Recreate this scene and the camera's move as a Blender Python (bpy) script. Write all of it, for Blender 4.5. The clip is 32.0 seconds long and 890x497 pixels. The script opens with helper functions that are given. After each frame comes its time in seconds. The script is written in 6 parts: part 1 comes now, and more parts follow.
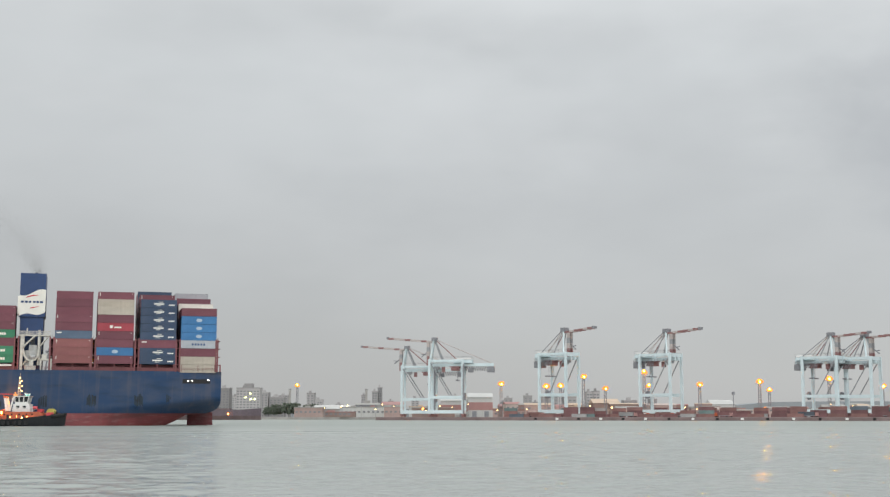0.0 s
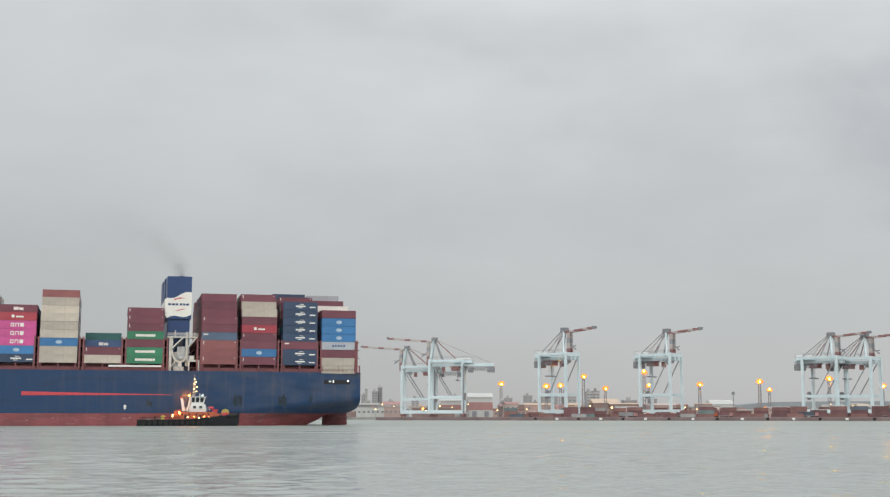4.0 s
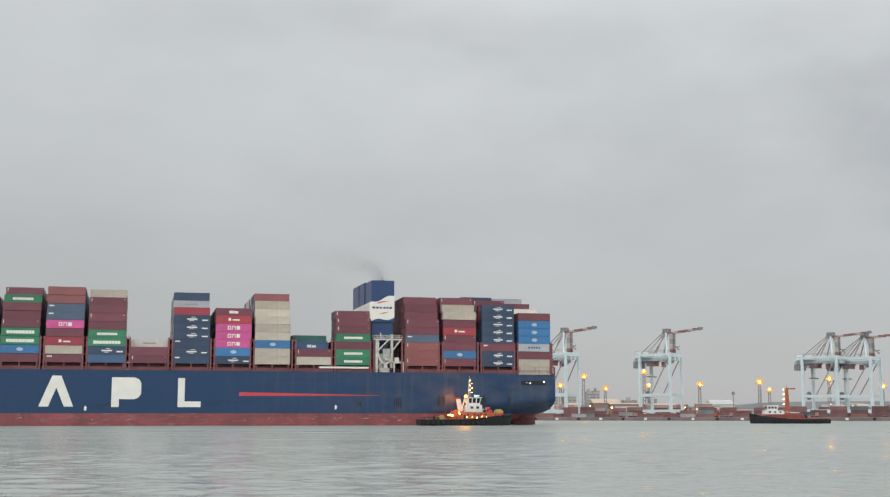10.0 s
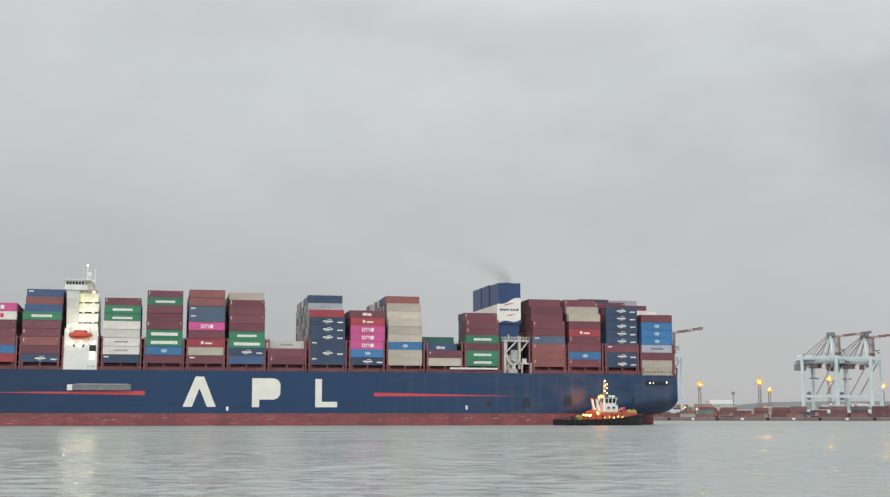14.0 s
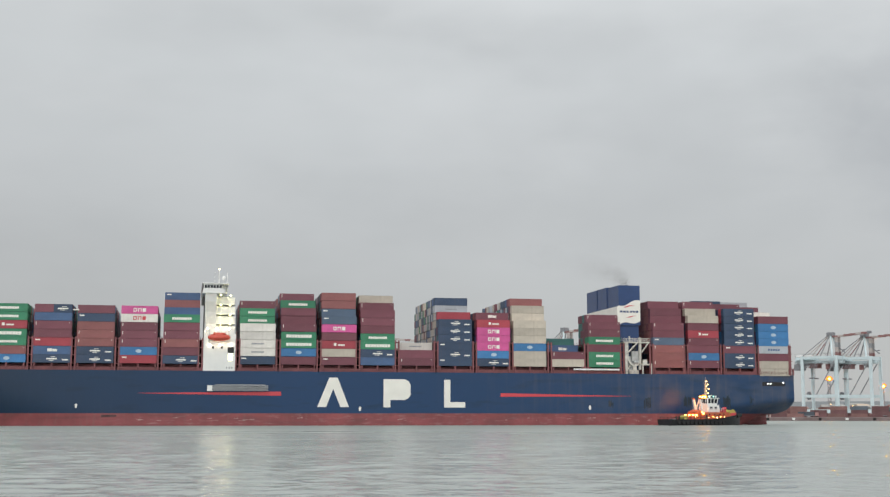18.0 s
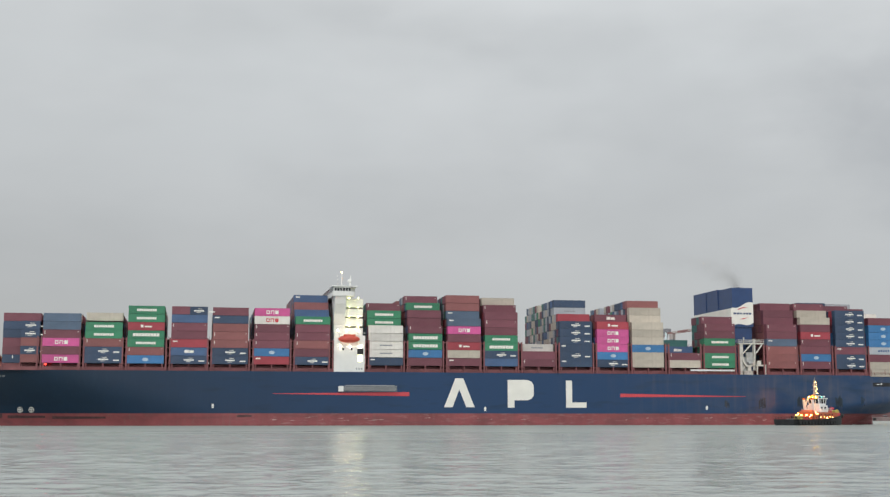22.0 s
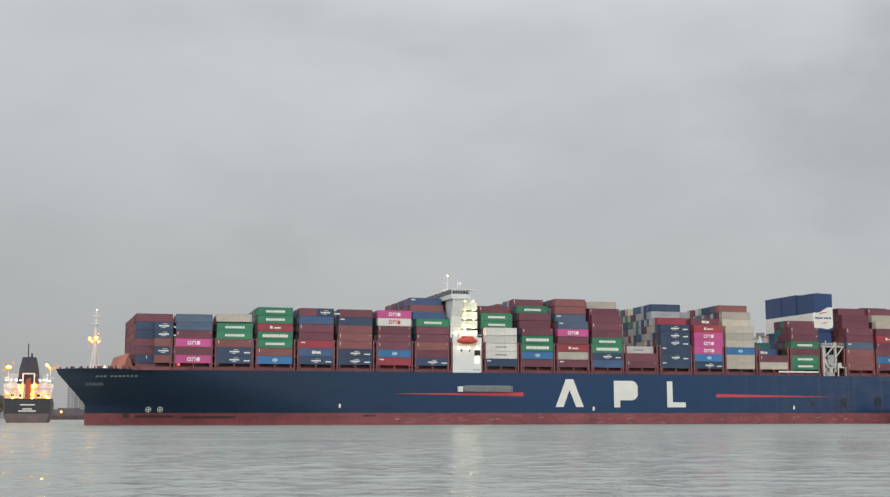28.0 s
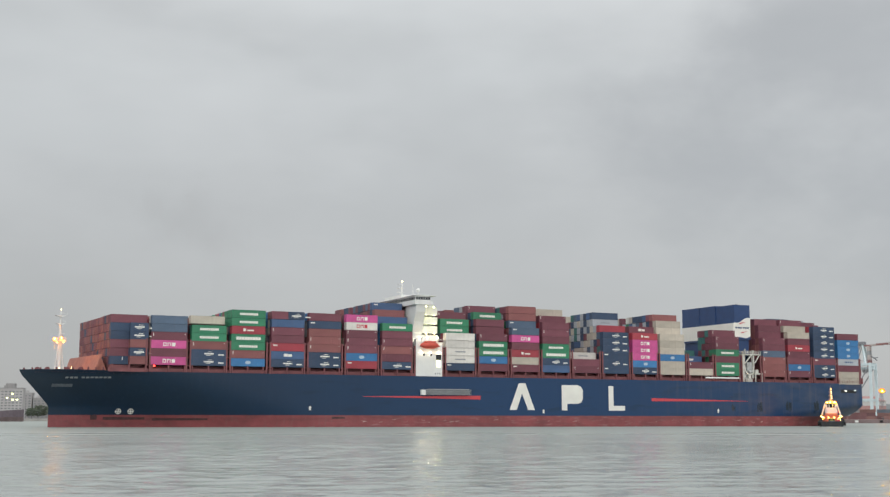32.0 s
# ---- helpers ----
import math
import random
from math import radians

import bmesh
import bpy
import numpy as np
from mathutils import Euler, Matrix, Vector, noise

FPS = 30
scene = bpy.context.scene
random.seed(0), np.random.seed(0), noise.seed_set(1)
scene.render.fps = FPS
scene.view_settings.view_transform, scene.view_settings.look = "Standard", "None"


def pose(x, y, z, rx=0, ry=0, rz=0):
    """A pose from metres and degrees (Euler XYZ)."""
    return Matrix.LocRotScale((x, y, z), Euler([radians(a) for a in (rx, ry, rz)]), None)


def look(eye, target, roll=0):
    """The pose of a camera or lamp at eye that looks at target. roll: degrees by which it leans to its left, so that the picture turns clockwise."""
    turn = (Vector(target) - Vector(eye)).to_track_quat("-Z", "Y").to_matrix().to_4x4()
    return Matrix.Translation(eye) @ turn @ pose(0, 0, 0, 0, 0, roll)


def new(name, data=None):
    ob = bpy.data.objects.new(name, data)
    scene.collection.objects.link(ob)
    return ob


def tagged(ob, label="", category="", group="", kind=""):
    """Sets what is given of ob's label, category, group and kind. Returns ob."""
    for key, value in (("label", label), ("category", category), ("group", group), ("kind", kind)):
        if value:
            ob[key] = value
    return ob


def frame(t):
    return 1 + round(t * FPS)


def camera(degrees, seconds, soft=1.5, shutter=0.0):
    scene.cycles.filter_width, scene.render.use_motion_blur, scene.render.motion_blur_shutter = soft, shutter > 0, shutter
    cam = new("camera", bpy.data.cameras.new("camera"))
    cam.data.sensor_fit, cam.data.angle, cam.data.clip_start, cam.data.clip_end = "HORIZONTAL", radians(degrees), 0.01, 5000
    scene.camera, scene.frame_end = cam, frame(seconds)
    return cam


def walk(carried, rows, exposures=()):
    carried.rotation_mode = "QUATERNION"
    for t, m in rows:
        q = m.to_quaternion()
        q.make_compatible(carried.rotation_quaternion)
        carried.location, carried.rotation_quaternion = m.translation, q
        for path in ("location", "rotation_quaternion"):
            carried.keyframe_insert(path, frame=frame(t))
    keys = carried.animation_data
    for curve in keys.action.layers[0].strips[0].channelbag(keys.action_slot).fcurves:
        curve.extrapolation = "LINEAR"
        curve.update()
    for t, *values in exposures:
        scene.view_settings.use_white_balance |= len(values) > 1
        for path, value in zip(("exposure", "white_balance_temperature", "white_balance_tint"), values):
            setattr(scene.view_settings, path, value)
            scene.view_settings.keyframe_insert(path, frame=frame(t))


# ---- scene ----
# ---------------------------------------------------------------- camera
cam = camera(39.34, 32.0, soft=1.35)
PITCH = 7.70
EYE = 2.72


def shot(turn, pitch, roll=0.0):
    """Camera on the near bank, turned to the right, tilted up and rolled by degrees."""
    return pose(0, 0, EYE, 90 + pitch, 0, -turn) @ pose(0, 0, 0, 0, 0, roll)


walk(cam, [
    (0.0, shot(0, PITCH)), (25.4, shot(0, PITCH)), (25.9, shot(0.3, PITCH)), (26.5, shot(1.3, 7.685)), (27.0, shot(2.3, 7.675)),
    (27.5, shot(2.878, 7.672)), (28.0, shot(3.013, 7.677, -0.04)), (28.1, shot(3.727, 7.687, -0.09)), (28.2, shot(4.63, 7.697, -0.14)),
    (28.3, shot(5.072, 7.707, -0.19)), (28.4, shot(5.34, 7.717, -0.24)), (28.5, shot(5.40, 7.728, -0.27)), (28.7, shot(5.649, 7.720, -0.27)),
    (29.0, shot(6.001, 7.706, -0.25)), (29.5, shot(6.667, 7.702, -0.21)), (30.0, shot(7.584, 7.698, -0.22)), (30.3, shot(8.029, 7.696, -0.22)),
    (30.5, shot(8.13, 7.694, -0.21)), (30.6, shot(8.10, 7.710, -0.18)), (31.0, shot(8.657, 7.768, -0.03)), (31.4, shot(9.61, 7.790, 0.03)),
    (31.5, shot(9.819, 7.793, 0.04)), (32.0, shot(10.207, 7.787, 0.06))],
    [(0.0, 0.06), (6.0, 0.03), (10.0, -0.01), (13.0, 0.03), (17.0, 0.02), (22.0, -0.01), (25.5, 0.03), (27.5, -0.06), (28.0, -0.09), (29.0, -0.04), (30.0, -0.03), (32.0, -0.03)])

# ---------------------------------------------------------------- light
world = bpy.data.worlds.new("overcast_sky")
scene.world = world
world.use_nodes = True
wn, wl = world.node_tree.nodes, world.node_tree.links
wn.clear()
w_out, w_bg = wn.new("ShaderNodeOutputWorld"), wn.new("ShaderNodeBackground")
w_sky, w_co = wn.new("ShaderNodeTexSky"), wn.new("ShaderNodeTexCoord")
w_sky.sky_type, w_sky.sun_disc = "NISHITA", False
w_sky.sun_elevation, w_sky.sun_rotation = radians(28), radians(200)
w_dim = wn.new("ShaderNodeVectorMath")
w_dim.operation = "SCALE"
w_dim.inputs["Scale"].default_value = 0.1
wl.new(w_sky.outputs["Color"], w_dim.inputs[0])


def cloud_layer(scale, stretch, offset, detail, low, high, rough=0.55):
    mp, nz, rp = wn.new("ShaderNodeMapping"), wn.new("ShaderNodeTexNoise"), wn.new("ShaderNodeMapRange")
    mp.inputs["Scale"].default_value, mp.inputs["Location"].default_value = stretch, offset
    nz.inputs["Scale"].default_value, nz.inputs["Detail"].default_value = scale, detail
    nz.inputs["Roughness"].default_value = rough
    rp.inputs["From Min"].default_value, rp.inputs["From Max"].default_value = low, high
    rp.interpolation_type = "SMOOTHSTEP"
    wl.new(w_co.outputs["Generated"], mp.inputs["Vector"])
    wl.new(mp.outputs["Vector"], nz.inputs["Vector"])
    wl.new(nz.outputs["Fac"], rp.inputs["Value"])
    return rp.outputs["Result"]


def w_mix(fac, a, b):
    m = wn.new("ShaderNodeMix")
    m.data_type = "RGBA"
    for sock, value in ((m.inputs[0], fac), (m.inputs[6], a), (m.inputs[7], b)):
        if isinstance(value, (float, tuple)):
            sock.default_value = value
        else:
            wl.new(value, sock)
    return m.outputs[2]


broad = cloud_layer(2.3, (1, 1, 2.2), (0.3, 0.1, 0.25), 4, 0.34, 0.66)
wisps = cloud_layer(5.5, (1, 1, 2.6), (2.1, 0.7, 1.4), 6, 0.36, 0.72)
grey = w_mix(broad, (0.535, 0.553, 0.560, 1), (0.645, 0.670, 0.678, 1))
thin = wn.new("ShaderNodeMath")
thin.operation, thin.inputs[1].default_value = "MULTIPLY", 0.30
wl.new(wisps, thin.inputs[0])
grey = w_mix(thin.outputs[0], grey, (0.72, 0.735, 0.74, 1))
split, ramp = wn.new("ShaderNodeSeparateXYZ"), wn.new("ShaderNodeMapRange")
wl.new(w_co.outputs["Generated"], split.inputs[0])
wl.new(split.outputs["Z"], ramp.inputs["Value"])
ramp.inputs["From Min"].default_value, ramp.inputs["From Max"].default_value = 0.0, 0.27
ramp.inputs["To Min"].default_value, ramp.inputs["To Max"].default_value = 0.92, 0.0
grey = w_mix(ramp.outputs["Result"], grey, (0.430, 0.434, 0.438, 1))
# one heavier cloud low in the north-east
aim = wn.new("ShaderNodeVectorMath")
aim.operation = "DOT_PRODUCT"
wl.new(w_co.outputs["Generated"], aim.inputs[0])
aim.inputs[1].default_value = Vector((0.455, 0.86, 0.235)).normalized()
rag = cloud_layer(4.5, (1, 1, 1.6), (0.4, 1.9, 0.6), 5, 0.25, 0.75)
edge = wn.new("ShaderNodeMath")
edge.operation, edge.inputs[1].default_value = "MULTIPLY_ADD", 0.022
wl.new(rag, edge.inputs[0])
wl.new(aim.outputs["Value"], edge.inputs[2])
heavy = wn.new("ShaderNodeMapRange")
heavy.interpolation_type = "SMOOTHSTEP"
heavy.inputs["From Min"].default_value, heavy.inputs["From Max"].default_value = 0.991, 1.015
heavy.inputs["To Max"].default_value = 0.75
wl.new(edge.outputs[0], heavy.inputs["Value"])
grey = w_mix(heavy.outputs["Result"], grey, (0.40, 0.415, 0.43, 1))
# an overcast sky is brighter overhead than at the horizon
lift = wn.new("ShaderNodeMapRange")
wl.new(split.outputs["Z"], lift.inputs["Value"])
lift.inputs["From Min"].default_value, lift.inputs["From Max"].default_value = 0.30, 1.0
lift.inputs["To Min"].default_value, lift.inputs["To Max"].default_value = 1.0, 2.3
high = wn.new("ShaderNodeVectorMath")
high.operation = "SCALE"
wl.new(grey, high.inputs[0])
back = wn.new("ShaderNodeMapRange")
wl.new(split.outputs["Y"], back.inputs["Value"])
back.inputs["From Min"].default_value, back.inputs["From Max"].default_value = 0.3, -0.9
back.inputs["To Min"].default_value, back.inputs["To Max"].default_value = 1.0, 1.5
both = wn.new("ShaderNodeMath")
both.operation = "MULTIPLY"
wl.new(lift.outputs["Result"], both.inputs[0])
wl.new(back.outputs["Result"], both.inputs[1])
side = wn.new("ShaderNodeMapRange")
wl.new(split.outputs["X"], side.inputs["Value"])
side.inputs["From Min"].default_value, side.inputs["From Max"].default_value = -0.35, 0.35
side.inputs["To Min"].default_value, side.inputs["To Max"].default_value = 0.93, 1.06
drifted = wn.new("ShaderNodeMath")
drifted.operation = "MULTIPLY"
wl.new(both.outputs[0], drifted.inputs[0])
wl.new(side.outputs["Result"], drifted.inputs[1])
wl.new(drifted.outputs[0], high.inputs["Scale"])
grey = high.outputs[0]
wl.new(w_mix(0.06, grey, w_dim.outputs[0]), w_bg.inputs["Color"])
w_bg.inputs["Strength"].default_value = 1.0
wl.new(w_bg.outputs[0], w_out.inputs["Surface"])

sun = new("sun", bpy.data.lights.new("sun", "SUN"))
sun.data.energy, sun.data.angle, sun.data.color = 0.75, radians(35), (1.0, 0.98, 0.97)
sun.matrix_world = look((0, 0, 100), (15, 60, 68))


# ---------------------------------------------------------------- materials
def material(name, colour, rough=0.6, metal=0.0, vary=0.15, scale=0.5, fine=6.0, bump=0.0, streak=0.0, dirt=(0.12, 0.08, 0.06), emit=0.0, glow=None, each=0.0, wear_and_shade=None):
    """A painted or raw surface: two scales of noise, optional vertical streaks of dirt, optional random tone for each object."""
    m = bpy.data.materials.new(name)
    m.use_nodes = True
    n, l = m.node_tree.nodes, m.node_tree.links
    b = n["Principled BSDF"]
    b.inputs["Roughness"].default_value, b.inputs["Metallic"].default_value = rough, metal
    co = n.new("ShaderNodeTexCoord")

    def noise_at(s, stretch=(1, 1, 1), detail=3):
        mp, nz = n.new("ShaderNodeMapping"), n.new("ShaderNodeTexNoise")
        mp.inputs["Scale"].default_value = stretch
        nz.inputs["Scale"].default_value, nz.inputs["Detail"].default_value = s, detail
        l.new(co.outputs["Object"], mp.inputs["Vector"])
        l.new(mp.outputs["Vector"], nz.inputs["Vector"])
        return nz.outputs["Fac"]

    def ranged(fac, a0, a1, b0, b1):
        r = n.new("ShaderNodeMapRange")
        for key, value in zip(("From Min", "From Max", "To Min", "To Max"), (a0, a1, b0, b1)):
            r.inputs[key].default_value = value
        l.new(fac, r.inputs["Value"])
        return r.outputs["Result"]

    def mixed(fac, a, c):
        x = n.new("ShaderNodeMix")
        x.data_type = "RGBA"
        for sock, value in ((x.inputs[0], fac), (x.inputs[6], a), (x.inputs[7], c)):
            if isinstance(value, tuple):
                sock.default_value = (*value, 1)[:4]
            else:
                l.new(value, sock)
        return x.outputs[2]

    dark, pale = tuple(c * (1 - vary) for c in colour), tuple(min(1, c * (1 + vary)) for c in colour)
    tone = mixed(ranged(noise_at(scale), 0.3, 0.7, 0, 1), dark, pale)
    tone = mixed(ranged(noise_at(fine), 0.35, 0.75, 0, 0.35), tone, dark)
    if streak:
        tone = mixed(ranged(noise_at(0.9, (1.0, 1.0, 0.09), 5), 0.52, 0.78, 0, streak), tone, dirt)
    if wear_and_shade:
        # painted bow shade, grime and rust stains astern: x runs from stern to bow
        axis = n.new("ShaderNodeSeparateXYZ")
        l.new(co.outputs["Object"], axis.inputs[0])
        for x0, x1, paint, amount, stretch, low in wear_and_shade:
            grad = n.new("ShaderNodeMath")
            grad.operation = "MULTIPLY"
            l.new(ranged(axis.outputs["X"], x0, x1, 0, amount), grad.inputs[0])
            l.new(ranged(noise_at(0.35, stretch, 5), low, low + 0.3, 0.0, 1), grad.inputs[1])
            tone = mixed(grad.outputs[0], tone, paint)
    if each:
        info, hsv = n.new("ShaderNodeObjectInfo"), n.new("ShaderNodeHueSaturation")
        l.new(ranged(info.outputs["Random"], 0, 1, 1 - each, 1 + each), hsv.inputs["Value"])
        l.new(tone, hsv.inputs["Color"])
        tone = hsv.outputs["Color"]
    l.new(tone, b.inputs["Base Color"])
    if bump:
        bp = n.new("ShaderNodeBump")
        bp.inputs["Strength"].default_value, bp.inputs["Distance"].default_value = bump, 0.05
        l.new(noise_at(fine), bp.inputs["Height"])
        l.new(bp.outputs["Normal"], b.inputs["Normal"])
    if emit:
        b.inputs["Emission Color"].default_value = (*(glow or colour), 1)
        b.inputs["Emission Strength"].default_value = emit
        if emit < 20:
            m.cycles.emission_sampling = "NONE"  # dim lamps light too little to be worth a shadow ray
    return m


# base tone carries the bow flare's shade; a lighter navy blends in aft
NAVY_HULL = material("navy_hull_paint", (0.0030, 0.0200, 0.047), 0.32, vary=0.14, scale=0.06, fine=0.6, streak=0.14, dirt=(0.030, 0.055, 0.095),
                     wear_and_shade=((-310, -190, (0.008, 0.042, 0.116), 0.9, (0.2, 1, 1.0), 0.15), (-130, -30, (0.105, 0.105, 0.118), 0.34, (0.3, 1, 0.6), 0.40),
                           (-150, -40, (0.135, 0.112, 0.108), 0.40, (1.6, 1, 0.12), 0.50)))
BOOT_RED = material("antifouling_red", (0.24, 0.060, 0.064), 0.6, vary=0.25, scale=0.12, fine=0.9, streak=0.35, dirt=(0.20, 0.13, 0.11),
                    wear_and_shade=((-262, -240, (0.38, 0.25, 0.245), 0.6, (0.7, 1, 3.2), 0.54), (-400, -399, (0.085, 0.040, 0.042), 0.7, (0.16, 1, 1.4), 0.50)))
DECK_RED = material("oxide_red_steel", (0.210, 0.072, 0.077), 0.6, vary=0.2, scale=0.3, streak=0.25)
WHITE = material("white_ship_paint", (0.74, 0.74, 0.71), 0.45, vary=0.05, scale=0.3, streak=0.1, dirt=(0.45, 0.36, 0.25))
MARK_WHITE = material("white_marking_paint", (0.78, 0.76, 0.69), 0.55, vary=0.05, scale=0.3)
STRIPE = material("red_stripe_paint", (0.55, 0.06, 0.075), 0.5, vary=0.08)
FUNNEL_BLUE = material("funnel_blue", (0.022, 0.055, 0.155), 0.4, vary=0.1, scale=0.3, streak=0.2, dirt=(0.05, 0.06, 0.09))
BLACK = material("black_steel", (0.012, 0.012, 0.014), 0.5, vary=0.2)
GLASS_DARK = material("dark_window_glass", (0.015, 0.02, 0.025), 0.08, vary=0.05)
GREY = material("grey_steel", (0.30, 0.31, 0.32), 0.5, metal=0.2, vary=0.12, streak=0.2)
CRANE_BLUE = material("pale_blue_crane_paint", (0.59, 0.69, 0.71), 0.5, vary=0.08, scale=0.1, streak=0.15, dirt=(0.4, 0.36, 0.32))
BOOM_PALE = material("muted_white_boom_paint", (0.44, 0.39, 0.37), 0.6, vary=0.15, streak=0.2)
# crane red and dark steel softened: distance haze put into both colours
CRANE_RED = material("crane_red_paint", (0.25, 0.125, 0.120), 0.55, vary=0.1)
CRANE_DARK = material("crane_dark_steel", (0.22, 0.225, 0.24), 0.6, vary=0.2)
CONCRETE = material("weathered_concrete", (0.33, 0.32, 0.30), 0.85, vary=0.15, scale=0.1, fine=1.5, streak=0.3, dirt=(0.18, 0.16, 0.14))
# quay wall tone lightened by haze mixed into it
QUAY_FACE = material("quay_wall", (0.20, 0.15, 0.145), 0.85, vary=0.3, scale=0.08, fine=0.8, streak=0.4, dirt=(0.20, 0.09, 0.07))
SHED_WALL = material("pale_shed_sheet", (0.50, 0.50, 0.48), 0.7, vary=0.08, scale=0.08, streak=0.2)
SHED_RED = material("red_roof_sheet", (0.36, 0.20, 0.185), 0.7, vary=0.12, scale=0.08)
# town walls and panes carry the haze in their colours
TOWN = material("far_town_plaster", (0.33, 0.32, 0.315), 0.9, vary=0.12, scale=0.04, fine=0.4, each=0.25)
PANE = material("far_window_glass", (0.22, 0.225, 0.235), 0.2, vary=0.2)
LEAF = material("dark_foliage", (0.085, 0.105, 0.075), 0.9, vary=0.4, scale=0.2)
TUG_ORANGE = material("tug_orange_paint", (0.47, 0.105, 0.042), 0.5, vary=0.2, scale=0.8, streak=0.4)
TUG_BLACK = material("tug_black_hull", (0.013, 0.015, 0.018), 0.5, vary=0.3, streak=0.2, dirt=(0.10, 0.08, 0.06))
RUBBER = material("tyre_rubber", (0.02, 0.02, 0.02), 0.9, vary=0.3)
ROPE = material("yellow_rope", (0.45, 0.40, 0.10), 0.9, vary=0.2)
SODIUM = material("sodium_lamp", (1.0, 0.55, 0.15), emit=120.0, glow=(1.0, 0.27, 0.02))
MAST_BULB = material("high_mast_bulb", (1.0, 0.55, 0.15), emit=900.0, glow=(1.0, 0.30, 0.010))
FLOOD_BANK = material("sodium_flood_bank", (1.0, 0.5, 0.1), emit=1600.0, glow=(1.0, 0.21, 0.003))
AMBER = material("amber_deck_lamp", (1.0, 0.6, 0.2), emit=14.0, glow=(1.0, 0.42, 0.09))
# faint orange emission that imitates the halo around bright lamps
HALO_GLOW = material("lamp_halo", (0.05, 0.03, 0.012), emit=0.95, glow=(1.0, 0.41, 0.11))
FLOOD = material("house_floodlight", (1.0, 0.9, 0.7), emit=32.0, glow=(1.0, 0.84, 0.52))
WARM = material("warm_deck_lamp", (1.0, 0.8, 0.5), emit=9.0, glow=(1.0, 0.62, 0.22))
GREENISH = material("stairway_lamp", (1.0, 1.0, 0.6), emit=3.0, glow=(0.95, 1.0, 0.40))
COOL = material("white_deck_lamp", (1.0, 1.0, 0.95), emit=12.0, glow=(1.0, 0.95, 0.85))
GALLERY = material("gallery_lamp", (1.0, 1.0, 0.6), emit=75.0, glow=(1.0, 0.95, 0.36))
RED_LAMP = material("red_lamp", (1.0, 0.05, 0.03), emit=9.0, glow=(1.0, 0.03, 0.02))
FOAM = material("white_foam", (0.75, 0.77, 0.76), 0.9, vary=0.1, scale=1.0)
BOX_COLOURS = {
    "m": (0.180, 0.050, 0.061), "b": (0.255, 0.084, 0.072), "n": (0.034, 0.060, 0.104), "s": (0.090, 0.130, 0.178),
    "t": (0.53, 0.455, 0.345), "g": (0.036, 0.215, 0.098), "p": (0.62, 0.090, 0.26), "l": (0.045, 0.185, 0.37),
    "r": (0.38, 0.045, 0.055), "w": (0.69, 0.635, 0.535), "e": (0.050, 0.170, 0.140), "y": (0.40, 0.41, 0.40), "u": (0.058, 0.110, 0.205)}
BOX_NAMES = {"m": "maroon", "b": "rust-brown", "n": "navy", "s": "slate-blue", "t": "tan", "g": "green", "p": "magenta", "l": "bright blue",
             "r": "red", "w": "off-white", "e": "teal", "y": "grey", "u": "dull blue"}
# each box colour shifted to blue with a slight haze mixed in
BOX = {k: material("container_" + BOX_NAMES[k].replace(" ", "_").replace("-", "_"), (0.006 + 0.95 * c[0], 0.008 + 0.98 * c[1], 0.012 + 1.06 * c[2]), 0.55, vary=0.10, scale=0.35, fine=2.5, streak=0.18, dirt=(0.14, 0.09, 0.07), each=0.14)
       for k, c in BOX_COLOURS.items()}


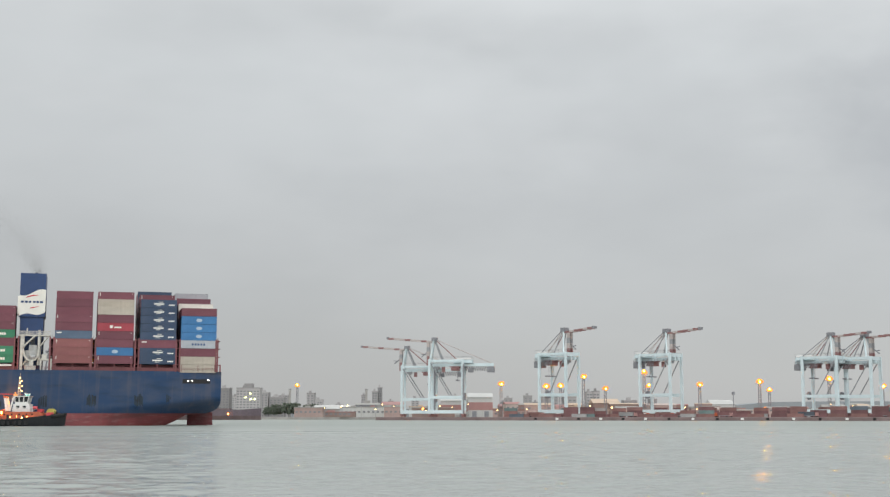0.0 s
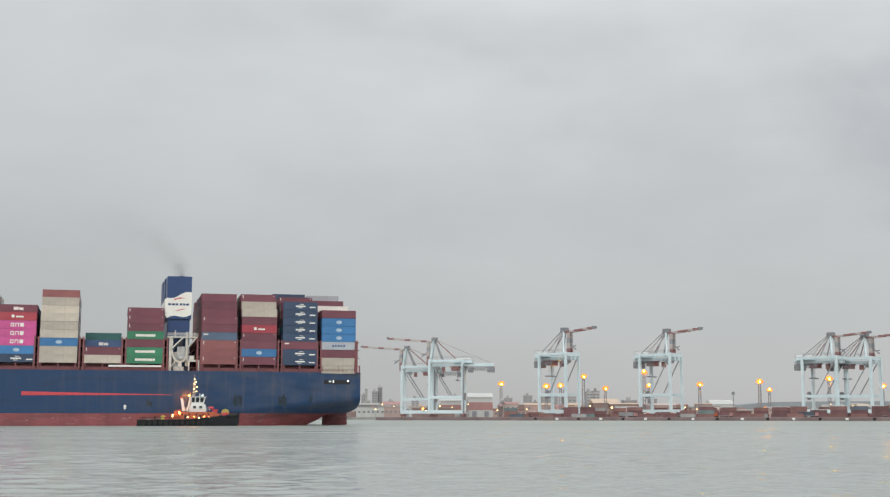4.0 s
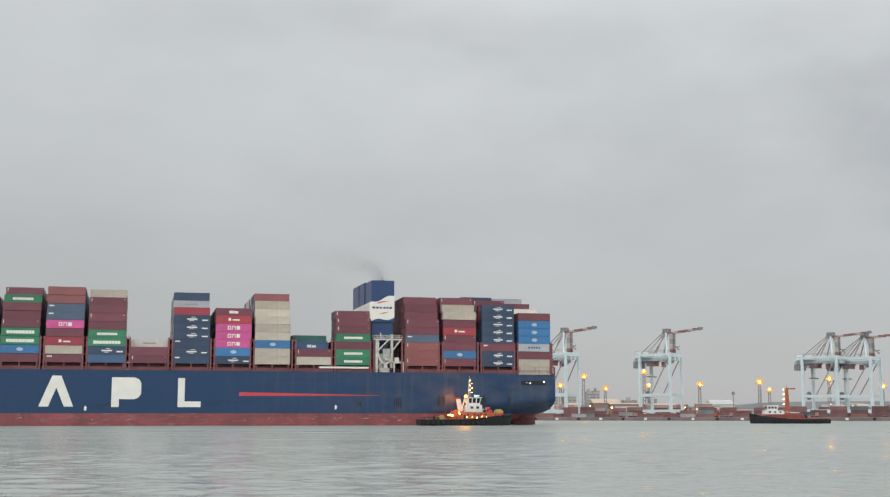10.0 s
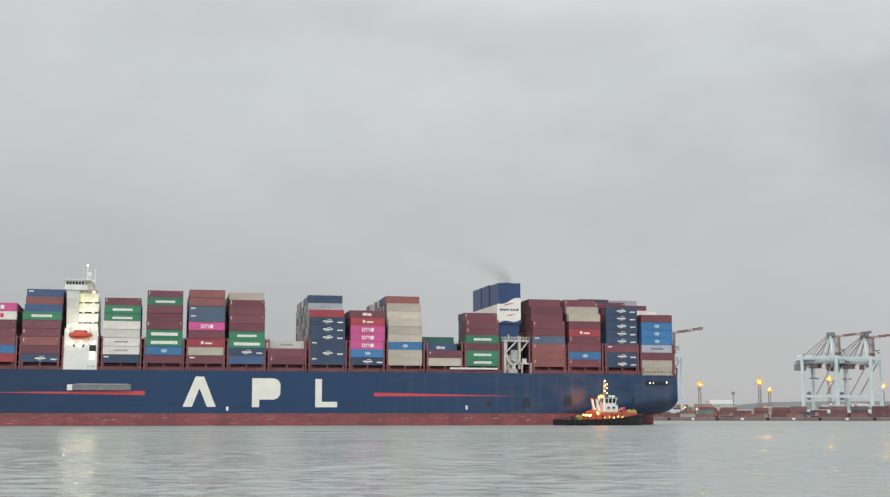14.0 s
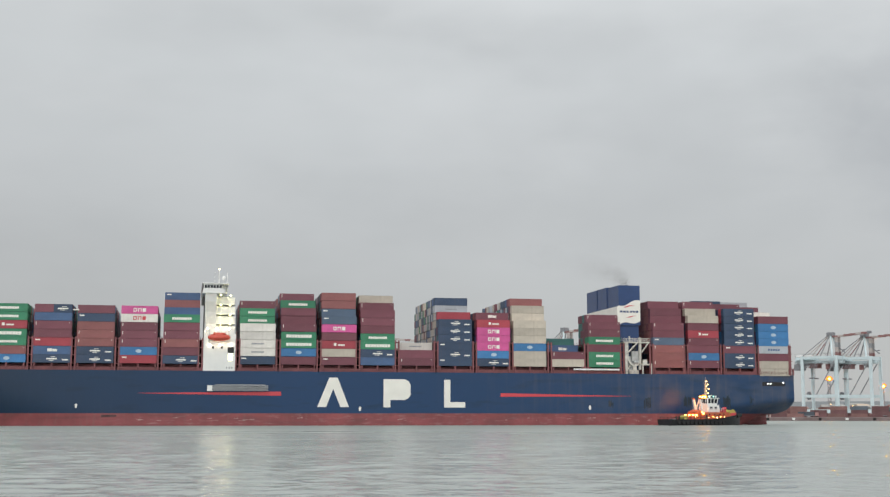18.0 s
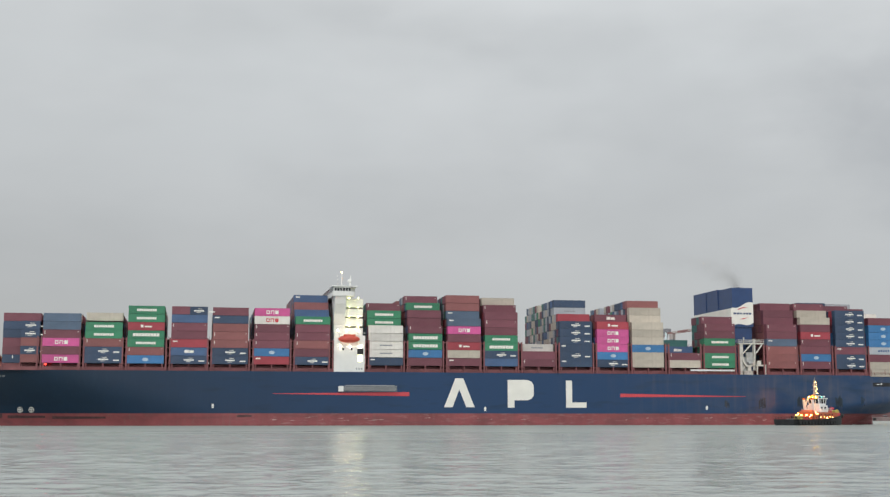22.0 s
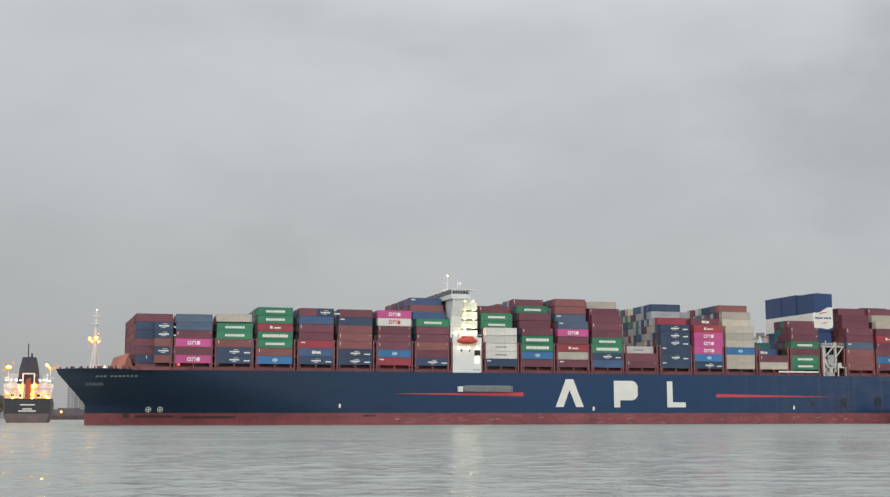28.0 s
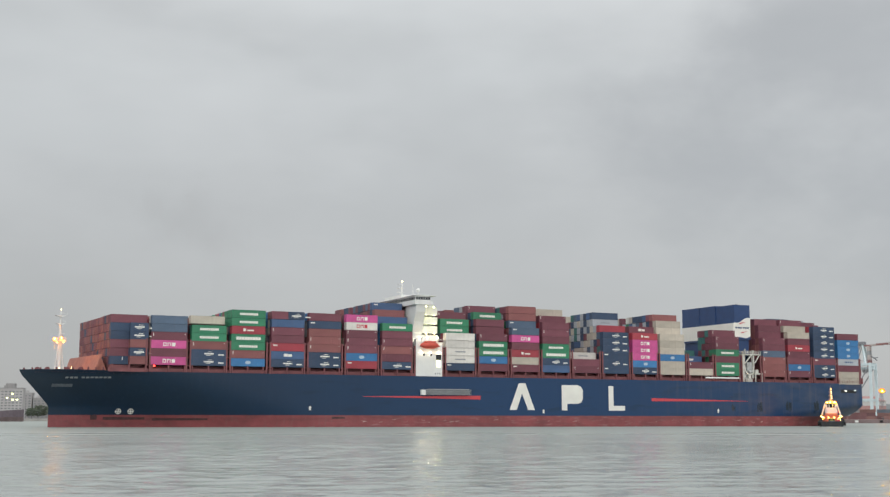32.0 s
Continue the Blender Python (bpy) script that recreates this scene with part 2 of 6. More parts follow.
# ---------------------------------------------------------------- mesh helpers
class Shape:
    """Collects solids into one mesh."""

    def __init__(self):
        self.v, self.f, self.k = [], [], []

    def add(self, verts, faces, k=0):
        n = len(self.v)
        self.v += [tuple(p) for p in verts]
        self.f += [tuple(n + i for i in q) for q in faces]
        self.k += [k] * len(faces)
        return self

    def box(self, a, b, k=0):
        (x0, y0, z0), (x1, y1, z1) = [min(p, q) for p, q in zip(a, b)], [max(p, q) for p, q in zip(a, b)]
        vs = [(x, y, z) for z in (z0, z1) for x, y in ((x0, y0), (x1, y0), (x1, y1), (x0, y1))]
        return self.add(vs, [(3, 2, 1, 0), (4, 5, 6, 7), (0, 1, 5, 4), (1, 2, 6, 5), (2, 3, 7, 6), (3, 0, 4, 7)], k)

    def tube(self, a, b, r0, r1=None, n=8, k=0):
        """A round bar from a to b."""
        a, b = Vector(a), Vector(b)
        r1 = r0 if r1 is None else r1
        d = (b - a).normalized()
        s = d.cross(Vector((0, 0, 1)) if abs(d.z) < 0.9 else Vector((1, 0, 0))).normalized()
        t = d.cross(s)
        vs = []
        for c, r in ((a, r0), (b, r1)):
            vs += [c + (s * math.cos(2 * math.pi * i / n) + t * math.sin(2 * math.pi * i / n)) * r for i in range(n)]
        fs = [(i, (i + 1) % n, n + (i + 1) % n, n + i) for i in range(n)]
        return self.add(vs, fs + [tuple(range(n - 1, -1, -1)), tuple(range(n, 2 * n))], k)

    def beam(self, a, b, w, h=None, k=0):
        """A square bar from a to b."""
        return self.tube(a, b, (w + (h or w)) * 0.354, n=4, k=k)

    def prism(self, outline, d0, d1, axis="y", k=0):
        """An outline (pairs) extruded from d0 to d1 along an axis."""
        n = len(outline)
        put = {"x": lambda p, d: (d, p[0], p[1]), "y": lambda p, d: (p[0], d, p[1]), "z": lambda p, d: (p[0], p[1], d)}[axis]
        vs = [put(p, d0) for p in outline] + [put(p, d1) for p in outline]
        fs = [(i, (i + 1) % n, n + (i + 1) % n, n + i) for i in range(n)]
        return self.add(vs, fs + [tuple(range(n - 1, -1, -1)), tuple(range(n, 2 * n))], k)

    def ball(self, c, r, n=8, squash=(1, 1, 1), k=0, rough=0.0, seed=0):
        vs, fs, rnd = [], [], random.Random(seed)
        rows = max(3, n // 2)
        for i in range(rows + 1):
            for j in range(n):
                a, b = math.pi * i / rows, 2 * math.pi * j / n
                q = r * (1 + rough * (rnd.random() - 0.5))
                vs.append((c[0] + q * squash[0] * math.sin(a) * math.cos(b), c[1] + q * squash[1] * math.sin(a) * math.sin(b), c[2] + q * squash[2] * math.cos(a)))
        for i in range(rows):
            for j in range(n):
                fs.append((i * n + j, (i + 1) * n + j, (i + 1) * n + (j + 1) % n, i * n + (j + 1) % n))
        return self.add(vs, fs, k)

    def mesh(self, name, mats, smooth=False):
        me = bpy.data.meshes.new(name)
        me.from_pydata(self.v, [], self.f)
        for m in (mats if isinstance(mats, (list, tuple)) else [mats]):
            me.materials.append(m)
        me.polygons.foreach_set("material_index", self.k)
        if smooth:
            me.polygons.foreach_set("use_smooth", [True] * len(self.f))
        bm = bmesh.new()
        bm.from_mesh(me)
        bmesh.ops.recalc_face_normals(bm, faces=bm.faces)
        bm.to_mesh(me)
        bm.free()
        me.update()
        return me


def part(name, shape, mats, parent=None, label="", at=None, smooth=False):
    """One mesh object under a thing or under a part."""
    data = shape.mesh(name, mats, smooth) if isinstance(shape, Shape) else shape
    ob = new(name, data)
    if parent is not None:
        ob.parent = parent
    if at is not None:
        ob.matrix_basis = at
    return tagged(ob, label)


def thing(name, label, category, group="", at=None, kind=""):
    ob = new(name)
    ob.empty_display_size = 1.0
    if at is not None:
        ob.matrix_basis = at
    return tagged(ob, label, category, group, kind)


def lit(c, r, mat_name="lamp", parent=None, mat=None, label=""):
    return part(mat_name, Shape().ball(c, r, 8), mat, parent, label)


# ---------------------------------------------------------------- water and far ground
def water_material():
    m = bpy.data.materials.new("harbour_water")
    m.use_nodes = True
    n, l = m.node_tree.nodes, m.node_tree.links
    b = n["Principled BSDF"]
    b.inputs["Base Color"].default_value = (0.270, 0.295, 0.270, 1)
    b.inputs["Roughness"].default_value, b.inputs["IOR"].default_value = 0.10, 1.333
    co = n.new("ShaderNodeTexCoord")

    def nz(scale, stretch, detail):
        mp, t = n.new("ShaderNodeMapping"), n.new("ShaderNodeTexNoise")
        mp.inputs["Scale"].default_value = stretch
        t.inputs["Scale"].default_value, t.inputs["Detail"].default_value = scale, detail
        l.new(co.outputs["Object"], mp.inputs["Vector"])
        l.new(mp.outputs["Vector"], t.inputs["Vector"])
        return t.outputs["Fac"]

    small = n.new("ShaderNodeBump")
    small.inputs["Strength"].default_value, small.inputs["Distance"].default_value = 1.0, 0.040
    l.new(nz(1.7, (0.85, 1.0, 1), 5), small.inputs["Height"])
    l.new(small.outputs["Normal"], b.inputs["Normal"])
    # ripples too fine to model: roughness rises with distance to fit the camera's view
    axis, rough = n.new("ShaderNodeSeparateXYZ"), n.new("ShaderNodeMapRange")
    l.new(co.outputs["Object"], axis.inputs[0])
    l.new(axis.outputs["Y"], rough.inputs["Value"])
    for key, value in (("From Min", 60.0), ("From Max", 450.0), ("To Min", 0.13), ("To Max", 0.42)):
        rough.inputs[key].default_value = value
    # cat's paws: patches of ruffled and of calmer water, long across the view
    paws, mend = n.new("ShaderNodeMath"), n.new("ShaderNodeMath")
    paws.operation, paws.inputs[1].default_value, paws.inputs[2].default_value = "MULTIPLY_ADD", 0.16, -0.08
    l.new(nz(1.0, (0.030, 0.055, 1), 7), paws.inputs[0])
    mend.operation = "ADD"
    l.new(rough.outputs["Result"], mend.inputs[0])
    l.new(paws.outputs[0], mend.inputs[1])
    l.new(mend.outputs[0], b.inputs["Roughness"])
    return m


WATER = water_material()


def waves():
    """The basin as one sheet: rows of small waves, denser near the viewpoint, running out flat to the horizon."""
    near = 26.0 * (640.0 / 26.0) ** (np.linspace(0, 1, 760) ** 0.86)
    ys = np.concatenate([[-300.0, 0.0, 15.0], near, [760.0, 900.0, 1200.0, 2000.0, 4800.0]])
    t = np.linspace(-1, 1, 380)
    gx = t[None, :] * np.maximum(60.0, np.abs(ys))[:, None] * 0.52
    gx[:, 0], gx[:, -1] = -4500, 4500
    gy = np.repeat(ys[:, None], len(t), 1)
    rs = np.random.RandomState(4)
    gz = np.zeros_like(gx)
    for i in range(84):
        length = 0.55 * (4.4 / 0.55) ** rs.rand()
        way = rs.normal(0.5 * math.pi, 0.5)
        k = 2 * math.pi / length
        high = 0.0020 * length ** 0.85
        gz += high * np.sin(k * (gx * math.cos(way) + gy * math.sin(way)) + rs.rand() * 6.28)
    patch = 0.75 + 0.35 * np.sin(gx * 0.021 + 1.3 + 0.6 * np.sin(gy * 0.013)) * np.sin(gy * 0.017 + 0.4)
    calm = 1 - 0.25 * np.clip((gx - 40) / 60, 0, 1)
    fade = np.clip((gy - 20) / 10, 0, 1) * np.clip((700 - gy) / 60, 0, 1)
    open_water = 0.95 + 0.05 * np.clip((gy - 80) / 220, 0, 1)
    gz *= patch * calm * fade * open_water
    gz += 0.15 * np.abs(gz)  # crests sharper than troughs
    gz[:, 0] = gz[:, -1] = 0
    n, m = gx.shape
    me = bpy.data.meshes.new("water")
    idx = np.arange(n * m).reshape(n, m)
    quads = np.stack([idx[:-1, :-1], idx[:-1, 1:], idx[1:, 1:], idx[1:, :-1]], -1).reshape(-1, 4)
    me.vertices.add(n * m)
    me.vertices.foreach_set("co", np.stack([gx, gy, gz], -1).ravel())
    me.loops.add(quads.size)
    me.loops.foreach_set("vertex_index", quads.ravel())
    me.polygons.add(len(quads))
    me.polygons.foreach_set("loop_start", np.arange(0, quads.size, 4))
    me.polygons.foreach_set("use_smooth", np.ones(len(quads), bool))
    me.update(calc_edges=True)
    me.materials.append(WATER)
    return me


SEA = -0.30
water = tagged(new("water", waves()), "grey-green harbour water with small ripples", "water", kind="structure")
water.location.z = SEA
land = Shape()
land.prism([(-4500, 1460), (-700, 1440), (-190, 1370), (-60, 1330), (-60, 1090), (160, 1000), (330, 905), (1200, 640), (4500, 500), (4500, 4800), (-4500, 4800)], -1.0, 2.4, "z")
ground = tagged(part("ground", land, [CONCRETE]), "flat concrete quay land behind the harbour basin", "ground", kind="structure")
QUAY = [(-60, 1330), (-60, 1090), (160, 1000), (330, 905), (1200, 640)]
wall = Shape()
for (x0, y0), (x1, y1) in zip(QUAY[1:], QUAY[2:]):
    wall.add([(x0, y0 - 0.6, -1), (x1, y1 - 0.6, -1), (x1, y1 - 0.6, 2.2), (x0, y0 - 0.6, 2.2), (x0, y0 + 0.3, 2.5), (x1, y1 + 0.3, 2.5)], [(0, 1, 2, 3), (3, 2, 5, 4)])
tagged(part("quay_wall", wall, QUAY_FACE), "dark stained concrete quay wall", "quay", kind="structure")


def quay_edge(x):
    """How far off the quay's edge lies at x."""
    return float(np.interp(x, [q[0] for q in QUAY[1:]], [q[1] for q in QUAY[1:]]))


bank = tagged(part("near_bank", Shape().box((-400, -290, -1), (400, 0.9, 1.0)), CONCRETE), "concrete bank under the viewpoint", "ground", kind="structure")


# ---------------------------------------------------------------- container ship
ship = thing("container_ship", "navy-blue container ship with red boot-top, stacked high with coloured containers", "container ship")
DECK, BEAM = 18.4, 25.6


def smooth(a, b, x):
    t = max(0.0, min(1.0, (x - a) / (b - a)))
    return t * t * (3 - 2 * t)


def sheer(u):
    return DECK + 0.9 * smooth(318, 360, u)


def ends(z):
    """The hull's aft and fore ends at a height."""
    aft = float(np.interp(z, (-2.5, 0.0, 2.0, 3.4, 3.7, 4.2, 4.9, 5.8, 7.3), (28.0, 20.0, 16.5, 14.0, 8.5, 5.6, 4.2, 3.1, 2.6)))
    fore = 350.3 + 10.9 * max(0.0, (z - 6.8) / 12.4) ** 1.05
    return aft, fore


def half(u, z):
    """Half the hull's breadth at a distance from the stern and a height."""
    aft, fore = ends(z)
    h = max(0.0, min(1.0, z / DECK))
    u0, p = 248 + 50 * h ** 1.3, 2.2 + 1.6 * h
    s = max(0.0, min(1.0, (u - u0) / (fore - u0)))
    b = BEAM * (1 - s ** p)
    r = max(0.0, min(1.0, (78 - u) / (78 - aft)))
    b *= 1 - 0.06 * r ** 6
    # the counter: under a knuckle that climbs towards the stern the side turns inwards
    k = max(0.0, min(1.0, (50 - u) / 46))
    return b - max(0.0, 4.3 + 4.4 * k - z) * k * 1.5


def L(u, v, z):
    return (-u, -v, z)


levels = [-2.5, -0.5, 1.0, 2.5, 3.4, 3.7, 3.9, 3.92, 4.9, 5.8, 6.6, 7.3, 8.0, 8.8, 10, 12, 14, 16, 17.4, 18.4]
cuts = [i / 14 * 0.22 for i in range(15)] + [0.22 + i / 8 * 0.46 for i in range(1, 8)] + [0.68 + i / 34 * 0.32 for i in range(35)]
hull = Shape()
for side in (1, -1):
    rows = []
    for z in levels:
        aft, fore = ends(z)
        line = []
        for c in cuts:
            u = aft + (fore - aft) * c
            zz = z if z < 18.3 else sheer(u)
            line.append(L(u, side * half(u, z), zz))
        rows.append(line)
    n = len(cuts)
    hull_v = [p for r in rows for p in r]
    for k, pick in ((1, range(0, 6)), (0, range(6, len(levels) - 1))):
        hull.add(hull_v, [(i * n + j, i * n + j + 1, (i + 1) * n + j + 1, (i + 1) * n + j) for i in pick for j in range(n - 1)], k)
tr = []
for z in levels:
    a = ends(z)[0]
    tr.append((a, half(a, z), z))
tv = [L(a, s * b, z) for a, b, z in tr for s in (1, -1)]
hull.add(tv, [(2 * i, 2 * i + 1, 2 * i + 3, 2 * i + 2) for i in range(len(tr) - 1) if levels[i] >= 3.9], 0)
hull.add(tv, [(2 * i, 2 * i + 1, 2 * i + 3, 2 * i + 2) for i in range(6)], 1)
hull_ob = part("hull", hull, [NAVY_HULL, BOOT_RED], ship, "navy hull with a red boot-top, scuffed near the water", smooth=True)
deck = Shape()
us = [2.8 + i * (356 - 2.8) / 70 for i in range(71)]
deck.add([L(u, s * (half(u, 18.3) - 0.15), sheer(u) - (0.9 if u > 318 else 0.12)) for u in us for s in (1, -1)],
         [(2 * i, 2 * i + 1, 2 * i + 3, 2 * i + 2) for i in range(70)])
part("deck", deck, DECK_RED, ship)
rud = Shape()
rud.prism([(-2.9, -2.5), (-12.2, -2.5), (-12.0, 4.4), (-3.1, 4.4)], -0.9, 0.9)
part("rudder", rud, BOOT_RED, ship)


def skin(outline_z0, outline_z1, u0, u1, off=0.07, n=10):
    """A thin plate that follows the port side between two heights, which may change along it."""
    s = Shape()
    vs, fs = [], []
    for i in range(n + 1):
        u = u0 + (u1 - u0) * i / n
        t = i / n
        za, zb = outline_z0[0] + (outline_z0[1] - outline_z0[0]) * t, outline_z1[0] + (outline_z1[1] - outline_z1[0]) * t
        for z in (za, zb):
            for o in (off, off - 0.2):
                vs.append(L(u, half(u, z) + o, z))
    for i in range(n):
        a, b = 4 * i, 4 * i + 4
        fs += [(a, a + 2, b + 2, b), (a + 1, b + 1, b + 3, a + 3), (a + 2, a + 3, b + 3, b + 2), (a, b, b + 1, a + 1)]
    fs += [(0, 1, 3, 2), (4 * n, 4 * n + 2, 4 * n + 3, 4 * n + 1)]
    return s.add(vs, fs)


part("stripe", skin((9.95, 10.65), (11.4, 10.75), 196.0, 244.0), STRIPE, hull_ob, "tapering red stripe")
part("stripe", skin((9.85, 10.15), (11.15, 10.25), 117.6, 68.5), STRIPE, hull_ob, "tapering red stripe")


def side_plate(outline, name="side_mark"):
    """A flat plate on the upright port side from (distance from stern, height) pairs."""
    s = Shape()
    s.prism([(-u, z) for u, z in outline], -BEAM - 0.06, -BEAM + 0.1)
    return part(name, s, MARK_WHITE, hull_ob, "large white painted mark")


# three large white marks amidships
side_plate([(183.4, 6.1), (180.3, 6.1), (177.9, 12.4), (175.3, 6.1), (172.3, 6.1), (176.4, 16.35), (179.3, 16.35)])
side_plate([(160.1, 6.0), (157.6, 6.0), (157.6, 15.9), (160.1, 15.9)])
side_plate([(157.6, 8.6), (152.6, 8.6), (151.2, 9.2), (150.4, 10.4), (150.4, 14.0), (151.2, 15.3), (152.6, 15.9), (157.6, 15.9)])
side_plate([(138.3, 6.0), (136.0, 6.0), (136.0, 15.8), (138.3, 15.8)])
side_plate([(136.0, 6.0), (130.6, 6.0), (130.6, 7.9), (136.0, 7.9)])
for u, z in ((84.1, 6.0), (168.4, 5.5), (264.3, 6.4)):
    s = Shape()
    b = half(u, z)
    s.prism([(-u - 0.35, z - 0.7), (-u + 0.35, z - 0.7), (-u + 0.35, z + 0.2), (-u + 0.6, z + 0.2), (-u, z + 0.9), (-u - 0.6, z + 0.2), (-u - 0.35, z + 0.2)], -b - 0.08, -b + 0.2)
    part("push_mark", s, MARK_WHITE, hull_ob)
for u in (329.1, 325.2):
    s = Shape()
    z = 5.1
    n = 20

    def on(a, r, o):
        uu, zz = u + r * math.cos(a), z + r * math.sin(a)
        return L(uu, half(uu, zz) + o, zz)

    vs = [on(2 * math.pi * i / n, r, 0.09) for i in range(n) for r in (0.72, 0.95)]
    s.add(vs, [(2 * i, 2 * i + 1, (2 * i + 3) % (2 * n), (2 * i + 2) % (2 * n)) for i in range(n)])
    for a in (0.0, math.pi / 2):
        q = []
        for r, w in ((0.75, 0.14), (0.75, -0.14), (-0.75, -0.14), (-0.75, 0.14)):
            uu, zz = u + r * math.cos(a) - w * math.sin(a), z + r * math.sin(a) + w * math.cos(a)
            q.append(L(uu, half(uu, zz) + 0.09, zz))
        s.add(q, [(0, 1, 2, 3)])
    part("thruster_mark", s, MARK_WHITE, hull_ob, "white ring with a cross")
for i in range(10):
    u = 347.0 - i * 1.32 - (0.8 if i > 2 else 0)
    part("name_bar", skin((16.1, 16.1), (16.65, 16.65), u, u - 0.95, n=2), GREY, hull_ob)
part("bow_plate", skin((13.4, 13.3), (14.4, 14.3), 350.4, 344.4, n=4), material("dull_plate_paint", (0.11, 0.13, 0.155), 0.6), hull_ob)
SCUFF = material("scuffed_paint", (0.40, 0.27, 0.25), 0.8, vary=0.35, scale=1.2)
wear = random.Random(21)
for k in range(26):
    u, z = wear.uniform(60, 250), wear.uniform(1.0, 2.4)
    w = wear.uniform(0.4, 2.2)
    part("scuff", skin((z, z + wear.uniform(-0.25, 0.25)), (z + wear.uniform(0.08, 0.3), z + 0.1), u, u + w, n=2, off=0.03), SCUFF, hull_ob)
DARK_PATCH = material("bare_dark_patch", (0.070, 0.034, 0.036), 0.7, vary=0.3, scale=0.8, streak=0.3)
for u0, u1, z0, z1 in ((337.4, 335.4, 2.2, 3.9), (333.5, 320.5, 2.2, 3.2), (318.0, 300.0, 2.0, 2.9), (256.0, 251.0, 2.6, 3.4)):
    part("bare_patch", skin((z0, z0 + 0.15), (z1, z1 - 0.1), u0, u1, n=5, off=0.03), DARK_PATCH, hull_ob, "dark bare patch in the boot-top")

# mooring opening near the stern: a black plate for its shade, with lamps
part("mooring_opening", skin((14.2, 14.2), (15.7, 15.7), 6.5, 16.0, n=4), BLACK, hull_ob, "black plate standing for the shaded mooring opening")
for u, z, r in ((7.2, 15.4, 0.20), (12.6, 15.1, 0.13), (14.0, 15.1, 0.13)):
    lit(L(u, half(u, z) + 0.25, z), r, "deck_lamp", hull_ob, COOL)
GRIME = material("grimy_worn_paint", (0.011, 0.025, 0.040), 0.55, vary=0.5, scale=0.5, fine=1.5, streak=0.5)
for u, w, z0, z1 in ((20.6, 1.6, 7.6, 10.2), (30.6, 3.0, 6.8, 10.4), (31.6, 1.2, 5.6, 9.0), (46.2, 3.2, 6.6, 10.2), (62.0, 2.8, 6.0, 9.6), (76.0, 2.0, 6.2, 8.6)):
    for i in range(4):
        q = u + w * (0.5 - 0.25 * i)
        part("grime_patch", skin((z0 + wear.uniform(-0.8, 0.6), z0 + wear.uniform(-0.6, 0.8)), (z1 + wear.uniform(-1.2, 0.5), z1 + wear.uniform(-1.2, 0.5)), q, q - w * wear.uniform(0.18, 0.25), n=2, off=0.03), GRIME, hull_ob, "dull rubbed patch in the navy paint")

# boarding ladder stowed along the side
lad = Shape()
lad.box(L(200.5, 26.0, 12.6), L(219.5, 26.9, 12.8))
for i in range(24):
    u = 200.6 + i * 0.82
    lad.box(L(u, 26.7, 11.7), L(u + 0.16, 26.85, 13.3))
lad.box(L(200.5, 26.7, 13.3), L(219.5, 26.9, 13.5))
lad.box(L(200.5, 26.7, 11.6), L(219.5, 26.9, 11.8))
lad.box(L(200.9, 26.3, 11.9), L(219.2, 26.5, 13.2))
lad.box(L(201.5, 26.0, 13.5), L(218.5, 26.9, 13.75))
part("boarding_ladder", lad, GREY, ship, "grey accommodation ladder stowed on the side")
part("ladder_platform", Shape().box(L(219.5, 25.7, 11.5), L(221.2, 27.0, 13.4)), WHITE, ship)

# containers: one string a tier from the top down, a colour letter and a marking letter
# ("@3": that tier begins three rows further in)
BAYS = [
    (334.4, 2.82, "m n n m m n"), (321.2, 2.80, "s s mT pO m pO"), (307.4, 2.80, "t@1 gE gE bT nC nC"), (293.4, 2.83, "gE gE rK gF gE bT lB"),
    (278.9, 2.83, "m u mT m rS uA nC"), (264.9, 2.81, "m nS b bT bT nC nC"), (250.6, 2.81, "pO wP mT mT mT lB rS"), (236.4, 2.83, "uS@4 b@3 u@2 gE m mT bT m nC"),
    (210.4, 2.85, "mT@3 gE@2 gE@2 w w wW wW nS"), (196.2, 2.88, "mT@4 gE@2 m@1 m@1 mT gF gF lB m"), (182.0, 2.86, "b@1 b@1 sS@1 sS pO m rK t mS"),
    (168.3, 2.80, "t@2 mT@1 m mT m gE gF nC u"), (154.3, 2.76, "wW@1 m mT"), (140.2, 2.79, "n@3 yW@3 r@1 nC nC nC nS nC nS"), (126.0, 2.79, "mA@1 rK pO pO pO lB nC"),
    (112.5, 2.79, "b@2 t@1 t@1 t t t lB t t"), (98.0, 2.76, "mT t"), (84.1, 2.77, "mT@1 mT mT gE m gE gE"), (59.0, 2.79, "m@2 m@1 m@1 mT m sS bT b bT"),
    (45.2, 2.80, "mT@2 t@1 t m rK mT m lB mT"), (30.8, 2.80, "n@12 mT@5 nC nC nC nC nC mS nC nC"), (16.9, 2.82, "y@14 m@10 w@6 m lB lB lB yD m t")]
CLEN, CWID, CHEI, BASE = 12.19, 2.44, 2.74, 20.8


